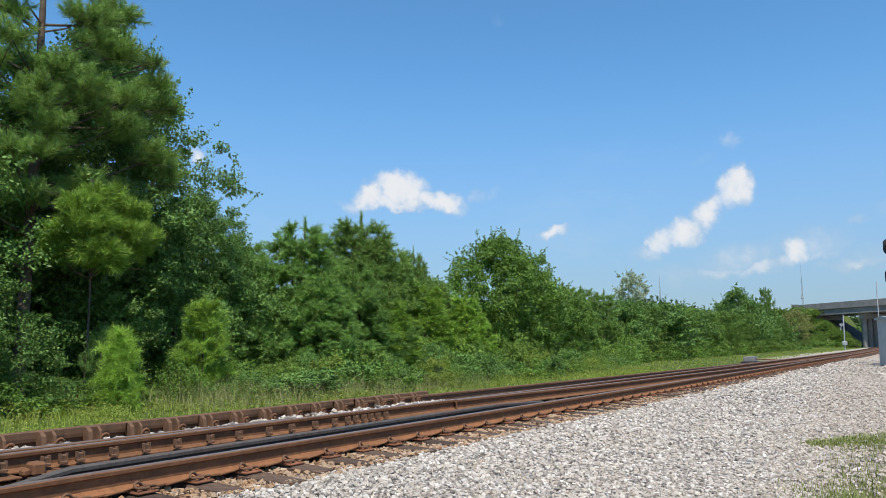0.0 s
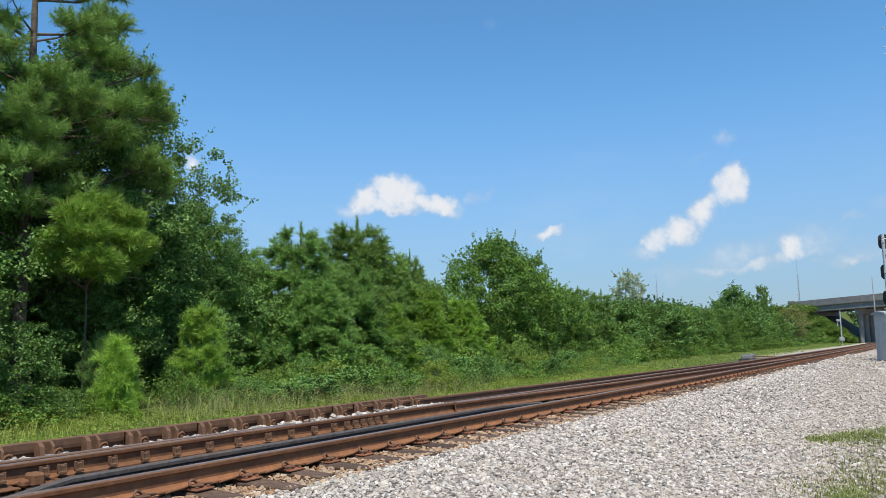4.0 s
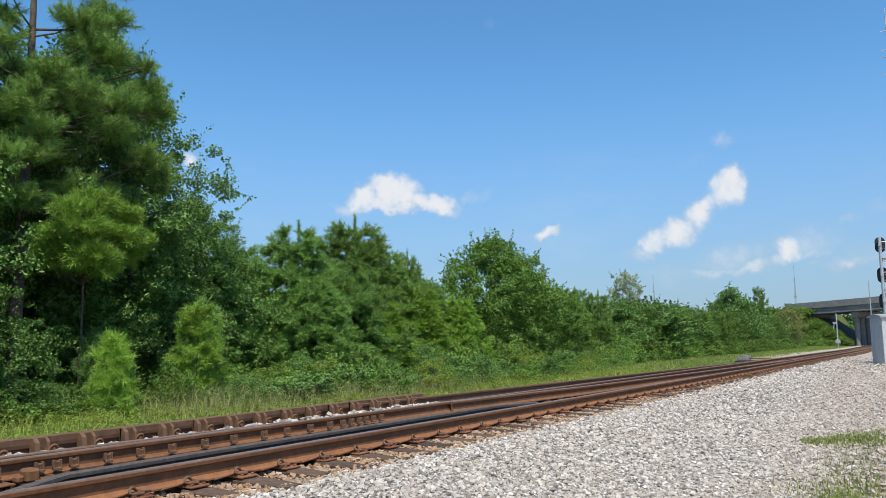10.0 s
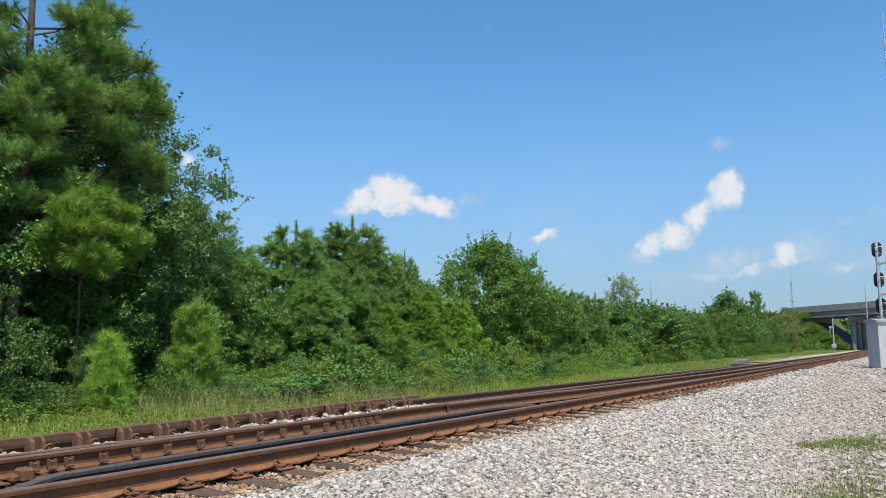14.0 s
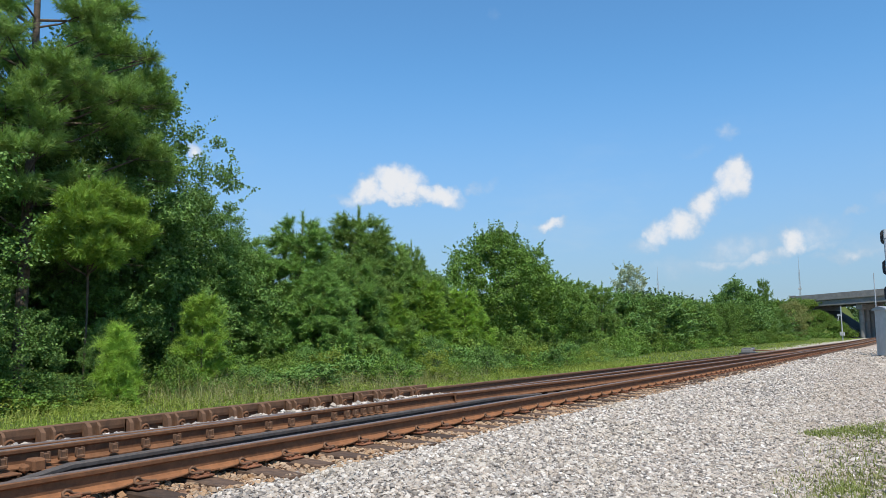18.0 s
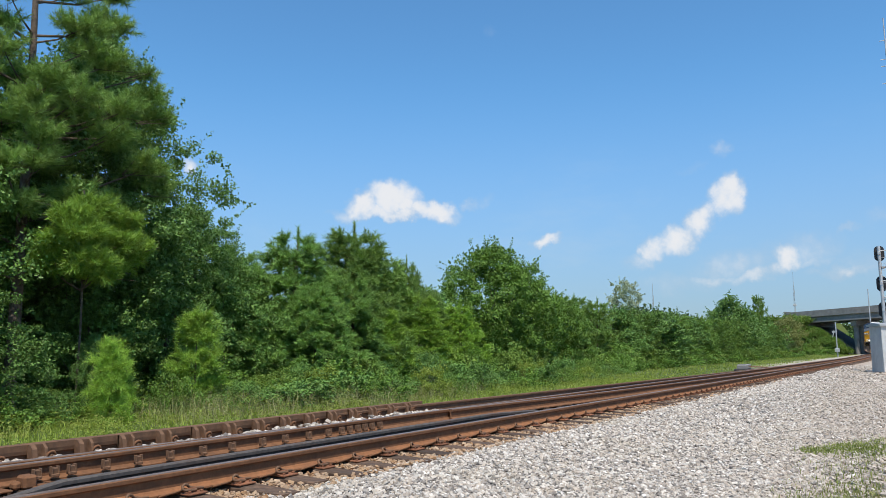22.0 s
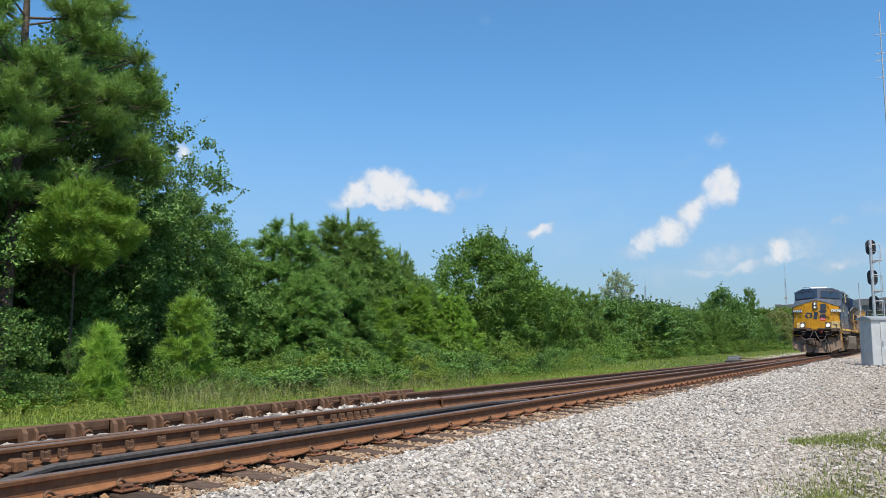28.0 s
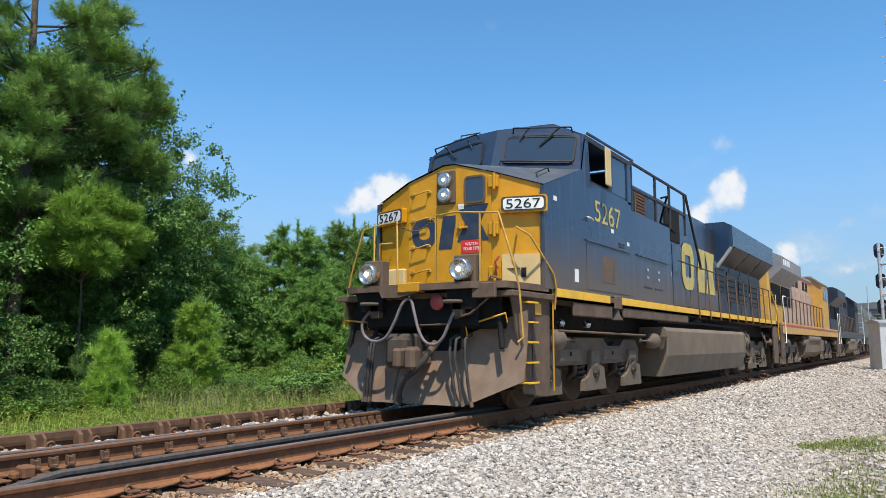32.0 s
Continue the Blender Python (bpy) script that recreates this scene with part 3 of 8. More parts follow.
def ties():
    rng = random.Random(3)

    def form(length, w):
        g = Geo()
        n, vs, fs = 9, [], []
        for i in range(n):
            y = length * i / (n - 1)
            e = 0.014 if i in (0, n - 1) else 0
            dz, dw = rng.uniform(-0.006, 0.006), rng.uniform(-0.008, 0.008)
            vs += [(-w / 2 + e - dw, y, -0.17), (w / 2 - e + dw, y, -0.17), (w / 2 - e + dw, y, -0.018), (w / 2 - 0.015 - e, y, dz - e), (-w / 2 + 0.015 + e, y, dz - e), (-w / 2 + e - dw, y, -0.018)]
        for i in range(n - 1):
            fs += [(i * 6 + j, i * 6 + (j + 1) % 6, (i + 1) * 6 + (j + 1) % 6, (i + 1) * 6 + j) for j in range(6)]
        fs += [tuple(range(6)), tuple(range((n - 1) * 6, n * 6))]
        return g.add(vs, fs).mesh("tie")
    long = [form(l, 0.23) for l in (4.35, 4.2, 4.5, 4.3)]
    mid = [form(l, 0.23) for l in (3.6, 3.5, 3.7)]
    short = [form(l, 0.23) for l in (2.62, 2.58, 2.66)]
    for i in range(-14, 245):
        x = 3.692 + 0.528 * i
        pool = long if x < 16 else mid if x < 36 else short
        part("tie", rng.choice(pool), M_TIE, TRACK, m=pose(x + rng.uniform(-0.02, 0.02), 4.66 + curve(x) + rng.uniform(-0.10, 0.08), -0.002, 0, 0, rng.uniform(-1.5, 1.5)))


def fastenings():
    rng = random.Random(4)
    plate = Geo().box(-0.095, 0.095, -0.19, 0.16, 0, 0.018, 0.006)
    for a, b in ((-0.06, -0.15), (0.06, -0.15), (0.0, -0.13)):
        plate.box(a - 0.012, a + 0.012, b - 0.012, b + 0.012, 0.016, 0.034, 0.004)
    plate.box(-0.05, 0.05, -0.105, -0.078, 0.016, 0.05, 0.008)
    plate = plate.mesh("tie_plate")
    curl = [(0.15, -0.078, 0.034), (0.06, -0.084, 0.042), (-0.01, -0.088, 0.060), (-0.045, -0.094, 0.092), (-0.080, -0.102, 0.104), (-0.112, -0.112, 0.090), (-0.118, -0.124, 0.060), (-0.095, -0.138, 0.044), (-0.045, -0.146, 0.040), (0.02, -0.142, 0.038)]
    clip = Geo().tube([(0.85 * a, b, 0.008 + 0.74 * c) for a, b, c in curl], 0.0115, 6).mesh("rail_clip")
    bar = Geo().tube([(-0.30, -0.082, 0.02), (-0.16, -0.086, 0.03), (-0.05, -0.082, 0.045)], 0.009, 5).mesh("clip_tail")
    for i in range(-3, 100):
        x = 3.692 + 0.528 * i
        p = part("tie_plate", plate, M_PLATE, TRACK, m=pose(x, NEAR + curve(x), 0.003))
        part("rail_clip", clip, M_RUSTDK, p, m=pose(rng.uniform(-0.01, 0.01), 0, 0, 0, 0, rng.uniform(-6, 6)))
        if i < 60:
            part("clip_tail", bar, M_RUST, p)
    # steel blocks and plates along the near side of the frog rail
    block = Geo().box(-0.030, 0.030, -0.040, 0.012, 0.0, 0.080, 0.008).box(-0.038, 0.038, -0.055, -0.025, 0.0, 0.028, 0.006).box(-0.036, -0.024, -0.050, 0.0, 0.02, 0.092, 0.004).box(0.024, 0.036, -0.050, 0.0, 0.02, 0.092, 0.004).mesh("rail_brace_block")
    base = Geo().box(-0.10, 0.10, -0.24, 0.10, 0, 0.016, 0.005).mesh("slide_plate")
    spots = [2.95, 3.4, 3.77, 3.93, 4.09, 4.43, 4.78, 5.15, 5.57, 5.97, 6.43, 6.80, 7.21, 7.58, 7.84, 8.01, 8.18, 8.33, 8.49, 8.67]
    for x in spots:
        p = part("slide_plate", base, M_RUST, TRACK, m=pose(x, FAR - 0.02, 0.004))
        part("rail_brace_block", block, M_RUSTDK, p, m=pose(0, -0.070, 0.052))
    part("filler_block", Geo().box(3.60, 3.72, FAR - 0.24, FAR - 0.09, 0.0, 0.115, 0.02).box(3.54, 3.61, FAR - 0.20, FAR - 0.10, 0.0, 0.07, 0.02), M_RUST, TRACK, "rusted cast filler block between the rails")
    for x in np.arange(10.5, 34, 1.09):
        part("slide_plate", base, M_PLATE, TRACK, m=pose(x, FAR - 0.02, 0.004))


def braced_guard():
    """The tall guard rail with bolted braces beside the far turnout rail."""
    g = thing("braced_guard_rail", "tall brown rusted guard rail with bolted steel braces", "guard rail", pose(0, 0, 0))
    form = [(-0.075, 0), (-0.075, 0.016), (-0.022, 0.034), (-0.014, 0.06), (-0.014, 0.115), (-0.040, 0.13), (-0.046, 0.165), (-0.046, 0.224), (-0.038, 0.232)]
    form += [(-a, b) for a, b in reversed(form)]
    y = lambda x: 7.68 + 0.02 * (x - 2)
    part("rail", sweep(form, [(x, y(x), 0.012) for x in (-6, 0, 4, 8, 11.35, 11.45)]), M_RUSTDK, g, "flat-topped brown guard rail")
    # one brace: a plate, two gussets, a cap and a bolt with its ring
    plate = Geo().box(-0.14, 0.14, -0.26, 0.02, 0, 0.02, 0.005)
    body = Geo()
    for a, w in ((-0.095, 0.050), (0.035, 0.030)):
        body.prism([(-0.17, 0.02), (-0.045, 0.02), (-0.045, 0.232), (-0.090, 0.232), (-0.135, 0.19)], 0, a, a + w)
    body.box(-0.095, 0.065, -0.080, -0.045, 0.05, 0.236, 0.006)
    ring = Geo().tube([(0.10 + 0.045 * math.cos(k), -0.14 - 0.01 * math.sin(k), 0.105 + 0.05 * math.sin(k)) for k in np.linspace(0, 5.6, 12)], 0.014, 6)
    bolt = Geo().cyl((0.10, -0.17, 0.105), (0.10, -0.05, 0.105), 0.026, 6)
    meshes = [(n, q.mesh(n), m) for n, q, m in (("brace_plate", plate, M_PLATE), ("gusset", body, M_RUSTDK), ("ring", ring, M_RUST), ("bolt", bolt, M_RUSTDK))]
    for i in range(-9, 15):
        x = 4.34 + 0.506 * i
        if x > 11.4:
            break
        p = part("brace_plate", meshes[0][1], M_PLATE, g, m=pose(x, y(x), 0.004, 0, 0, 1.1))
        for nm, me, mt in meshes[1:]:
            part(nm, me, mt, p)


ties()
fastenings()
braced_guard()


def switch_machine():
    """Low grey point motor with its rods beside the turnout."""
    s = thing("switch_machine", "low grey metal point motor beside the rails", "switch machine", pose(44.4, 8.85, -0.02))
    part("case", Geo().box(-0.55, 0.75, -0.25, 0.25, 0.02, 0.24, 0.03).box(-0.35, 0.2, -0.22, 0.22, 0.24, 0.29, 0.02), M_CONCDK, s)
    part("lid", Geo().box(-0.25, 0.72, -0.26, 0.26, 0.238, 0.275, 0.012), M_GALV, s, "flat pale lid")
    part("base_plate", Geo().box(-0.8, 0.95, -0.35, 0.35, -0.10, 0.03, 0.02), M_BLACK, s)
    for i in range(2):
        part("rod", Geo().cyl((0.1 + 0.35 * i, -0.25, 0.15), (0.1 + 0.35 * i, -3.3, 0.06), 0.025, 8), M_RUSTDK, s)
    part("throw_lever", Geo().tube([(0.5, 0.0, 0.15), (0.62, -0.1, 0.28), (0.9, -0.12, 0.30)], 0.02, 6), M_BLACK, s)


switch_machine()


# ---------------------------------------------------------------- plants
def unit(v):
    return v / np.maximum(1e-9, np.linalg.norm(v, axis=-1, keepdims=True))


def leaf_quads(rng, centres, normals, size, aspect=0.55):
    """A folded leaf at each centre."""
    n = len(centres)
    a = unit(np.cross(normals, rng.normal(size=(n, 3))))
    b = np.cross(normals, a)
    s = (size * rng.uniform(0.65, 1.25, n))[:, None]
    tip, base = centres + a * s * 0.5, centres - a * s * 0.5
    w = b * s * 0.5 * aspect
    lift = normals * s * 0.10
    v = np.stack([base, centres + w - lift, tip, centres - w - lift], 1).reshape(-1, 3)
    f = np.arange(n * 4).reshape(n, 4)
    return v, f


def needle_tufts(rng, spots, dirs, length, count, width):
    """Bundles of long needles round the ends of twigs: one slim blade each."""
    n = len(spots)
    d = unit(dirs[:, None, :] * 0.75 + rng.normal(size=(n, count, 3)) * 0.58 + np.array([0, 0, 0.08]))
    L = length * rng.uniform(0.7, 1.15, (n, count, 1))
    base = spots[:, None, :] - dirs[:, None, :] * rng.uniform(0, 0.12, (n, count, 1))
    side = unit(np.cross(d, rng.normal(size=(n, count, 3)))) * width / 2
    tip = base + d * L
    tip[:, :, 2] -= 0.05 * L[:, :, 0]
    v = np.stack([base + side, base - side, tip], 2).reshape(-1, 3)
    return v, np.arange(n * count * 3).reshape(-1, 3)


def joined(name, pieces, mat):
    """Join arrays of triangles or quads into one mesh of triangles."""
    vs, fs, k = [], [], 0
    for v, f in pieces:
        f = np.asarray(f)
        if f.shape[1] == 4:
            f = np.concatenate([f[:, [0, 1, 2]], f[:, [0, 2, 3]]])
        vs.append(v)
        fs.append(f + k)
        k += len(v)
    return raw_mesh(name, np.concatenate(vs), np.concatenate(fs), mat)


def shoots(rng, centre, r, n, length, flat=0.6, up=0.6):
    """Points along n bottle-brush shoots that fan out of a branch's end."""
    d = unit(rng.normal(size=(n, 3)) + np.array([0, 0, 0.25]))
    o = np.asarray(centre) + d * r * rng.uniform(0.15, 0.8, (n, 1)) * np.array([1.0, 1.0, flat])
    way = unit(d * np.array([0.8, 0.8, 0.5]) + np.array([0, 0, up]) + rng.normal(size=(n, 3)) * 0.22)
    k = np.linspace(0, 1, 5)[None, :, None]
    L = (length * rng.uniform(0.6, 1.25, n))[:, None, None]
    return (o[:, None, :] + way[:, None, :] * k * L).reshape(-1, 3), np.repeat(way, 5, 0)


def pine_meshes(seed, h, spread, whorls, per, bare=0.02, needle=0.19, count=9, width=0.016, mat=None, power=0.62, shoot=0.42, candles=9, per_whorl=(5, 8), upright=0.9):
    """A full young pine: straight trunk, whorls of upturned branches massed with shoots, candles at the top."""
    rng = np.random.default_rng(seed)
    wood = Geo()
    lean = rng.normal(size=2) * 0.012 * h
    wood.tube([(lean[0] * k * k, lean[1] * k * k, 0.97 * h * k) for k in np.linspace(0, 1, 8)], 0.011 * h + 0.010, 7, 0.006)
    spots, dirs = [], []
    for i in range(whorls):
        k = bare + (0.84 - bare) * max(0.0, (i + rng.uniform(-0.25, 0.25)) / (whorls - 1)) ** 0.88
        k = min(0.84, max(bare, k))
        kk = (k - bare) / (1 - bare)
        reach = spread * (1 - kk) ** power * (0.82 + 0.18 * min(1.0, kk * 6))
        nb = int(rng.integers(*per_whorl))
        a0 = rng.uniform(0, 6.28)
        c = np.array([lean[0] * k * k, lean[1] * k * k, h * k])
        for j in range(nb):
            a = a0 + 6.283 * j / nb + rng.uniform(-0.4, 0.4)
            r = reach * rng.uniform(0.70, 1.12)
            rise = r * (rng.uniform(0.10, 0.45) + 0.9 * max(0.0, kk - 0.45))
            out = np.array([math.cos(a), math.sin(a), 0.0])
            across = np.array([-out[1], out[0], 0.0])
            tip = c + out * r + np.array([0, 0, rise])
            wood.tube([c, c + out * r * 0.5 + np.array([0, 0, rise * 0.33]), tip], 0.004 * r + 0.005, 4, 0.004, caps=False)
            ends = [(1.0, 0.0, 1.0)]
            if r > 0.28 * spread:
                ends += [(0.72, rng.uniform(0.20, 0.34), 0.8), (0.70, -rng.uniform(0.20, 0.34), 0.8)]
            if r > 0.6 * spread:
                ends += [(0.45, rng.uniform(-0.2, 0.2), 0.7)]
            for q, w, big in ends:
                o = c + out * r * q + across * r * w + np.array([0, 0, rise * q ** 1.6])
                if abs(w) > 0.1:
                    wood.tube([c + out * r * q * 0.62 + np.array([0, 0, rise * 0.4 * q]), o], 0.006, 3, 0.003, caps=False)
                way0 = out * (0.85 - 0.5 * kk) + across * w * 1.2 + np.array([0, 0, upright * 0.45 + 0.3 * kk * kk])
                m = max(3, int(per * big * (0.5 + 0.5 * r / spread)))
                way = unit(way0 + rng.normal(size=(m, 3)) * 0.50)
                L = (shoot * big * rng.uniform(0.55, 1.2, m))[:, None, None] * (0.65 + 0.35 * min(1, r / spread * 1.6))
                p = (o - way0 * 0.12)[None, None, :] + way[:, None, :] * np.linspace(0.25, 1, 4)[None, :, None] * L
                spots.append(p.reshape(-1, 3))
                dirs.append(np.repeat(way, 4, 0))
    for j in range(candles):
        a, rr = rng.uniform(0, 6.28), (0 if j == 0 else spread * rng.uniform(0.08, 0.36))
        top = h if j == 0 else h * (0.97 - 0.60 * (rr / spread) ** 0.8 - rng.uniform(0.0, 0.07))
        L = h * (0.20 if j == 0 else 0.12)
        z = np.linspace(top - L, top - needle * 0.6, 8)
        p = np.stack([np.full(8, rr * math.cos(a) + lean[0]), np.full(8, rr * math.sin(a) + lean[1]), z], 1)
        spots.append(np.repeat(p, 4, 0))
        dirs.append(np.tile(np.array([[0, 0, 2.2]]), (32, 1)))
    v, f = needle_tufts(rng, np.concatenate(spots), np.concatenate(dirs), needle, count, width)
    keep = v.reshape(-1, 3, 3)[:, :, 2].min(1) > -0.05
    return wood.mesh("trunk"), raw_mesh("crown", v.reshape(-1, 3, 3)[keep].reshape(-1, 3), np.arange(int(keep.sum()) * 3).reshape(-1, 3), mat or M_PINE)


def tall_pine_meshes(seed, h, pads, trunk, mat, per=70, needle=0.22, count=11, width=0.013):
    """An open-crowned pine: each pad is the needle mass at the end of one bough."""
    rng = np.random.default_rng(seed)
    wood = Geo()
    wood.tube([(0.05 * math.sin(4 * k), 0.03 * k, h * k) for k in np.linspace(0, 1, 9)], trunk, 9, 0.03)
    spots, dirs = [], []
    for x, y, z, r in pads:
        c = np.array([x, y, z])
        rad = math.hypot(x, y)
        s = np.array([0, 0, max(0.3, z - 0.25 - 0.30 * rad)])
        if rad > 0.3:
            wood.tube([s, s + (c - s) * 0.5 - np.array([0, 0, 0.08 * rad]), c], 0.016 + 0.012 * rad, 5, 0.010, caps=False)
        for k in range(4):
            e = c + rng.normal(size=3) * r * np.array([0.5, 0.5, 0.25])
            wood.tube([c - (c - s) * 0.2, e], 0.010, 4, 0.004, caps=False)
        p, w = shoots(rng, c, 0.64 * r, int(per * r * r), 0.31, 0.42, 0.6)
        spots.append(p)
        dirs.append(w)
    v, f = needle_tufts(rng, np.concatenate(spots), np.concatenate(dirs), needle, count, width)
    return wood.mesh("trunk"), raw_mesh("crown", v, f, mat)


def broad_meshes(seed, h, rx, ry, clumps, per, leaf, mat, low=0.12, flat=0.6, rough=0.35, spread=0.42, taper_amt=0.45):
    """A broad-leaved tree: trunk, limbs to each clump, leaves in uneven clumps over a lumpy crown."""
    rng = np.random.default_rng(seed)
    wood = Geo()
    pts = [(0.05 * h * math.sin(2.1 * k + seed) * k, 0.04 * h * math.cos(1.7 * k + seed) * k, h * 0.8 * k) for k in np.linspace(0, 1, 6)]
    wood.tube(pts, 0.020 * h + 0.01 if h > 2.5 else 0.006 * h, 7, 0.012 if h > 2.5 else 0.003)
    cs = []
    mid = h * (low + 1) / 2
    for i in range(clumps):
        d = unit(rng.normal(size=3))
        r = rng.uniform(0.2, 1.0) ** 0.5
        lump = 1 + rough * noise.noise(Vector(tuple(d * 2.1 + seed)))
        c = np.array([d[0] * rx * r * lump, d[1] * ry * r * lump, mid + d[2] * (h * 0.97 - mid) * r ** 0.6 * (1.0 + 0.10 * (lump - 1))])
        k = (c[2] / h)
        taper = 1.0 - taper_amt * max(0.0, (k - 0.55) / 0.45)
        c[:2] *= taper
        cs.append(c)
    cs = np.array(cs)
    for c in cs[:: max(1, clumps // 16)]:
        k = min(0.95, max(0.12, c[2] / (0.8 * h) * 0.62))
        s = np.array(pts[min(5, int(k * 5))])
        mid_p = s + (c - s) * 0.55 + np.array([0, 0, 0.06 * h * rng.uniform(-0.3, 0.8)])
        wood.tube([s, mid_p, mid_p + (c - mid_p) * 0.6], 0.0022 * h + (0.005 if h > 2.5 else 0.001), 5, 0.004 if h > 2.5 else 0.002, caps=False)
    size = spread * (rx * ry * h) ** (1 / 3) * clumps ** (-0.33) * 1.45
    cen = np.repeat(cs, per, 0)
    off = unit(rng.normal(size=cen.shape)) * (rng.uniform(0, 1, (len(cen), 1)) ** 0.5) * size * np.repeat(rng.uniform(0.6, 1.35, (clumps, 1)), per, 0)
    off[:, 2] *= flat
    spray = np.repeat(unit(rng.normal(size=(clumps, 3)) + np.array([0, 0, 0.7]) + unit(cs - np.array([0, 0, mid])) * 0.8), per, 0)
    far = rng.uniform(0, 1, (len(cen), 1))
    off = np.where(far > 0.86, spray * size * (0.5 + 1.5 * rng.uniform(0, 1, (len(cen), 1))) + off * 0.22, off)
    p = cen + off
    nrm = unit(rng.normal(size=p.shape) * 0.75 + np.array([0, 0, 0.55]) + unit(off) * 0.5)
    keep = p[:, 2] > 0.02
    return wood.mesh("trunk"), joined("crown", [leaf_quads(rng, p[keep], nrm[keep], leaf)], mat)


def plant(name, meshes, label, category, x, y, turn=0.0, s=1.0, sz=None, group="", base=None):
    """Set a tree or bush on the ground, its meshes shared with its like."""
    z = ground_height(x, y) if base is None else base
    t = thing(name, label, category, Matrix.LocRotScale((x, y, z - 0.03), Euler((0, 0, turn)), (s, s, sz or s)), group)
    part("trunk", meshes[0], M_BARK, t)
    part("crown", meshes[1], None, t)
    return t


def woods():
    rng = random.Random(11)
    # tall open pine, the yellow-green pine before it, the oaks behind
    boughs = [
        (0.0, -0.9, 7.5, 0.95), (0.9, -0.4, 9.1, 1.0), (1.7, -0.3, 9.5, 0.95), (1.6, -0.5, 8.4, 0.95), (2.0, -0.6, 7.4, 1.0),
        (2.9, -0.3, 8.0, 0.85), (-0.75, -0.2, 8.75, 0.62), (0.75, -0.1, 10.0, 0.8), (3.2, -0.2, 7.5, 0.7), (0.65, -0.8, 6.9, 0.95), (-0.5, -0.8, 6.6, 0.8), (1.5, -0.9, 6.5, 0.95), (2.6, -0.7, 6.0, 0.95),
        (3.1, -0.5, 5.6, 0.8)]
    boughs += [(-0.9, -0.9, 5.4, 0.8), (0.4, 0.2, 11.4, 1.1), (-0.9, 0.3, 10.6, 0.9), (1.2, 0.3, 11.0, 1.0), (0.0, 0.0, 13.0, 0.9),
        (-1.9, 0.2, 8.3, 0.8), (-2.2, 0.3, 6.8, 1.0), (0.4, 1.6, 8.2, 1.0), (1.8, 1.4, 7.0, 1.0), (-2.6, -0.4, 9.6, 1.0), (1.9, -0.2, 10.4, 0.8),
        (-0.4, -0.5, 4.6, 0.9), (0.9, -0.6, 5.0, 0.95), (1.9, -0.2, 5.0, 0.9), (1.0, 0.2, 7.8, 1.0), (2.3, 0.1, 6.7, 0.9), (-1.3, -0.5, 7.4, 0.9), (0.7, 0.3, 5.9, 1.0)]
    # boughs at x -1.9 and -2.1: mostly out of view, added to block sun
    boughs += [(-0.35, -0.8, 6.95, 0.7), (-0.15, -1.0, 6.1, 0.75), (-0.95, -0.6, 8.0, 0.7), (-0.85, -0.5, 9.3, 0.6), (1.1, -0.5, 8.6, 0.7), (2.7, -0.4, 8.5, 0.6), (-1.9, -1.2, 4.7, 0.95), (-2.1, -0.9, 4.0, 0.95), (-0.2, -0.9, 5.6, 0.7), (0.55, -1.3, 7.2, 0.6), (1.55, -1.2, 7.1, 0.6)]
    big = tall_pine_meshes(1, 13.6, boughs, 0.15, M_PINE, 66, 0.20, 21, 0.013)
    plant("pine_tree", big, "tall dark green pine with long needles and open crown", "tree", 8.85, 16.9)
    front = tall_pine_meshes(2, 5.0, [
        (0.0, -0.3, 4.45, 0.75), (-0.35, -0.6, 3.8, 0.85), (0.45, -0.4, 3.75, 0.9), (0.85, -0.2, 3.5, 0.7), (-0.7, -0.2, 3.65, 0.6), (-0.2, -0.7, 3.25, 0.75),
        (1.1, -0.3, 3.7, 0.6), (0.4, 0.6, 4.2, 0.8), (0.2, -0.3, 3.15, 0.85), (-0.7, 0.0, 3.25, 0.65), (0.7, -0.3, 4.25, 0.65), (-0.6, -0.4, 4.2, 0.6)], 0.02, M_PINEYOUNG, 165, 0.19, 19, 0.015)
    plant("pine_tree", front, "yellow-green pine with full needle masses beside tall trees", "tree", 9.45, 15.4)
    oak = broad_meshes(3, 11.2, 3.7, 3.4, 760, 165, 0.105, M_OAK, 0.0, 0.65, 0.40, 0.52, 0.72)
    plant("oak_tree", oak, "dark green leafy oak with an open ragged crown", "tree", 12.3, 19.6, 0.2, 1.0)
    plant("oak_tree", oak, "dark green leafy oak behind a tall pine", "tree", 11.2, 18.9, 2.6, 0.82, 0.86)
    oak2 = broad_meshes(4, 9.4, 3.3, 3.3, 300, 190, 0.10, M_OAK, 0.0, 0.62, 0.45, 0.42)
    plant("oak_tree", oak2, "dark green leafy tree hung with vines", "tree", 6.6, 18.4, 1.0, 1.0)
    plant("oak_tree", oak2, "dark green leafy tree in the shade of a tall pine", "tree", 9.6, 19.6, 2.2, 1.0)
    plant("oak_tree", oak2, "dark green leafy oak with an open ragged crown", "tree", 15.6, 19.4, 4.2, 0.62, 0.66)
    plant("oak_tree", oak2, "dark green leafy tree beside young pines", "tree", 17.0, 20.4, 5.2, 0.66, 0.64)
    plant("oak_tree", oak2, "dark green leafy tree beside young pines", "tree", 17.7, 19.3, 0.7, 0.55, 0.49)
    vine = broad_meshes(5, 4.2, 2.1, 1.7, 150, 130, 0.085, M_OAK, -0.05, 0.7, 0.4, 0.42)
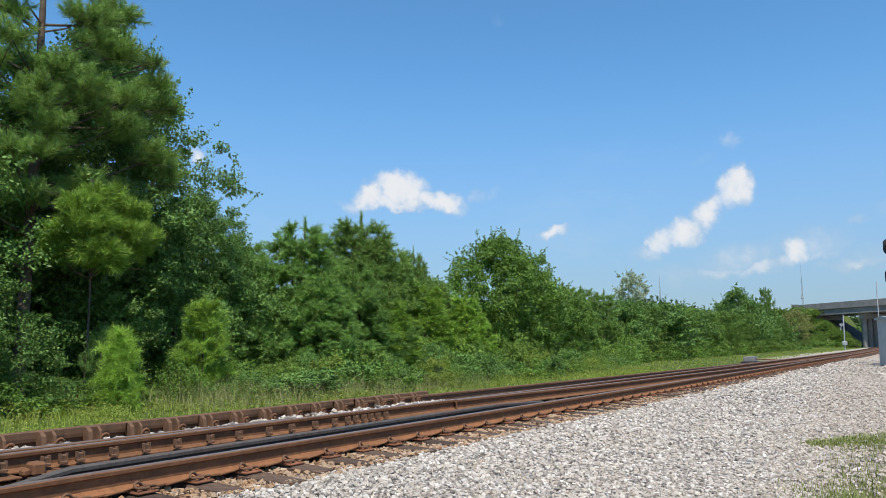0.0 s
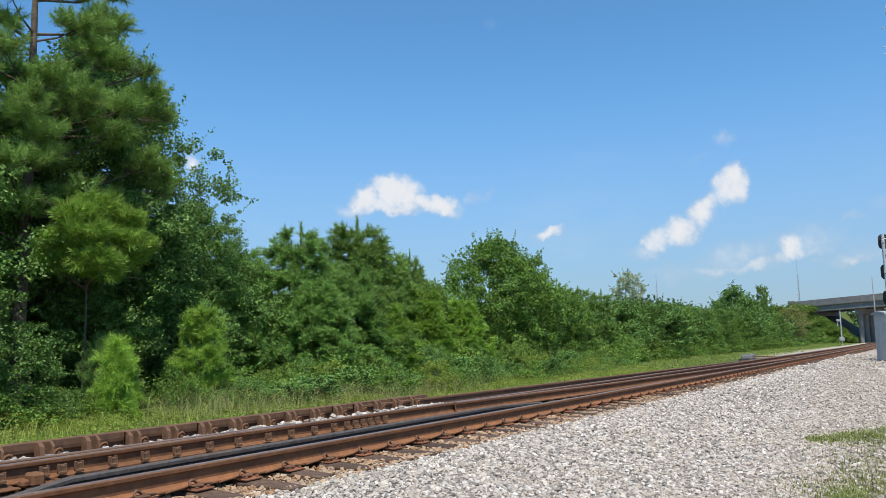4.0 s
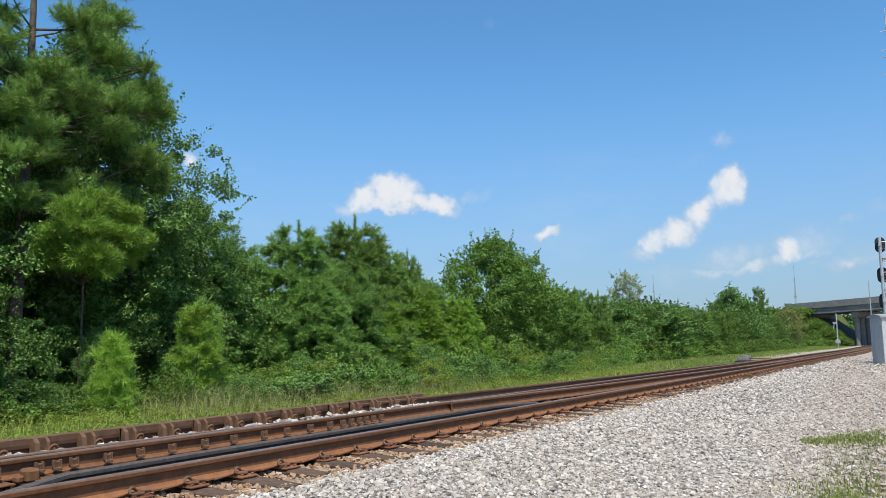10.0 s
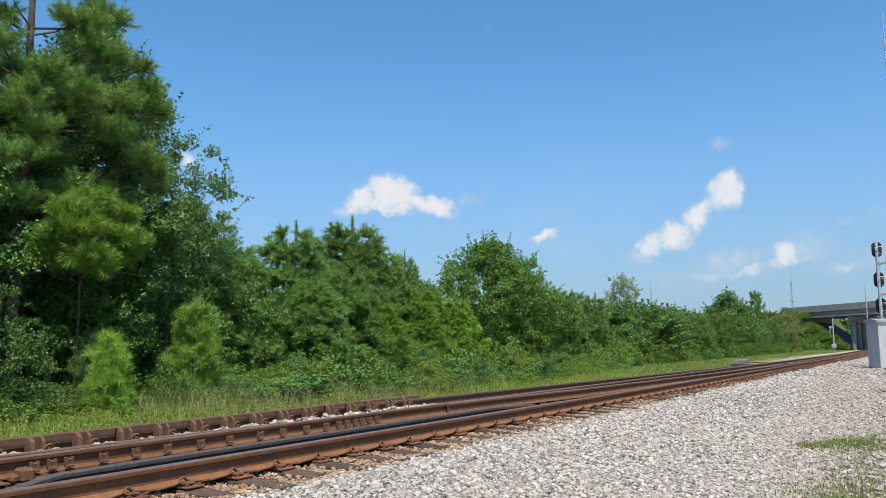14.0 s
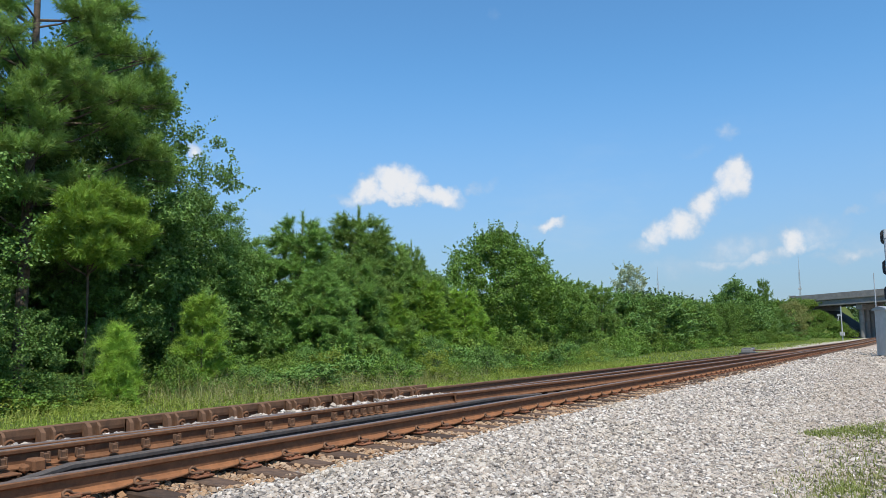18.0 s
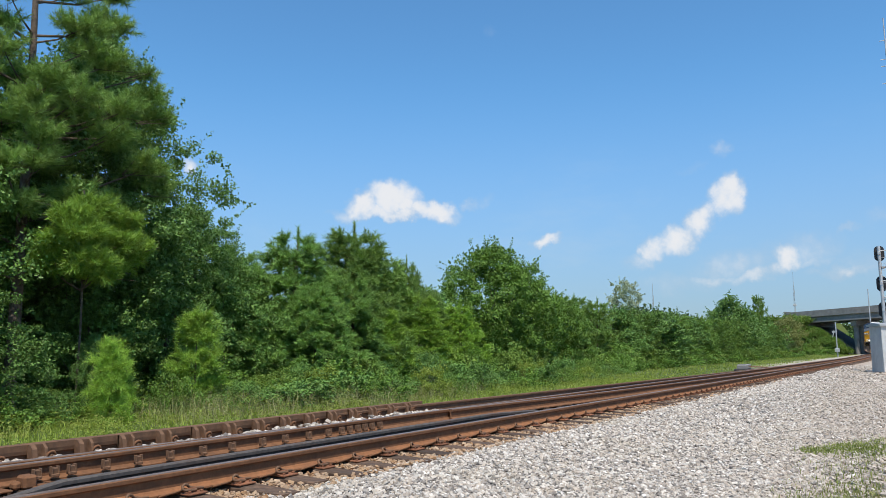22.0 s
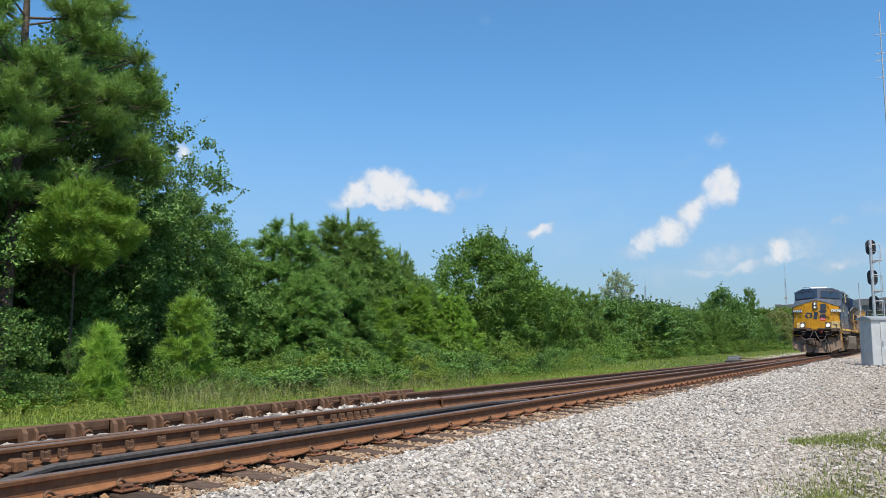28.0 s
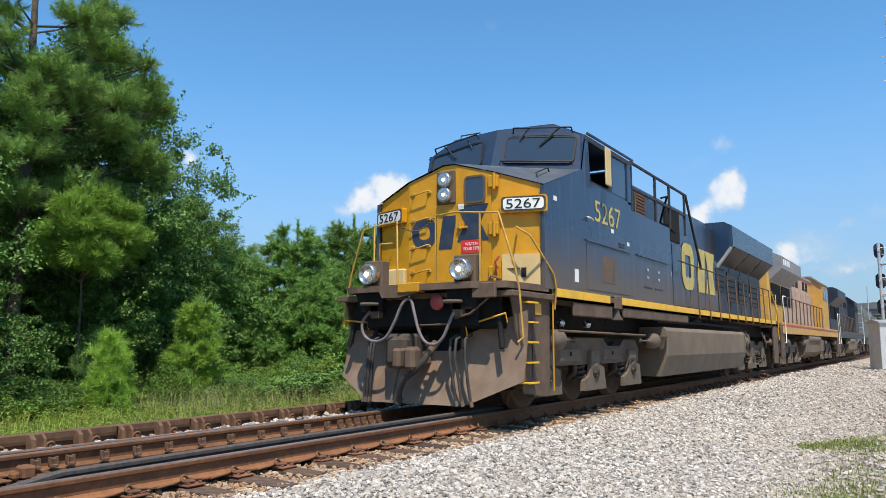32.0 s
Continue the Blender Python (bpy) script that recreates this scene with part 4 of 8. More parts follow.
    for x, y, q, k, kz, lab in ((7.4, 15.3, 0.5, 0.72, 0.72, "vine-covered bright green thicket at the wood's edge"), (5.4, 15.4, 2.5, 1.0, 1.05, "vine-covered bright green thicket at the wood's edge"),
                                (13.9, 18.2, 1.1, 0.95, 0.95, "dense green thicket under the oak"), (16.4, 18.9, 3.1, 1.05, 1.08, "dense green thicket under the oak"),
                                (11.2, 18.0, 4.1, 0.9, 0.8, "dense green thicket between tall trees"), (9.7, 15.15, 0.9, 0.26, 0.46, "pale-leaved shrub before the dark wood")):
        plant("vine_thicket", vine, lab, "bush", x, y, q, k, kz)
    # saplings at the edge of the grass
    sap = pine_meshes(6, 1.8, 0.56, 8, 6, 0.05, 0.18, 13, 0.0075, M_PINEYOUNG, 0.55, 0.22, 5, (5, 7))
    plant("pine_sapling", sap, "bright yellow-green pine sapling in the grass", "sapling", 9.5, 14.2, 0.2, 1.0, group="pine saplings")
    sap2 = pine_meshes(16, 2.8, 0.70, 6, 8, 0.20, 0.18, 12, 0.012, M_PINEYOUNG, 0.6, 0.32, 4, (4, 6))
    plant("pine_sapling", sap2, "taller yellow-green pine sapling among undergrowth", "sapling", 12.75, 15.6, 1.9, 1.0, 0.95, group="pine saplings")
    # young pines and leafy trees along the railway
    pa = pine_meshes(7, 6.0, 1.95, 12, 19, 0.01, 0.20, 10, 0.021, M_PINE, 0.70, 0.46, 17, (5, 7))
    pb = pine_meshes(8, 6.0, 2.10, 12, 19, 0.01, 0.20, 10, 0.021, M_PINEDK, 0.72, 0.46, 17, (5, 7))
    pc = pine_meshes(9, 6.0, 2.00, 12, 19, 0.01, 0.20, 10, 0.021, M_PINEYOUNG, 0.72, 0.46, 17, (5, 7))
    for m, x, y, s, sz, lab in (
            (pb, 18.9, 18.2, 1.2, 0.97, "blue-green young pine with soft full branches"), (pa, 21.8, 18.0, 1.2, 1.06, "young pine with a pointed leading shoot"),
            (pb, 18.6, 16.9, 0.84, 0.62, "blue-green young pine with soft full branches"), (pc, 22.0, 16.8, 0.72, 0.52, "yellow-green young pine low branches to the ground"),
            (pa, 24.1, 18.6, 1.1, 0.92, "young pine with upright candles at its top"), (pc, 25.2, 17.4, 0.85, 0.64, "yellow-green young pine low branches to the ground"),
            (pb, 20.4, 17.2, 0.9, 0.70, "blue-green young pine with soft full branches"),
            (pa, 27.3, 18.6, 0.85, 0.72, "young pine among leafy trees"), (pa, 26.6, 19.0, 0.6, 0.93, "slim young pine rising behind the thicket"),
            (pb, 17.4, 19.4, 0.95, 0.84, "blue-green young pine with soft full branches"), (pc, 28.4, 17.4, 0.76, 0.60, "yellow-green young pine low branches to the ground")):
        plant("pine_tree", m, lab, "tree", x, y, rng.uniform(0, 6), s, sz, "young pines")
    la = broad_meshes(10, 6.6, 3.9, 3.4, 540, 135, 0.128, M_LEAF, -0.02, 0.62, 0.34, 0.54)
    plant("leafy_tree", la, "round-crowned green leafy tree with loose top shoots", "tree", 34.0, 18.8, 0.3, 1.0, 1.05)
    plant("leafy_tree", la, "round-crowned green leafy tree with loose top shoots", "tree", 38.0, 19.0, 2.3, 0.85, 0.80)
    lb = broad_meshes(12, 6.0, 2.9, 2.6, 130, 90, 0.19, M_OAK, -0.03, 0.65, 0.45, 0.44)
    ld = broad_meshes(13, 6.0, 2.9, 2.6, 130, 90, 0.20, M_OAK, -0.03, 0.65, 0.45, 0.44)
    plant("leafy_tree", lb, "round-crowned green leafy tree among pines", "tree", 29.6, 20.6, 4.3, 1.0, 0.78)
    lc = [broad_meshes(15 + k, 6.0, 3.0, 2.6, 40, 40, 0.42, mt, -0.03, 0.7, 0.4, 0.48) for k, mt in enumerate((M_OAK, M_LEAF))]
    # row pines: two of three forms use the shade-darkened needles
    fp = [pine_meshes(20 + k, 6.0, 2.1, 10, 8, 0.0, 0.24, 7, 0.032, mt, 0.62, 0.50, 10, (5, 7)) for k, mt in enumerate((M_PINEFAR, M_PINEFAR, M_PINE))]
    for i in range(46):
        x = 41 + i * 1.75 + rng.uniform(-0.6, 0.6)
        y = 18.6 + 0.012 * (x - 40) + rng.uniform(-0.8, 1.6)
        top = 4.95 - 0.6 * smooth(44, 58, x) + 0.4 * smooth(60, 84, x)
        m = fp[rng.choice((0, 1, 2, 2, 2) if x < 62 else (0, 0, 1, 1, 2))] if rng.random() < 0.85 else lb
        s = rng.uniform(0.85, 1.05)
        plant("pine_tree" if m is not lb else "leafy_tree", m, "young pine in a dense row beside the railway" if m is not lb else "green leafy tree in a row of pines", "tree",
              x, y, rng.uniform(0, 6), s, top / 6.0 * rng.uniform(0.88, 1.05), "trees along the railway")
    for m, x, y, s, sz, lab in ((ld, 93.5, 19.8, 1.3, 1.27, "taller green leafy tree in the row"), (lb, 98, 20.8, 1.25, 1.27, "taller green leafy tree in the row"),
                                (ld, 105.5, 21.2, 1.1, 1.12, "dark green leafy tree in the row"), (fp[1], 113.5, 20.2, 0.95, 1.50, "dark conifer in the row"),
                                (ld, 113, 23, 1.5, 1.1, "dark green leafy tree in the row"), (ld, 120, 22, 1.5, 1.05, "dark green leafy tree in the row")):
        plant("leafy_tree" if m is not fp[1] else "pine_tree", m, lab, "tree", x, y, rng.uniform(0, 6), s, sz, "trees along the railway")
    br = broad_meshes(14, 5.4, 3.0, 2.6, 90, 80, 0.22, M_BROWNLEAF, 0.0, 0.65, 0.4, 0.46)
    for x, y, s in ((127, 21.9, 0.8), (136, 23.5, 0.8), (146, 21.4, 1.2)):
        plant("bush", br, "browning olive-coloured bush near the bridge", "bush", x, y, rng.uniform(0, 6), s, s * 1.12, "bushes by the bridge")
    # undergrowth
    sh = [broad_meshes(30 + k, 1.5, 1.25, 1.0, 40, 66, 0.088, mt, -0.15, 0.75, 0.4, 0.46) for k, mt in enumerate((M_LEAF, M_OAK, M_SHRUB))]
    for i in range(54):
        x = 5.0 + i * 0.68 + rng.uniform(-0.5, 0.5)
        y = 15.6 + 0.03 * x + rng.uniform(-0.8, 0.9)
        if 7.6 < x < 13.5:
            y += 1.6
        plant("bush", rng.choice(sh), "low green leafy undergrowth bush", "bush", x, y, rng.uniform(0, 6), rng.uniform(0.6, 1.1), rng.uniform(0.35, 0.85) * (1.0 if x < 18 else 0.8), "undergrowth")
    for i in range(16):
        x = 12.5 + i * 1.7 + rng.uniform(-0.7, 0.7)
        plant("bush", rng.choice(sh), "clump of bright green weeds in the verge", "bush", x, 12.6 + 0.04 * x + rng.uniform(-0.9, 1.2), rng.uniform(0, 6), rng.uniform(0.35, 0.75), rng.uniform(0.25, 0.5), "weeds in the verge")
    for x, y, s, sz, m in ((11.1, 14.3, 0.55, 0.75, 0), (11.5, 14.6, 0.5, 0.6, 2), (8.6, 14.6, 0.5, 0.5, 1), (16.2, 15.2, 0.7, 0.8, 1), (13.6, 14.9, 0.5, 0.5, 1), (6.9, 14.3, 0.7, 0.6, 0)):
        plant("bush", sh[m], "bright green leafy shrub at the edge of the grass", "bush", x, y, 3.0 * x, s, sz, "undergrowth")
    for i in range(20):
        x = 17.0 + i * 1.36 + rng.uniform(-0.5, 0.5)
        plant("bush", rng.choice(sh), "low green leafy undergrowth bush", "bush", x, 15.0 + 0.025 * x + rng.uniform(-0.6, 0.5), rng.uniform(0, 6), rng.uniform(0.5, 1.0), rng.uniform(0.3, 1.0), "undergrowth")
    weed = [broad_meshes(46 + k, 1.0, 0.62, 0.55, 26, 60, lf, mt, -0.1, 0.8, 0.5, 0.5, 0.3) for k, (lf, mt) in enumerate(((0.075, M_LEAF), (0.055, M_SHRUB), (0.095, M_OAK), (0.06, M_GRASS)))]
    for i in range(96):
        k = rng.random()
        x = 4.5 + 31.0 * k ** 0.9 + rng.uniform(-0.4, 0.4)
        y = 14.6 - 2.3 * rng.random() ** 1.3 * smooth(9, 14, x) + 0.02 * x
        plant("weed_clump", weed[rng.choice((0, 0, 2, 2, 1, 3))], "leafy green weeds rising from the verge grass", "weeds", x, y, rng.uniform(0, 6), rng.uniform(0.6, 1.25), rng.uniform(0.35, 1.15) if x > 13 else rng.uniform(0.2, 0.5), "weeds in the verge")
    shf = [broad_meshes(40 + k, 1.8, 1.8, 1.2, 26, 80, 0.15, mt, -0.15, 0.75, 0.4, 0.5) for k, mt in enumerate((M_SHRUB, M_LEAF))]
    for i in range(30):
        x = 41 + i * 3.0 + rng.uniform(-0.8, 0.8)
        plant("bush", rng.choice(shf), "low green leafy undergrowth bush", "bush", x, 17.0 + 0.014 * (x - 40) + rng.uniform(-0.6, 0.6), rng.uniform(0, 6), rng.uniform(0.7, 1.1), rng.uniform(0.4, 0.85), "undergrowth")
    for i in range(40):
        x = 26.5 + i * 0.95 + rng.uniform(-0.4, 0.4)
        plant("bush", rng.choice(shf), "leafy green bush at the foot of the tree row", "bush", x, 16.1 + 0.11 * max(0.0, x - 40) + rng.uniform(-0.4, 0.4), rng.uniform(0, 6), rng.uniform(0.5, 0.85), rng.uniform(0.4, 1.05), "undergrowth")
    # second rank, closing the gaps
    for i in range(32):
        x = 3 + i * 3.0 + rng.uniform(-1, 1)
        plant("leafy_tree", rng.choice(lc), "green leafy tree deeper in the wood", "tree", x, 22.8 + rng.uniform(-1.2, 2), rng.uniform(0, 6), rng.uniform(0.85, 1.05),
              (0.74 if x < 25 else 0.52) if x > 15 else rng.uniform(0.85, 1.15), "trees deeper in the wood")


woods()


def blades(name, label, spots, heights, mat, rng, width=0.012, bend=0.35):
    """Grass: a bent blade at every spot."""
    n = len(spots)
    a = rng.uniform(0, 6.283, n)
    out = np.stack([np.cos(a), np.sin(a), np.zeros(n)], 1)
    side = np.stack([-np.sin(a), np.cos(a), np.zeros(n)], 1) * width / 2
    h = heights[:, None]
    b = (rng.uniform(0.1, 1.0, n) * bend)[:, None]
    up = np.array([0, 0, 1.0])
    m1 = spots + up * h * 0.55 + out * h * b * 0.3
    tip = spots + up * h * (1 - 0.25 * b) + out * h * b
    v = np.stack([spots - side, spots + side, m1 + side * 0.8, tip, m1 - side * 0.8], 1).reshape(-1, 3)
    k = np.arange(n)[:, None] * 5
    f = np.concatenate([k + np.array([[0, 1, 2]]), k + np.array([[0, 2, 4]]), k + np.array([[4, 2, 3]])])
    return tagged(new(name, raw_mesh(name, v, f, mat)), label, "grass", kind="stuff")


def grasses():
    rng = np.random.default_rng(8)

    def field(x0, x1, n, y0, y1, h0, h1, power=1.0):
        x = x0 + (x1 - x0) * rng.uniform(0, 1, n) ** power
        y = rng.uniform(y0, y1, n) + 0.012 * x
        clump = np.array([0.5 + 0.5 * bump_noise(a, b, 0.7) + 0.25 * bump_noise(a, b, 2.3) for a, b in zip(x, y)])
        keep = rng.uniform(0, 1, n) < 0.25 + clump
        x, y, clump = x[keep], y[keep], clump[keep]
        z = np.array([ground_height(a, b) for a, b in zip(x, y)])
        return np.stack([x, y, z], 1), (h0 + (h1 - h0) * rng.uniform(0, 1, len(x)) ** 1.6) * (0.6 + 0.8 * clump)
    s, h = field(3, 34, 46000, 9.6, 16.0, 0.03, 0.22, 1.3)
    blades("verge_grass", "rank green grass on the railway verge", s, h * 1.15, M_GRASS, rng, 0.011, 1.2)
    s, h = field(30, 170, 20000, 10.2, 17.6, 0.04, 0.13, 1.6)
    blades("far_verge_grass", "green grass strip beside the far track", s, h, M_GRASS, rng, 0.05, 0.7)
    s, h = field(9.8, 21, 6400, 11.6, 14.9, 0.12, 0.66, 1.0)
    blades("seeding_grass", "tall pale seeding grass at the wood's edge", s, h, M_DRYGRASS, rng, 0.008, 1.1)
    # broad-leaved weeds mixed into the verge
    n = 5200
    cx, cy = 3 + 33 * rng.uniform(0, 1, 260) ** 1.3, rng.uniform(10.4, 15.8, 260)
    k = rng.integers(0, 260, n * 6)
    x = cx[k] + rng.normal(size=n * 6) * 0.28
    y = np.maximum(9.9, cy[k] + 0.015 * x + rng.normal(size=n * 6) * 0.22)
    top = 0.10 + 0.42 * ((k * 37) % 100 / 100) ** 1.5
    z = np.array([ground_height(a, b) for a, b in zip(x, y)]) + rng.uniform(0.05, 1.0, n * 6) * top
    p = np.stack([x, y, z], 1)
    v, f = leaf_quads(rng, p, unit(rng.normal(size=p.shape) * 0.6 + np.array([0, 0, 0.8])), 0.052, 0.5)
    tagged(new("verge_weeds", joined("verge_weeds", [(v, f)], M_GRASS)), "low broad-leaved weeds in the railway verge", "weeds", kind="stuff")
    # weeds in the gravel on the camera's side: a strip and a corner patch
    q = rng.uniform(0, 1, 5200) ** 0.75
    x = np.concatenate([12.2 + 1.1 * q + rng.normal(size=5200) * (0.10 + 0.62 * q), 8.3 + rng.normal(size=3800) * 0.75, rng.uniform(8.0, 12.5, 420), rng.normal(10.6, 0.6, 420)])
    y = np.concatenate([1.74 - 1.35 * q + rng.normal(size=5200) * (0.04 + 0.08 * q), 0.72 + rng.normal(size=3800) * 0.28, rng.uniform(0.5, 1.6, 420), rng.normal(0.80, 0.25, 420)])
    z = np.array([max(ground_height(a, b), bed_height(a, b) if b > edge_y(a) else -9) for a, b in zip(x, y)])
    blades("gravel_weeds", "thin green weeds growing through the gravel", np.stack([x, y, z], 1), 0.02 + 0.085 * rng.uniform(0, 1, len(x)) ** 1.4, M_GRAVELWEED, rng, 0.009, 1.1)


grasses()


# ---------------------------------------------------------------- bridge
BRIDGE = Matrix.Translation((181.4, 6.2, 0.0)) @ Matrix.Rotation(math.atan2(0.92, 0.39), 4, "Z")  # local x runs along the deck, away to the embankment
GRADE = 0.035


def deck_z(s):
    """Road height along the bridge."""
    return 8.42 - GRADE * max(s, -8.0)


def overpass():
    b = thing("road_bridge", "grey concrete road bridge over the railway", "bridge", BRIDGE)

    def along(s0, s1, y0, y1, up0, up1, step=4.0):
        g, n = Geo(), max(2, int((s1 - s0) / step) + 1)
        vs, fs = [], []
        for i in range(n):
            s = s0 + (s1 - s0) * i / (n - 1)
            z = deck_z(s)
            vs += [(s, y0, z + up0), (s, y1, z + up0), (s, y1, z + up1), (s, y0, z + up1)]
        for i in range(n - 1):
            fs += [(i * 4 + j, i * 4 + (j + 1) % 4, (i + 1) * 4 + (j + 1) % 4, (i + 1) * 4 + j) for j in range(4)]
        fs += [(3, 2, 1, 0), tuple((n - 1) * 4 + j for j in range(4))]
        return g.add(vs, fs)
    part("deck", along(-60, 17, -0.5, 10.5, -0.45, 0.0), M_CONC, b)
    for y, a in ((10.12, 0.38), (-0.5, 0.38)):
        part("parapet", along(-60, 17.5, y, y + a, 0.0, 0.85), M_CONC, b, "solid pale concrete parapet")
    for i in range(5):
        y = 0.4 + i * 2.3
        part("girder", along(-60, 13, y, y + 0.5, -1.45, -0.45), M_CONCDK, b, "long grey concrete girder")
        part("girder_flange", along(-60, 13, y - 0.2, y + 0.7, -1.65, -1.40), M_CONCDK, b)
    for s in (3.4, -24.0):
        z = deck_z(s) - 1.68
        pier = part("pier", Geo().box(s - 0.6, s + 0.6, 0.4, 9.5, z - 1.15, z, 0.06), M_CONCDK, b, "concrete pier cap")
        for y in (2.3, 4.4, 6.5, 8.6):
            part("column", Geo().cyl((s, y, -0.5), (s, y, z - 1.1), 0.48, 20), M_CONC, pier)
    z = deck_z(17)
    part("abutment_base", Geo().box(12.7, 18.0, -1.2, 10.55, -0.6, z - 3.38, 0.05), M_PAVE, b)
    part("abutment", Geo().box(12.6, 18.2, -0.5, 10.5, z - 3.4, z - 0.46, 0.05), M_CONC, b, "concrete abutment wall")
    paving = Geo()
    vs = [(12.6, -0.5, z - 2.3), (12.6, 10.5, z - 2.3), (4.2, 10.5, -0.25), (4.2, -0.5, -0.25)]
    paving.add(vs + [(x, y, q - 0.3) for x, y, q in vs], [(0, 1, 2, 3), (7, 6, 5, 4), (0, 3, 7, 4), (1, 5, 6, 2), (3, 2, 6, 7), (0, 4, 5, 1)])
    part("slope_paving", paving, M_PAVE, b, "dark sloped paving under the bridge")
    for y in (10.6, 6.0):
        part("drain_strip", Geo().tube([(12.8, y, z - 2.1), (4.0, y, -0.12)], 0.11, 6), M_CONC, b, "pale concrete kerb down the slope")
    part("joint_post", Geo().box(16.3, 17.6, 10.06, 10.56, z - 0.3, z + 1.02, 0.03), M_CONC, b)


overpass()


def embankment():
    """Earth bank that carries the road to the bridge, overgrown with vines."""
    rows = []
    for s in np.linspace(12.9, 220, 52):
        top = max(0.6, deck_z(s) - 0.05) if s < 170 else 0.6
        wob = 0.5 * bump_noise(s, 1.0, 0.3)
        rows.append([(s, 30 + wob, -0.6), (s, 22 + wob, 0.18 * top), (s, 15 + wob, 0.62 * top), (s, 11.2, top - 0.1), (s, 10.6, top), (s, -0.6, top), (s, -1.4, top - 0.1), (s, -14, -0.6)])
    vs = [tuple(BRIDGE @ Vector(p)) for r in rows for p in r]
    k = len(rows[0])
    fs = [(i * k + j, i * k + j + 1, (i + 1) * k + j + 1, (i + 1) * k + j) for i in range(len(rows) - 1) for j in range(k - 1)]
    fs.append(tuple(range(k)))
    ob = part("embankment", Geo().add(vs, fs, True), M_GROUND, None)
    tagged(ob, "grassy road embankment beside the bridge", "embankment", kind="structure")
    toe = Geo().add([tuple(BRIDGE @ Vector(p)) for p in ((13.0, 10.7, 6.4), (13.0, 15.0, 4.7), (13.0, 22.0, 1.4), (13.0, 30.0, -0.6), (6.4, 10.7, -0.4), (6.4, 15.0, -0.5), (7.0, 22.0, -0.6), (9.0, 30.0, -0.7))],
                    [(0, 1, 5, 4), (1, 2, 6, 5), (2, 3, 7, 6), (0, 4, 7, 3)], True)
    tagged(part("embankment_toe", toe, M_GROUND, None), "overgrown toe of the road embankment", "embankment", kind="structure")
    ob = part("road", Geo().add([(s, y, max(0.6, deck_z(s)) + 0.015) for s in np.linspace(17, 168, 30) for y in (0.3, 9.7)], [(2 * i, 2 * i + 1, 2 * i + 3, 2 * i + 2) for i in range(29)]), M_CONCDK, None, m=BRIDGE)
    tagged(ob, "grey paved road up to the bridge", "road", kind="structure")
    rng = np.random.default_rng(21)
    mats = [M_SHRUB, M_LEAF]
    forms = [broad_meshes(60 + k, 1.6, 2.2, 1.8, 22, 50, 0.30, mats[k], -0.2, 0.7, 0.4, 0.5) for k in range(2)]
    for i in range(44):
        s, q = 12.0 + 26 * rng.uniform(0, 1) ** 1.4, rng.uniform(10.8, 22)
        top = max(0.6, deck_z(max(s, 17)) - 0.2)
        z = top * (1 - smooth(10.5, 27, q)) * smooth(4.5, 14, s)
        p = BRIDGE @ Vector((s, q, z))
        plant("vine_bush", forms[i % 2], "bright green vine growth on the bridge embankment", "bush", p.x, p.y, rng.uniform(0, 6), rng.uniform(0.7, 1.1), 0.75, "vines on the embankment", base=z - 0.25)


def embankment_vines():
    rng = np.random.default_rng(22)
    forms = [broad_meshes(66 + k, 1.7, 1.7, 1.5, 30, 50, 0.22, (M_SHRUB, M_LEAF)[k], -0.2, 0.7, 0.4, 0.5) for k in range(2)]
    for i in range(34):
        s, q = rng.uniform(4.6, 11.8), rng.uniform(9.6, 12.0)
        z = max(-0.3, -0.10 + 5.9 * (s - 4.4) / 8.4)
        p = BRIDGE @ Vector((s, q, z))
        plant("vine_bush", forms[i % 2], "bright green vine growth on the bridge embankment", "bush", p.x, p.y, rng.uniform(0, 6), rng.uniform(0.7, 1.0), 0.8, "vines on the embankment", base=z - 0.25)
    for i in range(64):
        s = rng.uniform(6.2, 13.6)
        q = 10.9 + 11.0 * rng.uniform(0, 1) ** 1.3
        z = max(-0.3, 6.8 * (s - 6.4) / 6.6 * (1 - smooth(10.7, 28, q)) - 0.55)
        p = BRIDGE @ Vector((s, q, z))
        plant("vine_bush", forms[i % 2], "bright green vine growth on the bridge embankment", "bush", p.x, p.y, rng.uniform(0, 6), rng.uniform(0.7, 1.0), 0.8, "vines on the embankment", base=z - 0.2)


embankment()
embankment_vines()
SHADE_BUSH = broad_meshes(69, 4.0, 3.4, 3.0, 40, 40, 0.45, M_OAK, -0.1, 0.7, 0.4, 0.45)
for k, (s, q) in enumerate(((9.5, -4.5), (12.5, -5.0), (15.5, -4.5), (19.0, -5.0), (6.5, -5.5))):
    spot = BRIDGE @ Vector((s, q, 0.0))
    plant("bush", SHADE_BUSH, "dark green bush beyond the bridge", "bush", spot.x, spot.y, 1.3 * k, 1.0, 1.0 + 0.2 * (k % 3), "bushes by the bridge", base=-0.4)


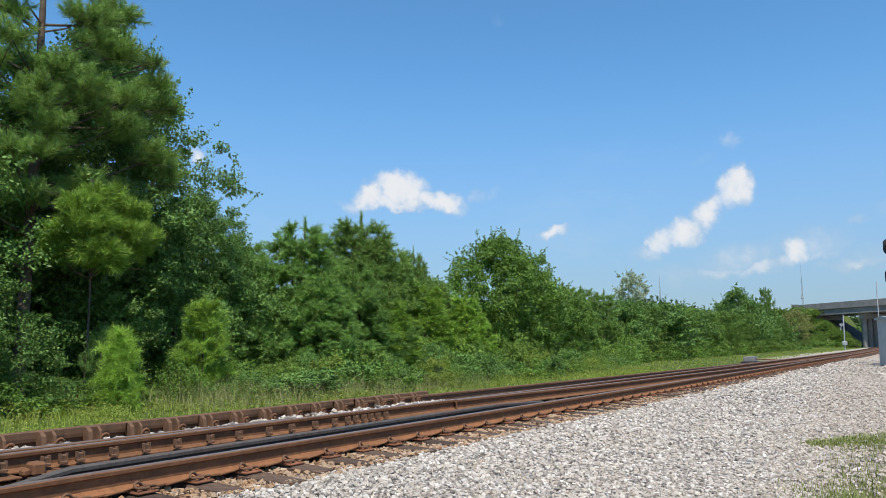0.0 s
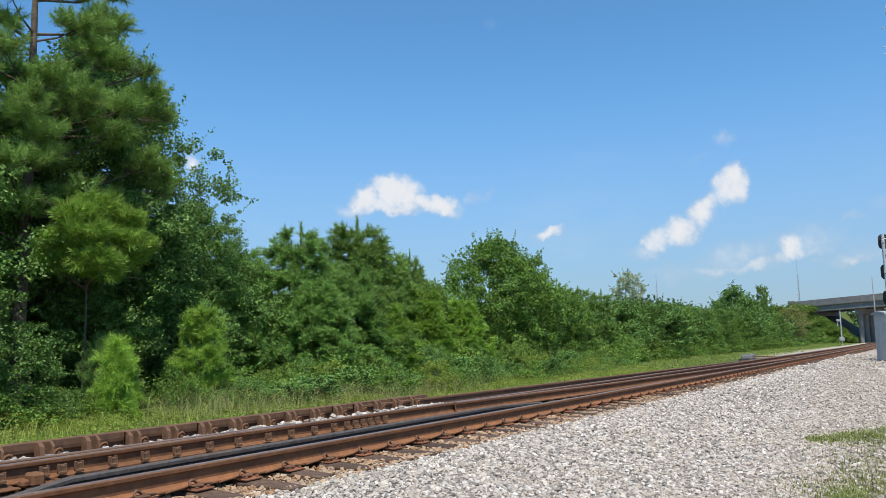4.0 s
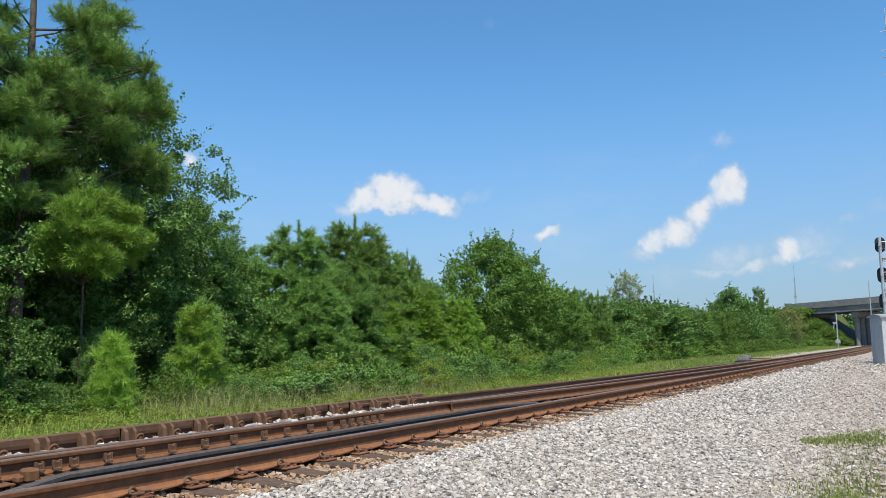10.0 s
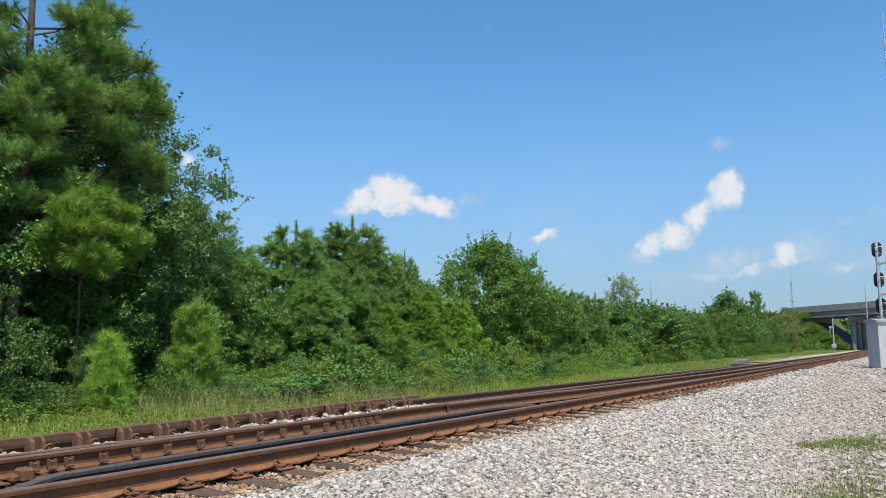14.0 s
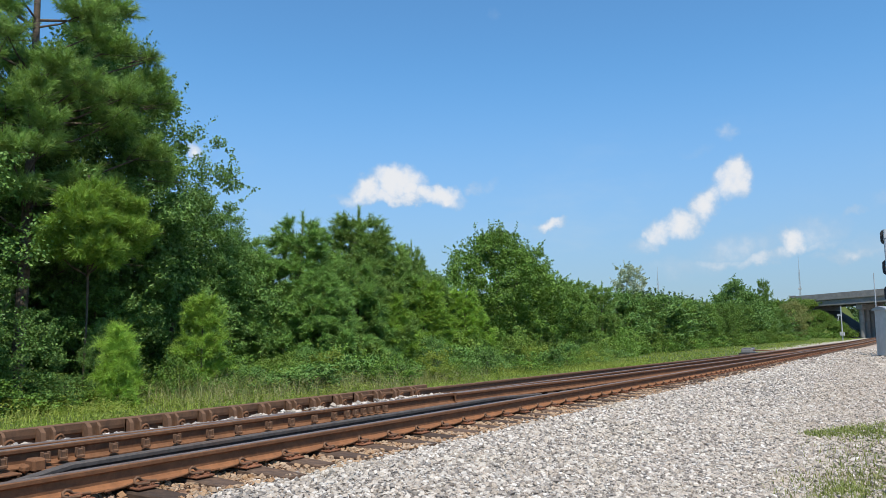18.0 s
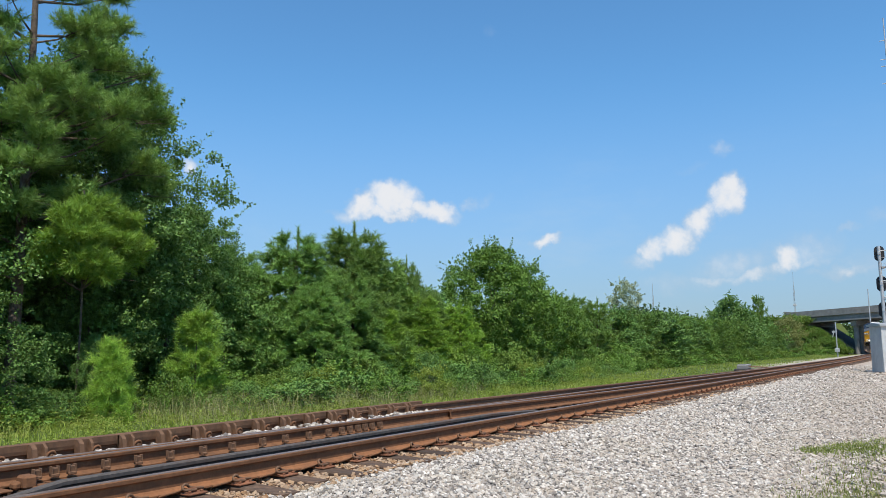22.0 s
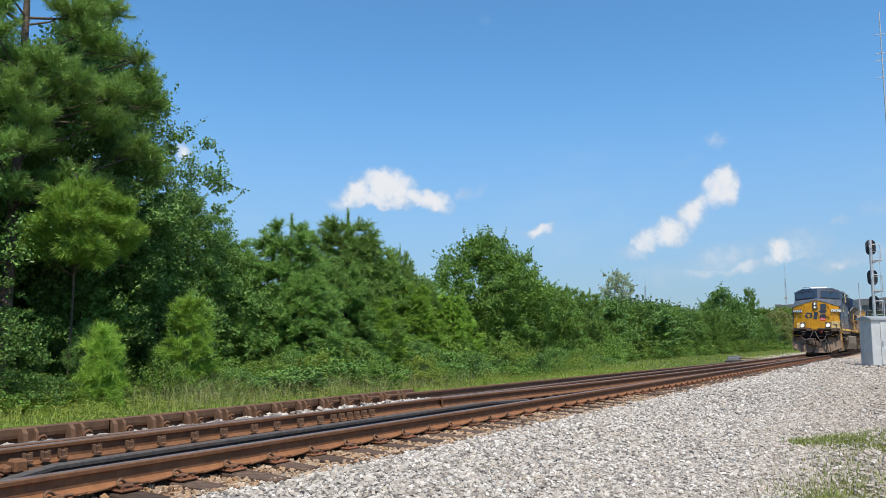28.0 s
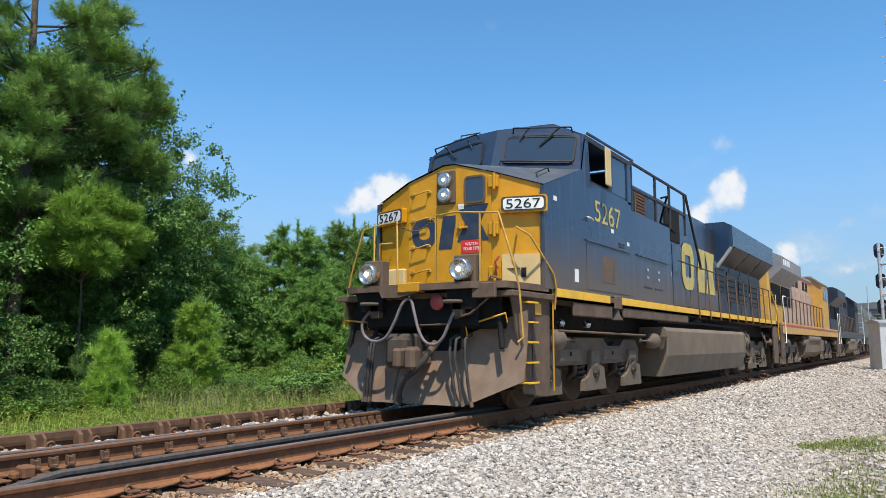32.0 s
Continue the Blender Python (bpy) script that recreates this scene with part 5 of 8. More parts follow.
# ---------------------------------------------------------------- signal
def signal():
    x, y = 42.6, 1.85
    s = thing("railway_signal", "silver signal mast with three black signal heads seen from behind", "railway signal", pose(x, y, -0.06, 0, 0.4, 0))
    part("mast", Geo().cyl((0, 0, 0.3), (0, 0, 6.15), 0.075, 14), M_GALV, s)
    part("base", Geo().box(-0.35, 0.35, -0.35, 0.35, 0, 0.32, 0.04), M_CONC, s)
    for z, lab in ((5.80, "black oval backing plate"), (4.30, "black oval backing plate"), (3.02, "black oval backing plate")):
        g, n = Geo(), 28
        ring = [(0.225 * math.cos(a), 0.225 * math.sin(a) + (0.16 if math.sin(a) > 0 else -0.16) * min(1, abs(math.sin(a)) * 5)) for a in [2 * math.pi * k / n for k in range(n)]]
        g.prism([(0.0 + a, z + b) for a, b in ring], 0, 0.16, 0.20)
        h = part("signal_head", g, M_BLACK, s, lab)
        part("lamp_case", Geo().box(0.20, 0.42, -0.13, 0.13, z - 0.24, z + 0.24, 0.04), M_BLACK, h)
        for q in (-0.13, 0.13):
            part("hood", Geo().cyl((0.40, 0, z + q), (0.68, 0, z + q - 0.02), 0.10, 14), M_BLACK, h)
        part("bracket", Geo().box(-0.1, 0.18, -0.06, 0.06, z - 0.08, z + 0.08, 0.01), M_GALV, h)
        # small service step behind and beside each head
        if z > 3:
            part("service_rail", Geo().tube([(0, -0.05, z + 0.12), (0, -0.38, z + 0.12), (0, -0.42, z + 0.06), (0, -0.42, z - 0.66), (0, -0.05, z - 0.80)], 0.024, 6)
                 .tube([(0, -0.42, z - 0.30), (0.30, -0.42, z - 0.30), (0.30, -0.42, z - 0.66)], 0.016, 5), M_GALV, s, "thin galvanised service rail")
            part("service_step", Geo().box(-0.12, 0.34, -0.46, -0.06, z - 0.70, z - 0.655, 0.01), M_GALV, s, "small grated step")
    for i in range(17):
        z = 0.6 + 0.31 * i
        part("rung", Geo().cyl((-0.12, -0.36, z), (-0.12, -0.10, z), 0.008, 6), M_GALV, s)
    part("ladder_side", Geo().cyl((-0.12, -0.36, 0.2), (-0.12, -0.36, 5.6), 0.012, 6), M_GALV, s)


signal()


def relay_cabinet():
    c = thing("relay_cabinet", "silver-grey metal equipment cabinet on the gravel", "cabinet", pose(40.2, 1.92, -0.06, 0, 0, -62))
    # local x runs along its wide front, y into its depth
    part("case", Geo().box(0, 2.3, -0.0, 1.15, 0.06, 2.18, 0.015), M_ALU, c)
    roof = Geo().prism([(-0.09, 2.16), (1.24, 2.16), (1.24, 2.24), (0.58, 2.34), (-0.09, 2.24)], 0, -0.08, 2.38)
    part("roof", roof, M_GALV, c, "overhanging sloped metal roof")
    part("plinth", Geo().box(0.05, 2.25, 0.05, 1.1, -0.08, 0.07, 0.01), M_BLACK, c)
    for i in range(2):
        d = part("door", Geo().box(0.40 + 0.95 * i, 1.30 + 0.95 * i, -0.03, 0.002, 0.12, 2.08, 0.01), M_ALU, c, "flat grey cabinet door")
        part("handle", Geo().box(0.44 + 0.95 * i, 0.50 + 0.95 * i, -0.08, -0.028, 0.98, 1.20, 0.015), M_GALV, d)
        part("vent", Geo().box(0.70 + 0.95 * i, 0.95 + 0.95 * i, -0.036, -0.028, 1.90, 1.96, 0.003), M_BLACK, d)


relay_cabinet()


def masts():
    p = thing("antenna_pole", "slim grey antenna pole beside the cabinet", "antenna", pose(42.0, 2.42, -0.05))
    part("pole", Geo().cyl((0, 0, 0), (0, 0, 4.0), 0.035, 8, 0.02), M_GALV, p)
    a = thing("antenna_mast", "tall thin antenna mast with short cross bars", "antenna", pose(47.5, 0.90, -0.05))
    part("pole", Geo().cyl((0, 0, 0), (0, 0, 19.6), 0.07, 8, 0.03), M_GALV, a)
    for z in (15.8, 16.8, 17.2, 18.3):
        part("cross_bar", Geo().cyl((0, -0.55, z), (0, 0.3, z), 0.022, 6), M_GALV, a)
    u = thing("crossing_signal_post", "wooden post with a white equipment box near the bridge", "post", pose(128, 12.0, -0.25))
    part("post", Geo().cyl((0, 0, 0), (0, 0, 5.2), 0.10, 8, 0.08), M_GALV, u)
    part("cross_arm", Geo().box(-0.05, 0.05, -0.1, 0.55, 3.6, 3.9, 0.02).cyl((0, 0.5, 2.9), (0, 0.3, 3.7), 0.06, 6), M_GALV, u)
    part("box", Geo().box(-0.3, 0.3, -0.32, 0.32, 0.7, 1.25, 0.05), M_GALV, u, "white equipment box")
    # far radio towers
    for x, y, h, lab in ((430, 58.5, 40.5, "slender far radio tower with small aerials"), (330, 102, 30, "far radio mast above the trees")):
        t = thing("radio_tower", lab, "tower", pose(x, y, 0))
        g = Geo()
        w = 0.6
        for k in range(3):
            q = k * 2.094
            g.cyl((w * math.cos(q), w * math.sin(q), 0), (0.3 * math.cos(q), 0.3 * math.sin(q), h * 0.82), 0.07, 5)
        for i in range(int(h / 2.2)):
            z = i * 2.2 * 0.82
            r = w + (0.3 - w) * z / (h * 0.82)
            for k in range(3):
                q, q2 = k * 2.094, (k + 1) * 2.094
                g.cyl((r * math.cos(q), r * math.sin(q), z), (r * math.cos(q2), r * math.sin(q2), z + 1.8), 0.04, 4)
        part("lattice", g, M_GALV, t)
        part("whip", Geo().cyl((0, 0, h * 0.8), (0, 0, h), 0.12, 5, 0.06), M_GALV, t)
        for q in (0.45, 0.56):
            part("aerial", Geo().box(-0.2, 0.2, -0.8, 0.8, h * q, h * q + 0.9, 0.1), M_ALU, t)


masts()


def far_trees():
    rng = random.Random(31)
    lone = broad_meshes(80, 17.0, 3.9, 3.9, 80, 70, 0.42, M_FARPALE, 0.42, 0.8, 0.35, 0.34, 0.15)
    plant("lone_tree", lone, "tall sparse far tree rising above the others", "tree", 168, 58.6, 0, 1.0, 1.06, base=-0.3)
    low = broad_meshes(81, 9.0, 5.5, 5.0, 44, 36, 0.75, M_FARLEAF, 0.0, 0.7, 0.4, 0.42)
    for i in range(5):
        plant("far_tree", low, "far dark green tree above the row", "tree", 140 + 8 * i, 50 + rng.uniform(-4, 4), rng.uniform(0, 6), 1.0, 1.12, "far trees", base=-0.3)
    dome = broad_meshes(82, 12.6, 5.2, 5.0, 110, 90, 0.40, M_FARLEAF, 0.1, 0.7, 0.4, 0.42)
    for i in range(26):
        x = 225 + rng.uniform(0, 60)
        y = -20 + i * 2.6 + rng.uniform(-2, 2)
        tall = -4 < y < 9
        plant("far_tree", dome if tall else low, "far green tree behind the bridge", "tree", x, y, rng.uniform(0, 6), rng.uniform(1.0, 1.25), rng.uniform(1.02, 1.15) if tall else rng.uniform(0.8, 1.05), "far trees", base=-0.3)
    for i in range(14):
        x, y = 205 + rng.uniform(-4, 10), -26 + i * 5.0
        plant("far_tree", low, "low green growth beyond the bridge", "tree", x, y, rng.uniform(0, 6), rng.uniform(0.7, 1.0), rng.uniform(0.4, 0.62), "far trees", base=-0.3)
    # woods at the horizon, all round
    rng2 = np.random.default_rng(9)
    cs = []
    for k in range(620):
        a = rng2.uniform(0, 6.283)
        if -0.35 < math.atan2(math.sin(a), math.cos(a)) < 0.02:
            continue
        r = rng2.uniform(380, 560)
        cs.append((r * math.cos(a), r * math.sin(a), rng2.uniform(2, 9)))
    cs = np.repeat(np.array(cs), 60, 0)
    p = cs + rng2.normal(size=cs.shape) * np.array([7, 7, 3.2])
    p[:, 2] = np.abs(p[:, 2])
    v, f = leaf_quads(rng2, p, unit(rng2.normal(size=p.shape)), 3.2, 0.8)
    tagged(new("far_woods", joined("far_woods", [(v, f)], M_FARLEAF)), "far green woods along the horizon", "woods", kind="stuff")


far_trees()


# ---------------------------------------------------------------- vehicles on the bridge
M_TRUCKYEL = surface("glossy yellow truck paint", (0.78, 0.47, 0.01), (0.82, 0.52, 0.015), 3, 0.3, 0.0, 0.02)
M_TRAILER = surface("white trailer panel", (0.70, 0.71, 0.71), (0.77, 0.78, 0.78), 1.5, 0.4, 0.0, 0.03, (0.6, 0.6, 0.59), 0.5, 0.4)
M_CARWHITE = surface("white car paint", (0.76, 0.76, 0.75), (0.80, 0.80, 0.79), 3, 0.25, 0.0, 0.02)
M_CARDARK = surface("dark car paint", (0.025, 0.027, 0.030), (0.04, 0.042, 0.046), 3, 0.25, 0.0, 0.02)
M_CARGLASS = surface("dark vehicle glass", (0.02, 0.025, 0.03), (0.03, 0.035, 0.04), 3, 0.1, 0.0, 0.0)
M_TYRE = surface("tyre rubber", (0.018, 0.018, 0.018), (0.03, 0.03, 0.03), 9, 0.85, 0.0, 0.2)


def wheel(parent, x, y, r, w=0.26):
    t = part("wheel", Geo().lathe([(0.0, -w / 2), (r * 0.9, -w / 2), (r, -w * 0.35), (r, w * 0.35), (r * 0.9, w / 2), (0.0, w / 2)], (x, y, r), 1, 16), M_TYRE, parent)
    part("rim", Geo().lathe([(0.0, -0.02), (r * 0.55, -0.02), (r * 0.58, 0.0)], (x, y + (w / 2 + 0.01 if y > 0 else -w / 2 - 0.01), r), 1, 12), M_GALV, t)


def on_bridge(s, lane):
    """Pose of a vehicle whose nose points down the local -x of the bridge."""
    tilt = math.atan(GRADE)
    return BRIDGE @ Matrix.Translation((s, lane, deck_z(s) + 0.02)) @ Matrix.Rotation(tilt if s > -8 else 0.0, 4, "Y")


def semi_truck():
    t = thing("semi_truck", "bright yellow semi truck pulling a long white trailer", "truck", on_bridge(110, 7.0))
    part("hood", Geo().prism([(0.2, 0.7), (0.25, 1.5), (1.7, 1.85), (1.7, 0.7)], 1, -1.05, 1.05), M_TRUCKYEL, t)
    part("cab", Geo().prism([(1.7, 0.7), (1.7, 1.9), (2.5, 2.75), (3.4, 3.75), (5.6, 3.9), (5.6, 0.7)], 1, -1.22, 1.22), M_TRUCKYEL, t)
    part("windscreen", Geo().prism([(1.72, 1.95), (2.42, 2.70), (2.46, 2.66), (1.78, 1.92)], 1, -1.1, 1.1), M_CARGLASS, t)
    part("side_window", Geo().box(2.3, 3.2, 1.20, 1.235, 1.95, 2.55, 0.01), M_CARGLASS, t)
    part("sleeper_window", Geo().box(4.2, 5.0, 1.20, 1.235, 2.75, 3.05, 0.01), M_CARGLASS, t)
    part("chassis", Geo().box(1.0, 8.6, -0.5, 0.5, 0.6, 0.95, 0.02), M_TYRE, t)
    part("bumper", Geo().box(0.0, 0.3, -1.15, 1.15, 0.35, 0.85, 0.05), M_GALV, t)
    part("refrigeration_unit", Geo().box(6.3, 6.8, -1.0, 1.0, 2.0, 3.8, 0.06), M_TYRE, t, "dark cooling unit on the trailer's front")
    part("trailer_box", Geo().box(6.8, 22.9, -1.3, 1.3, 0.95, 4.05, 0.03), M_TRAILER, t, "long white trailer box")
    for i in range(8):
        part("panel_post", Geo().box(7.6 + 2.0 * i, 7.66 + 2.0 * i, 1.30, 1.312, 1.25, 4.0), M_GALV, t)
    part("side_skirt", Geo().box(9.2, 19.4, 1.22, 1.26, 0.35, 0.96, 0.01), M_TRAILER, t, "pale skirt under the trailer")
    part("top_rail", Geo().box(6.8, 22.9, 1.29, 1.315, 3.95, 4.07, 0.005), M_GALV, t)
    for x in (1.2, 6.6, 7.9, 20.4, 21.7):
        for y in (-1.05, 1.05):
            wheel(t, x, y, 0.5)
    return t


def pickup():
    t = thing("pickup_truck", "white pickup truck towing a small boat", "truck", on_bridge(100, 7.0))
    part("body", Geo().prism([(0, 0.55), (0.05, 1.25), (1.5, 1.42), (5.7, 1.42), (5.75, 0.55)], 1, -0.98, 0.98), M_CARWHITE, t)
    part("cab", Geo().prism([(1.5, 1.42), (2.2, 2.10), (3.9, 2.12), (4.1, 1.42)], 1, -0.88, 0.88), M_CARWHITE, t)
    for x0, x1 in ((1.95, 2.85), (2.98, 3.75)):
        part("side_window", Geo().prism([(x0, 1.48), (max(x0, 2.32), 2.0), (x1, 2.02), (x1 + 0.06, 1.48)], 1, 0.88, 0.90), M_CARGLASS, t)
    for x in (1.05, 4.6):
        for y in (-0.82, 0.82):
            wheel(t, x, y, 0.4)
    part("drawbar", Geo().cyl((5.7, 0, 0.5), (7.6, 0, 0.55), 0.05, 8), M_GALV, t)
    hull = part("boat_hull", Geo().prism([(7.4, 1.85), (8.4, 0.85), (12.9, 0.75), (13.0, 1.55), (9.4, 1.60)], 1, -1.0, 1.0), M_CARWHITE, t, "white boat hull on its trailer")
    part("boat_canopy", Geo().box(9.4, 12.2, -0.9, 0.9, 2.92, 3.0, 0.02), M_CARWHITE, hull)
    for x in (9.5, 12.1):
        for y in (-0.85, 0.85):
            part("canopy_post", Geo().cyl((x, y, 1.5), (x, y, 2.94), 0.035, 6), M_GALV, hull)
    part("trailer_frame", Geo().box(7.4, 13.0, -0.7, 0.7, 0.5, 0.62, 0.02), M_GALV, t)
    for y in (-1.0, 1.0):
        wheel(t, 11.2, y, 0.33, 0.2)
    return t


def dark_car(s, big):
    t = thing("car", "dark saloon car on the bridge" if big else "dark open-bed truck on the bridge", "car", on_bridge(s, 7.0))
    h = 1.52 if big else 1.60
    part("body", Geo().prism([(0, 0.4), (0.05, 0.85), (1.2, 1.02), (4.7, 1.04), (4.8, 0.4)], 1, -0.92, 0.92), M_CARDARK, t)
    roof = [(1.3, 1.0), (2.0, h - 0.05), (3.7, h), (4.5, 1.0)] if big else [(1.5, 1.0), (2.0, h - 0.04), (2.9, h), (3.0, 1.0)]
    part("cabin", Geo().prism(roof, 1, -0.82, 0.82), M_CARDARK, t)
    part("side_window", Geo().prism([(a * 0.94 + 0.06 * 2.5, b - 0.06) for a, b in roof], 1, 0.82, 0.835), M_CARGLASS, t)
    if not big:
        part("load", Geo().box(3.2, 4.6, -0.8, 0.8, 1.0, 1.2, 0.04), M_CARDARK, t, "dark load in the open bed")
    for x in (0.95, 3.8):
        for y in (-0.8, 0.8):
            wheel(t, x, y, 0.36, 0.22)
    return t


SEMI, PICKUP, CAR_A, CAR_B = semi_truck(), pickup(), dark_car(90, True), dark_car(130, False)


# ---------------------------------------------------------------- train
def dusty_paint(name, c1, c2, dust, z0, z1, amount, rough=0.34):
    """Locomotive paint: chalky patches, rain streaks, and track dust thrown up from below."""
    m = bpy.data.materials.new(name)
    m.use_nodes = True
    n = Nodes(m.node_tree)
    co = n.add("ShaderNodeTexCoord").outputs["Object"]
    z = n.add("ShaderNodeSeparateXYZ", {0: co}).outputs[2]
    fine = n.noise(co, 5.0, 6.0, 0.65)
    streak = n.noise(n.vmath("MULTIPLY", co, (7.0, 7.0, 0.45)), 1.0, 5.0, 0.6)
    chalk = n.noise(co, 0.6, 4.0)
    col = n.mix(fine, rgb(*c1), rgb(*c2))
    col = n.mix(n.math("MULTIPLY", n.ramp(chalk, 0.45, 0.72), 0.14), col, rgb(0.12, 0.13, 0.14))
    col = n.mix(n.math("MULTIPLY", n.ramp(streak, 0.50, 0.72), 0.30), col, rgb(0.15, 0.14, 0.125))
    low = n.ramp(n.math("ADD", z, n.math("MULTIPLY", n.math("SUBTRACT", streak, 0.5), 1.1)), z1, z0)
    col = n.mix(n.math("MULTIPLY", low, amount), col, rgb(*dust))
    r = n.math("ADD", rough, n.math("MULTIPLY", low, 0.35), clamp=True)
    b = n.add("ShaderNodeBump", {"Strength": 0.10, "Distance": 0.01, "Height": n.noise(co, 2.0, 4.0)})
    p = n.add("ShaderNodeBsdfPrincipled", {"Base Color": col, "Roughness": r, "Normal": b.outputs[0], "Specular IOR Level": 0.5})
    n.add("ShaderNodeOutputMaterial", {0: p.outputs[0]})
    return m


M_BLUE = dusty_paint("dusty dark blue paint", (0.015, 0.033, 0.072), (0.021, 0.043, 0.088), (0.128, 0.096, 0.068), 1.65, 2.80, 0.88, 0.27)
M_EMBLEM = surface("dark blue emblem paint", (0.018, 0.032, 0.066), (0.028, 0.044, 0.080), 6.0, 0.5, 0.0, 0.05, (0.10, 0.075, 0.03), 3.0, 0.35)
M_ROOFBLUE = surface("blue-grey cab front paint", (0.017, 0.037, 0.076), (0.026, 0.048, 0.092), 2.5, 0.42, 0.0, 0.06, (0.068, 0.073, 0.084), 0.8, 0.4)
M_YELLOW = surface("warm yellow paint", (0.53, 0.245, 0.007), (0.61, 0.295, 0.011), 3.0, 0.40, 0.0, 0.06, (0.36, 0.18, 0.025), 0.8, 0.5)
M_RAILYELLOW = surface("worn yellow handrail paint", (0.42, 0.235, 0.035), (0.54, 0.31, 0.05), 9.0, 0.6, 0.0, 0.1, (0.22, 0.13, 0.07), 4.0, 0.6)
M_STRIPE = surface("bright yellow stripe", (0.76, 0.41, 0.012), (0.82, 0.47, 0.022), 4.0, 0.45, 0.0, 0.05, (0.42, 0.25, 0.06), 1.4, 0.45)
M_PALEYELLOW = surface("peeling pale yellow paint", (0.50, 0.385, 0.085), (0.60, 0.47, 0.14), 5.0, 0.5, 0.0, 0.06, (0.10, 0.115, 0.13), 2.6, 0.6)
M_GRIME = surface("brake-dust grime", (0.096, 0.062, 0.041), (0.153, 0.103, 0.069), 3.5, 0.85, 0.0, 0.3, (0.072, 0.050, 0.037), 1.1, 0.55)
M_PLOUGH = surface("dust-brown plough paint", (0.185, 0.122, 0.082), (0.262, 0.182, 0.130), 2.2, 0.8, 0.0, 0.2, (0.13, 0.088, 0.062), 0.9, 0.5)
M_PEDESTAL = surface("dust-caked cast steel", (0.115, 0.086, 0.060), (0.170, 0.128, 0.090), 4.0, 0.85, 0.0, 0.3, (0.074, 0.054, 0.039), 2.0, 0.5)
# darker copy of the grime: brown dust with underframe shade in the colour
M_UNDER = surface("brown dust, underframe shade mixed in", (0.051, 0.040, 0.032), (0.085, 0.065, 0.050), 4.0, 0.85, 0.0, 0.3)
M_TANK = surface("dusty fuel tank", (0.150, 0.110, 0.073), (0.200, 0.152, 0.104), 1.6, 0.8, 0.0, 0.15, (0.132, 0.095, 0.061), 0.6, 0.45)
# black steel taken darker still, to hold the shade under the platform
M_DARK = surface("sooty shade-black steel", (0.008, 0.0075, 0.007), (0.018, 0.016, 0.014), 5, 0.8, 0.0, 0.3, spec=0.2)
M_CREAM = surface("bare cream primer", (0.60, 0.43, 0.185), (0.68, 0.51, 0.25), 4, 0.6, 0.0, 0.1, (0.42, 0.27, 0.10), 2.0, 0.5)
M_WHITE = surface("off-white enamel", (0.74, 0.73, 0.68), (0.80, 0.79, 0.75), 5, 0.45, 0.0, 0.05)
M_INK = surface("black lettering", (0.012, 0.012, 0.012), (0.02, 0.02, 0.02), 5, 0.5, 0.0, 0.02)
M_RED = surface("red enamel", (0.62, 0.025, 0.022), (0.70, 0.04, 0.035), 5, 0.4, 0.0, 0.03)
M_DULLRED = surface("faded red paint", (0.36, 0.05, 0.05), (0.45, 0.08, 0.07), 5, 0.5, 0.0, 0.05)
M_CHROME = surface("lamp reflector", (0.46, 0.45, 0.43), (0.58, 0.57, 0.55), 20, 0.26, 0.9, 0.02)
M_HOSE = surface("grey rubber hose", (0.136, 0.114, 0.114), (0.205, 0.174, 0.174), 12, 0.7, 0.0, 0.15, (0.279, 0.060, 0.060), 2.2, 0.6)
M_RUBBER = surface("black rubber hose", (0.03, 0.027, 0.026), (0.06, 0.052, 0.048), 9, 0.7, 0.0, 0.15)
M_ARMOUR = surface("faded yellow paint", (0.486, 0.266, 0.050), (0.558, 0.324, 0.077), 2.0, 0.6, 0.0, 0.06, (0.414, 0.261, 0.153), 0.45, 0.6)
M_PINKGREY = surface("bleached pinkish paint", (0.425, 0.285, 0.200), (0.510, 0.357, 0.264), 1.5, 0.7, 0.0, 0.06, (0.374, 0.221, 0.119), 0.5, 0.6)
M_FADEDMARK = surface("faded lettering", (0.38, 0.20, 0.15), (0.50, 0.31, 0.24), 3.0, 0.7, 0.0, 0.06, (0.55, 0.38, 0.28), 1.2, 0.7)
# near-black navy; on the lead hood it holds the radiator wings' shade
M_NAVY = surface("near-black navy paint", (0.012, 0.019, 0.034), (0.021, 0.030, 0.050), 2.0, 0.5, 0.0, 0.08, (0.07, 0.06, 0.05), 0.5, 0.5)
M_NOSETOP = surface("dusty blue-grey nose top", (0.052, 0.064, 0.083), (0.085, 0.096, 0.114), 3.0, 0.6, 0.0, 0.06, (0.20, 0.19, 0.17), 0.8, 0.5)
M_GREYROOF = surface("grey roof paint", (0.19, 0.19, 0.195), (0.26, 0.255, 0.255), 2.5, 0.6, 0.0, 0.06, (0.18, 0.17, 0.16), 0.6, 0.5)
M_HOPPER = surface("dull grey-green car paint", (0.11, 0.12, 0.115), (0.16, 0.168, 0.16), 1.5, 0.7, 0.0, 0.1, (0.16, 0.13, 0.10), 0.5, 0.5)


def glass_material(name, tint):
    m = bpy.data.materials.new(name)
    m.use_nodes = True
    n = Nodes(m.node_tree)
    p = n.add("ShaderNodeBsdfPrincipled", {"Base Color": rgb(*tint), "Roughness": 0.04, "Transmission Weight": 0.25, "IOR": 1.5, "Specular IOR Level": 0.9})
    n.add("ShaderNodeOutputMaterial", {0: p.outputs[0]})
    return m


M_GLASS = glass_material("tinted cab glass", (0.040, 0.062, 0.095))


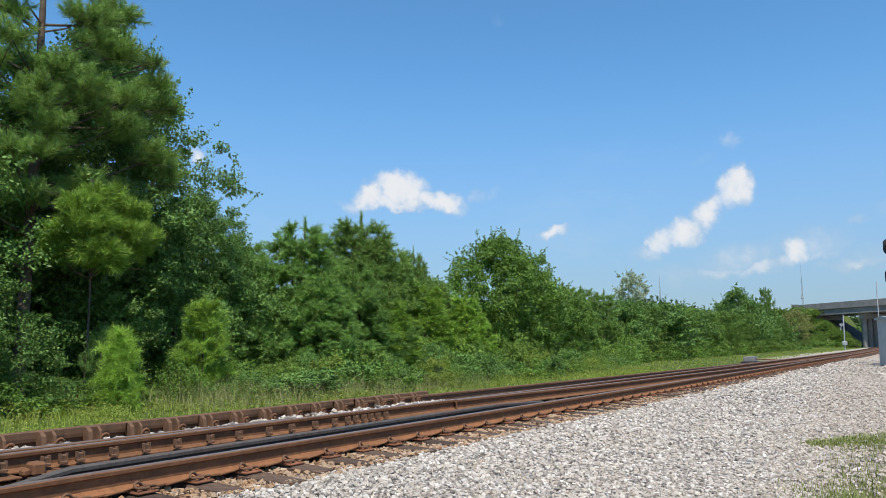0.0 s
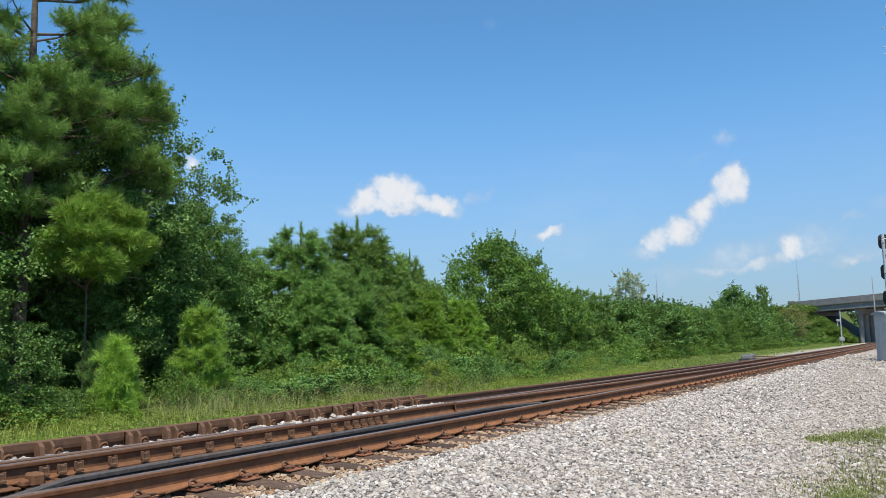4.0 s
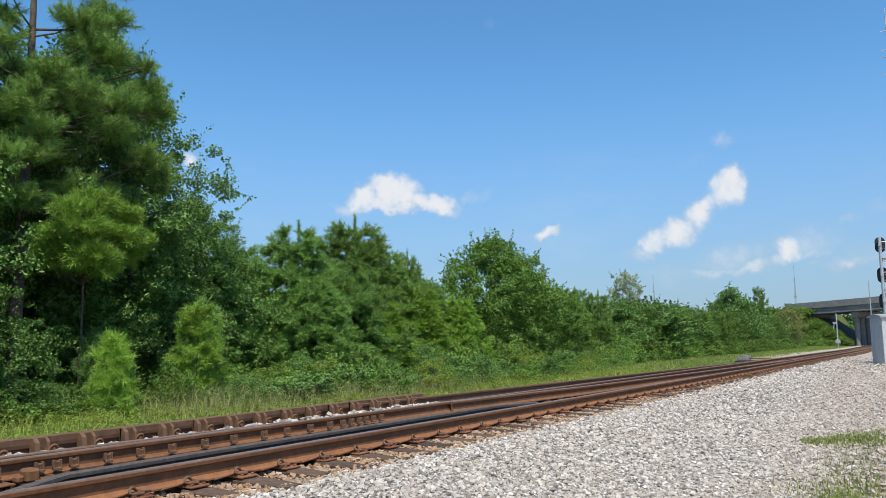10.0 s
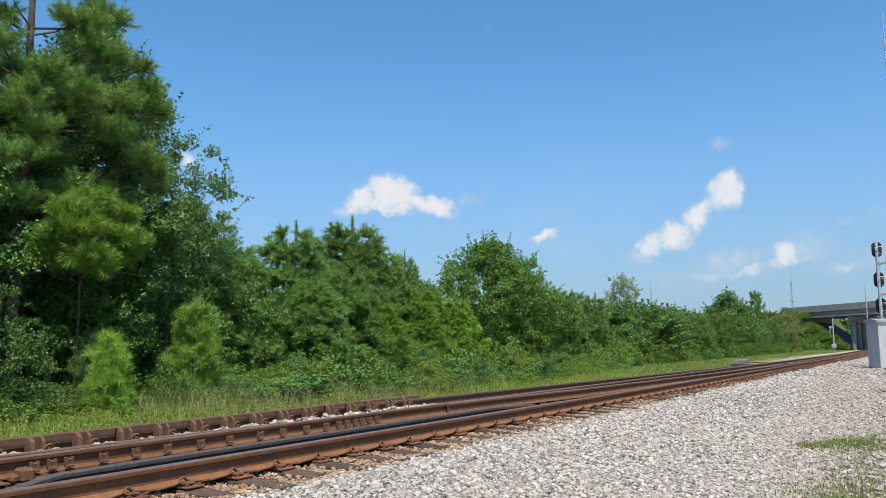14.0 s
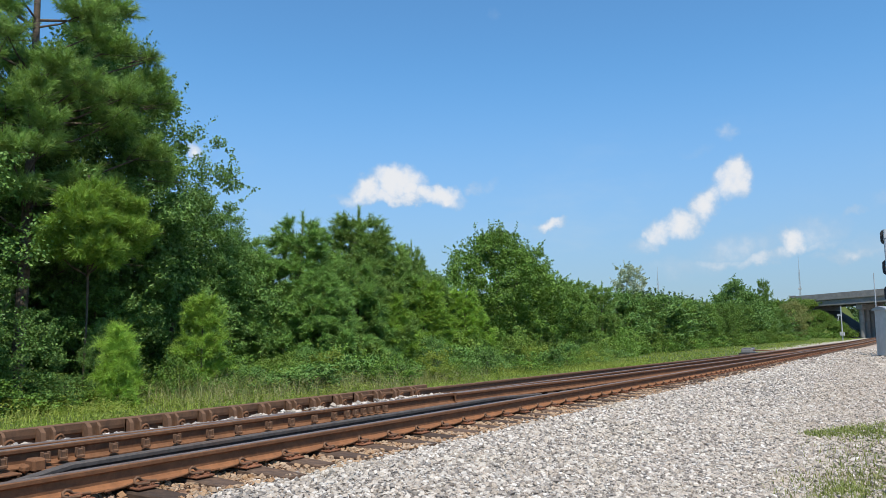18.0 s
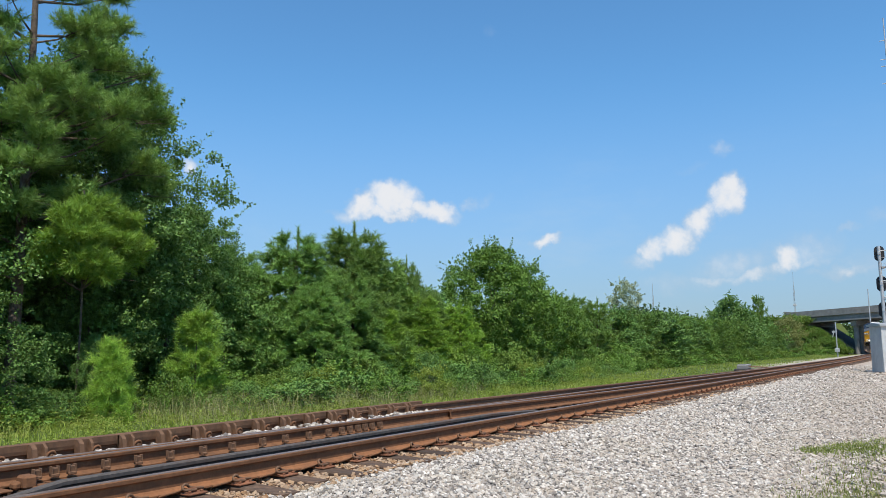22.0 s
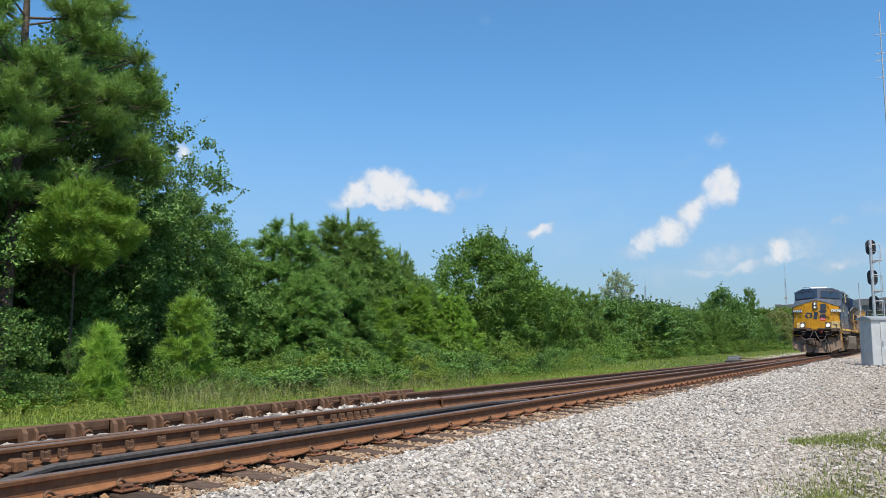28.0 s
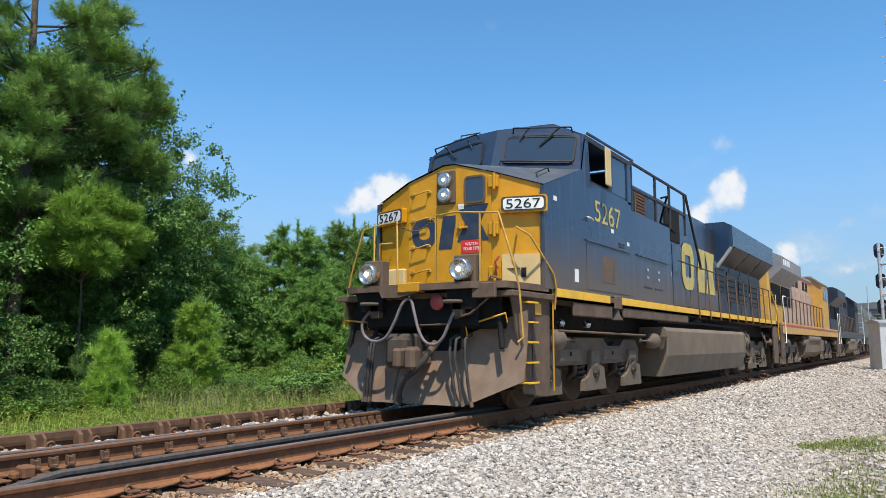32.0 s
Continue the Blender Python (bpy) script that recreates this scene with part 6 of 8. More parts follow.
def glow_material(name, colour, strength):
    m = bpy.data.materials.new(name)
    m.use_nodes = True
    n = Nodes(m.node_tree)
    p = n.add("ShaderNodeBsdfPrincipled", {"Base Color": rgb(0.42, 0.40, 0.36), "Metallic": 0.85, "Roughness": 0.22, "Emission Color": rgb(*colour), "Emission Strength": strength})
    n.add("ShaderNodeOutputMaterial", {0: p.outputs[0]})
    return m


M_LAMP = glow_material("lit headlamp", (1.0, 0.88, 0.66), 0.22)
M_BULB = glow_material("lit bulb", (1.0, 0.93, 0.80), 4.0)
SIDE = Matrix(((1, 0, 0, 0), (0, 0, -1, 0), (0, 1, 0, 0), (0, 0, 0, 1)))    # writing on the side that faces -y
FRONT = Matrix(((0, 0, -1, 0), (-1, 0, 0, 0), (0, 1, 0, 0), (0, 0, 0, 1)))  # writing on the end that faces -x


def lettering(text, width, height, mat, name="lettering", depth=0.004):
    """Writing in the built-in font, scaled to a width and height, its middle at the origin."""
    cu = bpy.data.curves.new("text", "FONT")
    cu.body, cu.align_x, cu.align_y, cu.extrude, cu.resolution_u = text, "CENTER", "CENTER", 0.01, 4
    tmp = new("text", cu)
    me = bpy.data.meshes.new_from_object(tmp.evaluated_get(bpy.context.evaluated_depsgraph_get()))
    bpy.data.objects.remove(tmp)
    bpy.data.curves.remove(cu)
    co = np.empty(len(me.vertices) * 3)
    me.vertices.foreach_get("co", co)
    co = co.reshape(-1, 3)
    lo, hi = co.min(0), co.max(0)
    co = (co - (lo + hi) / 2) / np.maximum(1e-6, hi - lo) * np.array([width, height, depth])
    me.vertices.foreach_set("co", co.ravel())
    me.name = name
    me.materials.clear()
    me.materials.append(mat)
    me.update()
    return me


def at(m, x, y, z, extra=None):
    return Matrix.Translation((x, y, z)) @ (extra if extra is not None else Matrix()) @ m


def frame_ring(w, h, r, t, depth, n=5):
    """A rounded rectangular ring in the x-y plane, standing along z."""
    def outline(w, h, r):
        pts = []
        for cx, cy, a0 in ((w / 2 - r, h / 2 - r, 0), (-w / 2 + r, h / 2 - r, 90), (-w / 2 + r, -h / 2 + r, 180), (w / 2 - r, -h / 2 + r, 270)):
            pts += [(cx + r * math.cos(radians(a0 + 90 * k / n)), cy + r * math.sin(radians(a0 + 90 * k / n))) for k in range(n + 1)]
        return pts
    o, i = outline(w, h, r), outline(w - 2 * t, h - 2 * t, max(0.005, r - t))
    m = len(o)
    vs = [(x, y, z) for z in (0, depth) for x, y in o] + [(x, y, z) for z in (0, depth) for x, y in i]
    fs = []
    for j in range(m):
        k = (j + 1) % m
        fs += [(j, k, m + k, m + j), (2 * m + j, 3 * m + j, 3 * m + k, 2 * m + k), (m + j, m + k, 3 * m + k, 3 * m + j), (j, 2 * m + j, 2 * m + k, k)]
    return Geo().add(vs, fs), i


def rounded_plate(w, h, r, depth, n=5):
    g = Geo()
    pts = []
    for cx, cy, a0 in ((w / 2 - r, h / 2 - r, 0), (-w / 2 + r, h / 2 - r, 90), (-w / 2 + r, -h / 2 + r, 180), (w / 2 - r, -h / 2 + r, 270)):
        pts += [(cx + r * math.cos(radians(a0 + 90 * k / n)), cy + r * math.sin(radians(a0 + 90 * k / n))) for k in range(n + 1)]
    return g.prism(pts, 2, 0, depth)


def bar(parent, pts, r=0.015, mat=None, name="handrail", label=""):
    return part(name, Geo().tube(pts, r, 7), mat or M_RAILYELLOW, parent, label)


def truck_parts(parent, xs, mat_frame=M_GRIME, keyed=None):
    """A three-axle bogie: frames on both sides, journal boxes, springs, brake cylinders, wheelsets."""
    a, b = xs[0], xs[-1]
    for s in (-1, 1):
        y0, y1 = (1.02, 1.18) if s > 0 else (-1.18, -1.02)
        prof = [(a - 0.55, 0.78), (a - 0.40, 0.98), (a + 0.55, 0.98), (a + 0.85, 1.06), (xs[1] + 0.55, 1.06), (xs[1] + 0.75, 0.92), (b - 0.5, 0.92), (b - 0.3, 1.04), (b + 0.35, 1.04), (b + 0.55, 0.86), (b + 0.5, 0.62), (a - 0.5, 0.62)]
        f = part("bogie_frame", Geo().prism([(x, z) for x, z in prof], 1, y0, y1), mat_frame, parent, "cast steel side frame caked in dust")
        for x in ((a + xs[1]) / 2, (xs[1] + b) / 2):
            yy = s * 1.20
            part("frame_plate", Geo().box(x - 0.42, x + 0.42, min(yy, yy - s * 0.06), max(yy, yy - s * 0.06), 0.66, 0.90, 0.03), M_PEDESTAL, f)
            part("lifting_eye", Geo().cyl((x, yy - s * 0.02, 0.80), (x, yy + s * 0.012, 0.80), 0.035, 10), M_DARK, f)
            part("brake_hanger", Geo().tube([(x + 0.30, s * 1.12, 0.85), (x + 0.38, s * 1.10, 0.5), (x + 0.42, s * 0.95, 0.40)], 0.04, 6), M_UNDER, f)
        for x in xs:
            jy = s * 1.18
            pz = [(x - 0.52, 0.20), (x - 0.50, 0.36), (x - 0.26, 0.44), (x - 0.19, 0.56), (x - 0.17, 0.84), (x + 0.17, 0.84), (x + 0.20, 0.62), (x + 0.40, 0.56), (x + 0.47, 0.20)]
            box = part("journal_box", Geo().prism(pz, 1, min(jy, jy + s * 0.07), max(jy, jy + s * 0.07)), M_PEDESTAL, f, "dusty pedestal with its axle box")
            part("axle_cap", Geo().lathe([(0.0, 0.05), (0.07, 0.05), (0.085, 0.03), (0.12, 0.03), (0.14, 0.0), (0.14, -0.03)] if s > 0 else [(0.0, -0.05), (0.07, -0.05), (0.085, -0.03), (0.12, -0.03), (0.14, 0.0), (0.14, 0.03)], (x, jy + s * 0.07, 0.52), 1, 14), M_UNDER, box)
            for k in range(5):
                q = 1.047 * k + 0.3
                part("bolt", Geo().cyl((x + 0.10 * math.cos(q), jy + s * 0.095, 0.52 + 0.10 * math.sin(q)), (x + 0.10 * math.cos(q), jy + s * 0.115, 0.52 + 0.10 * math.sin(q)), 0.016, 6), M_TANK, box)
            for q in (-0.36, 0.34):
                coil = [(x + q + 0.085 * math.cos(k), s * 1.10 + 0.085 * math.sin(k), 0.36 + 0.30 * k / 22) for k in np.linspace(0, 22, 30)]
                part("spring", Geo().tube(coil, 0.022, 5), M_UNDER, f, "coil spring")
        for x, q in ((a + 0.02, 1), (b + 0.92, -1)):
            prof = [(0.0, -0.20), (0.13, -0.20), (0.155, -0.14), (0.155, 0.12), (0.10, 0.20), (0.05, 0.23), (0.035, 0.30), (0.02, 0.31), (0.02, 0.70), (0.045, 0.71), (0.045, 0.78), (0.0, 0.78)]
            part("brake_cylinder", Geo().lathe([(r, z * q) for r, z in prof], (x, s * 1.33, 1.02), 0, 16), M_PEDESTAL, f, "dusty brake cylinder with its push rod")
        part("sand_pipe", Geo().tube([(a - 0.9, s * 1.2, 1.2), (a - 0.8, s * 1.1, 0.6), (a - 0.62, s * 0.85, 0.12)], 0.03, 6), M_GRIME, f)
    for x in xs:
        w = part("wheelset", Geo().cyl((0, -0.78, 0), (0, 0.78, 0), 0.10, 12), M_DARK, parent, m=pose(x, 0, 0.53))
        for s in (-1, 1):
            part("wheel", Geo().lathe([(0.10, s * 0.66), (0.12, s * 0.80), (0.40, s * 0.76), (0.47, s * 0.84), (0.53, s * 0.83), (0.535, s * 0.72), (0.565, s * 0.71), (0.565, s * 0.68), (0.45, s * 0.67), (0.10, s * 0.66)], (0, 0, 0), 1, 28), M_GRIME, w, "steel wheel")
        if keyed is not None:
            keyed.append((w, x))


def coupler(parent, x, s, mat=M_GRIME):
    """Knuckle coupler; s: -1 looks forward."""
    g = Geo().box(min(x, x - s * 0.5), max(x, x - s * 0.5), -0.10, 0.10, 0.66, 0.86, 0.03)
    k = part("coupler", g, mat, parent, "cast steel knuckle coupler")
    part("knuckle", Geo().box(min(x, x + s * 0.28), max(x, x + s * 0.28), -0.16, 0.02, 0.60, 0.92, 0.05).box(min(x + s * 0.1, x + s * 0.3), max(x + s * 0.1, x + s * 0.3), 0.06, 0.2, 0.62, 0.90, 0.04).box(min(x, x + s * 0.16), max(x, x + s * 0.16), 0.0, 0.2, 0.62, 0.90, 0.03), mat, k)


def lead():
    t = thing("lead_locomotive", "dusty dark blue diesel locomotive with a yellow nose and lit headlamps", "locomotive", pose(9.7, MID, RAIL))
    # ---- underframe
    part("underframe", Geo().box(-0.95, 19.2, -0.95, 0.95, 1.18, 1.60, 0.03), M_DARK, t)
    part("deck", Geo().box(-0.98, 19.4, -1.5, 1.5, 1.58, 1.66, 0.01), M_GRIME, t, "dusty walkway deck")
    for s in (-1, 1):
        y = s * 1.5
        x = 0.35
        for w in (1.00, 1.20, 0.56, 2.6, 2.6, 1.05, 1.05, 1.05, 1.05, 1.05, 1.05, 1.05, 1.05, 1.05, 1.05):
            if w != 0.56:
                part("stripe", Geo().box(x + 0.006, x + w - 0.006, min(y, y + s * 0.012), max(y, y + s * 0.012), 1.635, 1.760, 0.004), M_STRIPE, t, "yellow reflective sill stripe")
            x += w
        part("sill", Geo().box(0.3, 19.3, min(y - s * 0.10, y), max(y - s * 0.10, y), 1.58, 1.765, 0.01), M_GRIME, t)
        for a, b, z in ((1.02, 2.70, 1.38), (3.24, 7.52, 1.42)):
            part("skirt_panel", Geo().box(a, b, min(y - s * 0.05, y - s * 0.01), max(y - s * 0.05, y - s * 0.01), z, 1.64, 0.02), M_GRIME, t, "dusty grey-brown skirt panel")
        part("bell_bracket", Geo().box(2.76, 3.14, min(y - s * 0.08, y + s * 0.01), max(y - s * 0.08, y + s * 0.01), 1.56, 1.775, 0.01), M_GRIME, t)
    part("bell", Geo().lathe([(0.0, 1.42), (0.06, 1.41), (0.09, 1.34), (0.11, 1.22), (0.16, 1.14), (0.165, 1.12), (0.14, 1.12)], (2.98, -1.40, 0.24), 2, 18, ), M_UNDER, t, "dusty cast bell")
    # ---- fuel tank
    prof = [(-1.49, 0.72), (-1.50, 1.22), (-1.44, 1.30), (1.44, 1.30), (1.50, 1.22), (1.49, 0.72), (1.36, 0.30), (-1.36, 0.30)]
    tank = part("fuel_tank", Geo().prism(prof, 0, 5.76, 13.5), M_TANK, t, "dusty tan fuel tank with chamfered sides")
    for x in (5.74, 13.47):
        part("tank_rim", Geo().prism([(y * 1.012, z * 1.0 + 0.004) for y, z in prof], 0, x - 0.02, x + 0.05), M_TANK, tank)
    part("air_pipe", Geo().tube([(0.6, -1.42, 1.15), (4.6, -1.42, 1.12)], 0.02, 6), M_GRIME, t)
    part("pipe_run", Geo().tube([(5.4, -1.40, 1.40), (9.0, -1.40, 1.44), (13.5, -1.40, 1.42)], 0.03, 6).tube([(8.2, -1.36, 1.44), (8.4, -1.42, 1.52), (8.9, -1.40, 1.46)], 0.05, 6), M_DARK, t)
    part("bell_horn", Geo().lathe([(0.05, 0.95), (0.09, 1.02), (0.10, 1.12), (0.17, 1.20), (0.18, 1.22), (0.0, 1.22)], (5.55, -1.42, -0.10), 2, 14), M_TANK, t, "dusty bell")
    for x in (0.95, 2.0):
        part("step_lamp", Geo().lathe([(0.0, 0.0), (0.05, 0.0), (0.07, 0.06), (0.045, 0.10), (0.0, 0.12)], (x, -1.30, 1.22), 2, 10), M_CHROME, t)
    wheels = []
    truck_parts(t, (0.62, 2.47, 4.37), keyed=wheels)
    truck_parts(t, (14.1, 15.95, 17.75), keyed=wheels)
    for x in (13.75, 14.3, 16.9, 18.6):
        part("rear_pipework", Geo().tube([(x, -1.35, 1.35), (x + 0.1, -1.45, 1.0), (x + 0.35, -1.42, 0.85), (x + 0.45, -1.35, 1.25)], 0.035, 6), M_GRIME, t)
    # ---- nose: faceted yellow front, blue-grey sloping top
    hw = 1.46
    low, zc, zs = 1.76, 3.66, 3.24
    nose = Geo()
    P = [(0.06, -hw, low), (-0.16, -0.74, low), (-0.16, 0.74, low), (0.06, hw, low),
         (0.06, -hw, zs), (-0.16, -0.74, 3.47), (-0.16, -0.10, zc), (-0.16, 0.10, zc), (-0.16, 0.74, 3.47), (0.06, hw, zs)]
    nose.add(P, [(0, 1, 5, 4), (1, 2, 8, 7, 6, 5), (2, 3, 9, 8)])
    part("nose", nose, M_YELLOW, t, "warm yellow faceted nose")
    top = Geo().add([(0.03, -hw - 0.03, zs), (-0.19, -0.75, 3.48), (-0.19, -0.10, zc + 0.015), (-0.19, 0.10, zc + 0.015), (-0.19, 0.75, 3.48), (0.03, hw + 0.03, zs),
                     (1.38, -1.5, 3.72), (1.15, -0.7, 3.80), (1.05, 0, 3.88), (1.15, 0.7, 3.80), (1.38, 1.5, 3.72)],
                    [(0, 1, 7, 6), (1, 2, 3, 8, 7), (3, 4, 9, 8), (4, 5, 10, 9)])
    part("nose_top", top, M_NOSETOP, t, "dusty grey sloping top of the nose")
    # ---- cab shell
    for s in (-1, 1):
        y = s * 1.5
        side = Geo()
        wall = [(0.0, low - 0.02), (6.25, low - 0.02), (6.25, 3.40), (3.80, 3.42), (3.80, 3.55), (1.80, 3.58), (1.72, 4.28), (3.70, 4.30), (3.80, 4.34), (1.56, 4.34), (1.38, 3.72), (0.0, 3.22)]
        side.prism([(a, b) for a, b in wall], 1, min(y, y - s * 0.06), max(y, y - s * 0.06))
        part("cab_side", side, M_BLUE, t, "dusty dark blue cab side wall")
        part("cab_post", Geo().box(2.78, 2.86, min(y, y - s * 0.05), max(y, y - s * 0.05), 3.56, 4.30, 0.01), M_BLUE, t)
        part("cab_post", Geo().box(3.62, 3.82, min(y, y - s * 0.055), max(y, y - s * 0.055), 3.50, 4.34, 0.01), M_BLUE, t)
        part("side_window", Geo().box(2.84, 3.64, min(y - s * 0.035, y - s * 0.025), max(y - s * 0.035, y - s * 0.025), 3.60, 4.28), M_GLASS, t, "dark cab side window")
        part("window_frame", Geo().box(1.9, 2.8, min(y - s * 0.05, y - s * 0.01), max(y - s * 0.05, y - s * 0.01), 3.56, 3.62, 0.01).box(2.72, 2.80, min(y - s * 0.05, y - s * 0.01), max(y - s * 0.05, y - s * 0.01), 3.60, 4.28, 0.01), M_BLACK, t)
        part("rain_gutter", Geo().tube([(1.62, y + s * 0.03, 4.36), (3.85, y + s * 0.03, 4.37)], 0.025, 5), M_ROOFBLUE, t)
    part("cab_interior", Geo().box(1.95, 3.55, -0.9, 0.9, 2.9, 4.05, 0.05), M_DARK, t, "dark cab seats and console")
    part("wind_deflector", Geo().box(2.06, 2.30, -1.68, -1.65, 3.58, 4.22, 0.01), M_CREAM, t, "pale folding wind deflector at the open window")
    # roof
    roof_prof = [(-1.53, 4.32), (-0.96, 4.60), (0.96, 4.60), (1.53, 4.32), (1.50, 4.26), (-1.50, 4.26)]
    roof = Geo().add([(1.56, y, z) for y, z in roof_prof] + [(3.85, y, z) for y, z in roof_prof],
                     [(0, 1, 2, 3, 4, 5), (11, 10, 9, 8, 7, 6), (0, 6, 7, 1), (1, 7, 8, 2), (2, 8, 9, 3), (3, 9, 10, 4), (4, 10, 11, 5), (5, 11, 6, 0)])
    part("cab_roof", roof, M_ROOFBLUE, t)
    part("air_conditioner", Geo().box(2.1, 3.3, -0.55, 0.55, 4.58, 4.74, 0.06), M_WHITE, t, "white rooftop air-conditioning box")
    part("roof_grab", Geo().tube([(1.75, 0.55, 4.6), (1.75, 0.55, 4.72), (1.75, 0.95, 4.72), (1.75, 0.95, 4.6)], 0.012, 6), M_BLACK, t)
    # windscreen wall: two facets meeting at the middle
    for s in (-1, 1):
        a, b, c, d = Vector((1.38, s * 1.5, 3.72)), Vector((1.12, 0.0, 3.86)), Vector((1.40, 0.0, 4.60)), Vector((1.56, s * 0.96, 4.60))
        e = Vector((1.57, s * 1.5, 4.33))
        n = (b - a).cross(e - a).normalized()
        back = Vector((0.05, 0, 0))
        wall = part("windscreen_wall", Geo().add([a, b, c, d, e, a + back, b + back, c + back, d + back, e + back],
                    [(0, 1, 2, 3, 4), (9, 8, 7, 6, 5), (0, 5, 6, 1), (1, 6, 7, 2), (2, 7, 8, 3), (3, 8, 9, 4), (4, 9, 5, 0)]), M_ROOFBLUE, t)
        ex = (a - b).normalized()
        up = (e - a).normalized()
        up = (up - ex * up.dot(ex)).normalized()
        nn = ex.cross(up)
        if nn.x > 0:
            nn = -nn
        mid = b + ex * 0.80 + up * 0.36
        R = Matrix((ex, up, nn)).transposed().to_4x4()
        M = Matrix.Translation(mid + nn * 0.012) @ R
        ring, _ = frame_ring(1.22, 0.52, 0.09, 0.035, 0.022)
        w = part("windscreen", rounded_plate(1.18, 0.48, 0.08, 0.012), M_GLASS, t, "dark windscreen pane", m=M)
        part("window_seal", ring, M_BLACK, w, "black rubber seal")
        part("wiper", Geo().tube([(-0.48, 0.36, 0.10), (0.50, 0.36, 0.10)], 0.014, 5).tube([(-0.48, 0.36, 0.10), (-0.50, 0.30, 0.02)], 0.014, 5).tube([(0.50, 0.36, 0.10), (0.52, 0.30, 0.02)], 0.014, 5)
             .tube([(0.30, 0.38, 0.06), (0.0, 0.06, 0.04)], 0.016, 5).tube([(-0.22, 0.38, 0.06), (-0.36, 0.16, 0.04)], 0.012, 5), M_BLACK, w, "black wiper arms")
        part("sill_rail", Geo().tube([(-0.62, -0.32, 0.06), (-0.60, -0.27, 0.10), (0.60, -0.27, 0.10), (0.62, -0.33, 0.06)], 0.012, 5), M_BLACK, w)
        bar(t, [(0.45, s * 1.20, 3.43), (0.42, s * 1.18, 3.52), (0.9, s * 1.15, 3.70), (0.95, s * 1.15, 3.64)], 0.012, M_BLACK, "nose_grab")
    # ---- nose fittings
    door = part("nose_door", Geo().add([(-0.172, -0.73, 1.80), (-0.172, -0.12, 1.80), (-0.172, -0.12, 3.62), (-0.172, -0.73, 3.44), (-0.15, -0.73, 1.80), (-0.15, -0.12, 1.80), (-0.15, -0.12, 3.62), (-0.15, -0.73, 3.44)],
                [(0, 1, 2, 3), (7, 6, 5, 4), (0, 4, 5, 1), (1, 5, 6, 2), (2, 6, 7, 3), (3, 7, 4, 0)]), M_YELLOW, t, "yellow nose door")
    ring, _ = frame_ring(0.36, 0.42, 0.07, 0.03, 0.02)
    win = part("door_window", rounded_plate(0.33, 0.39, 0.06, 0.01), M_GLASS, door, "small dark door window", m=at(FRONT, -0.176, -0.46, 3.24))
    part("window_frame", ring, M_GRIME, win)
    for z in (3.32, 2.62, 1.98):
        part("hinge", Geo().box(-0.22, -0.15, -0.86, -0.70, z - 0.09, z + 0.09, 0.012).cyl((-0.21, -0.80, z - 0.12), (-0.21, -0.80, z + 0.12), 0.025, 8), M_YELLOW, door)
    part("latch", Geo().box(-0.22, -0.17, -0.34, -0.16, 2.66, 2.70, 0.01).cyl((-0.21, -0.22, 2.66), (-0.21, -0.22, 2.74), 0.025, 8), M_YELLOW, door)
    hb = part("headlight_box", Geo().box(-0.20, -0.12, -0.115, 0.215, 3.06, 3.58, 0.02), M_GRIME, t, "rust-brown twin headlamp box")
    for z in (3.43, 3.20):
        lamp = part("headlight", Geo().lathe([(0.115, 0.02), (0.115, -0.06), (0.095, -0.075), (0.0, -0.03)], (-0.19, 0.05, z), 0, 18), M_CHROME, hb, "round chrome headlamp")
        part("lens", Geo().lathe([(0.0, -0.064), (0.03, -0.062), (0.048, -0.050)], (-0.192, 0.05, z), 0, 16), M_LAMP, lamp, "lamp glass")
        part("bulb", Geo().lathe([(0.0, -0.085), (0.020, -0.08), (0.028, -0.060)], (-0.192, 0.05, z), 0, 10), M_BULB, lamp, "small lit bulb")
    # number boards
    for s, yc, wd in ((-1, -1.20, 0.60), (1, 1.12, 0.60)):
        tilt = Matrix.Rotation(math.atan2(0.22, 0.72) * (-s), 4, "Z")
        xo = -0.16 + 0.22 * (abs(yc) - 0.74) / 0.72
        nb = part("number_board", rounded_plate(wd + 0.08, 0.245, 0.03, 0.09), M_YELLOW, t, "raised number board", m=at(FRONT, xo - 0.01, yc, 2.96, tilt))
        part("plate", rounded_plate(wd + 0.05, 0.215, 0.05, 0.006), M_UNDER, nb, m=Matrix.Translation((0, 0, 0.091)))
        part("panel", rounded_plate(wd - 0.01, 0.165, 0.045, 0.006), M_WHITE, nb, "white number panel", m=Matrix.Translation((0, 0, 0.096)))
        part("digits", lettering("5267", wd * 0.84, 0.138, M_INK), None, nb, "black road number 5267", m=Matrix.Translation((0, 0, 0.106)))
    # dark blue emblem of plain shapes across the nose
    ring, _ = frame_ring(0.46, 0.46, 0.20, 0.13, 0.004, 6)
    part("emblem", ring, M_EMBLEM, t, "dark blue ring-shaped emblem mark", m=at(FRONT, -0.163, 0.45, 2.65))
    part("emblem", Geo().prism([(-0.16, -0.25), (0.08, -0.25), (0.16, 0.25), (-0.08, 0.25)], 2, 0, 0.004), M_EMBLEM, t, "dark blue slanted emblem mark", m=at(FRONT, -0.163, 0.03, 2.63))
    part("emblem", Geo().prism([(-0.27, -0.27), (0.27, -0.27), (0.13, 0.0), (0.27, 0.27), (-0.27, 0.27), (-0.13, 0.0)], 2, 0, 0.004), M_EMBLEM, door, "dark blue waisted emblem mark", m=at(FRONT, -0.176, -0.42, 2.74))
    sign = part("step_sign", rounded_plate(0.36, 0.19, 0.01, 0.004), M_RED, door, "red warning sign", m=at(FRONT, -0.178, -0.40, 2.39))
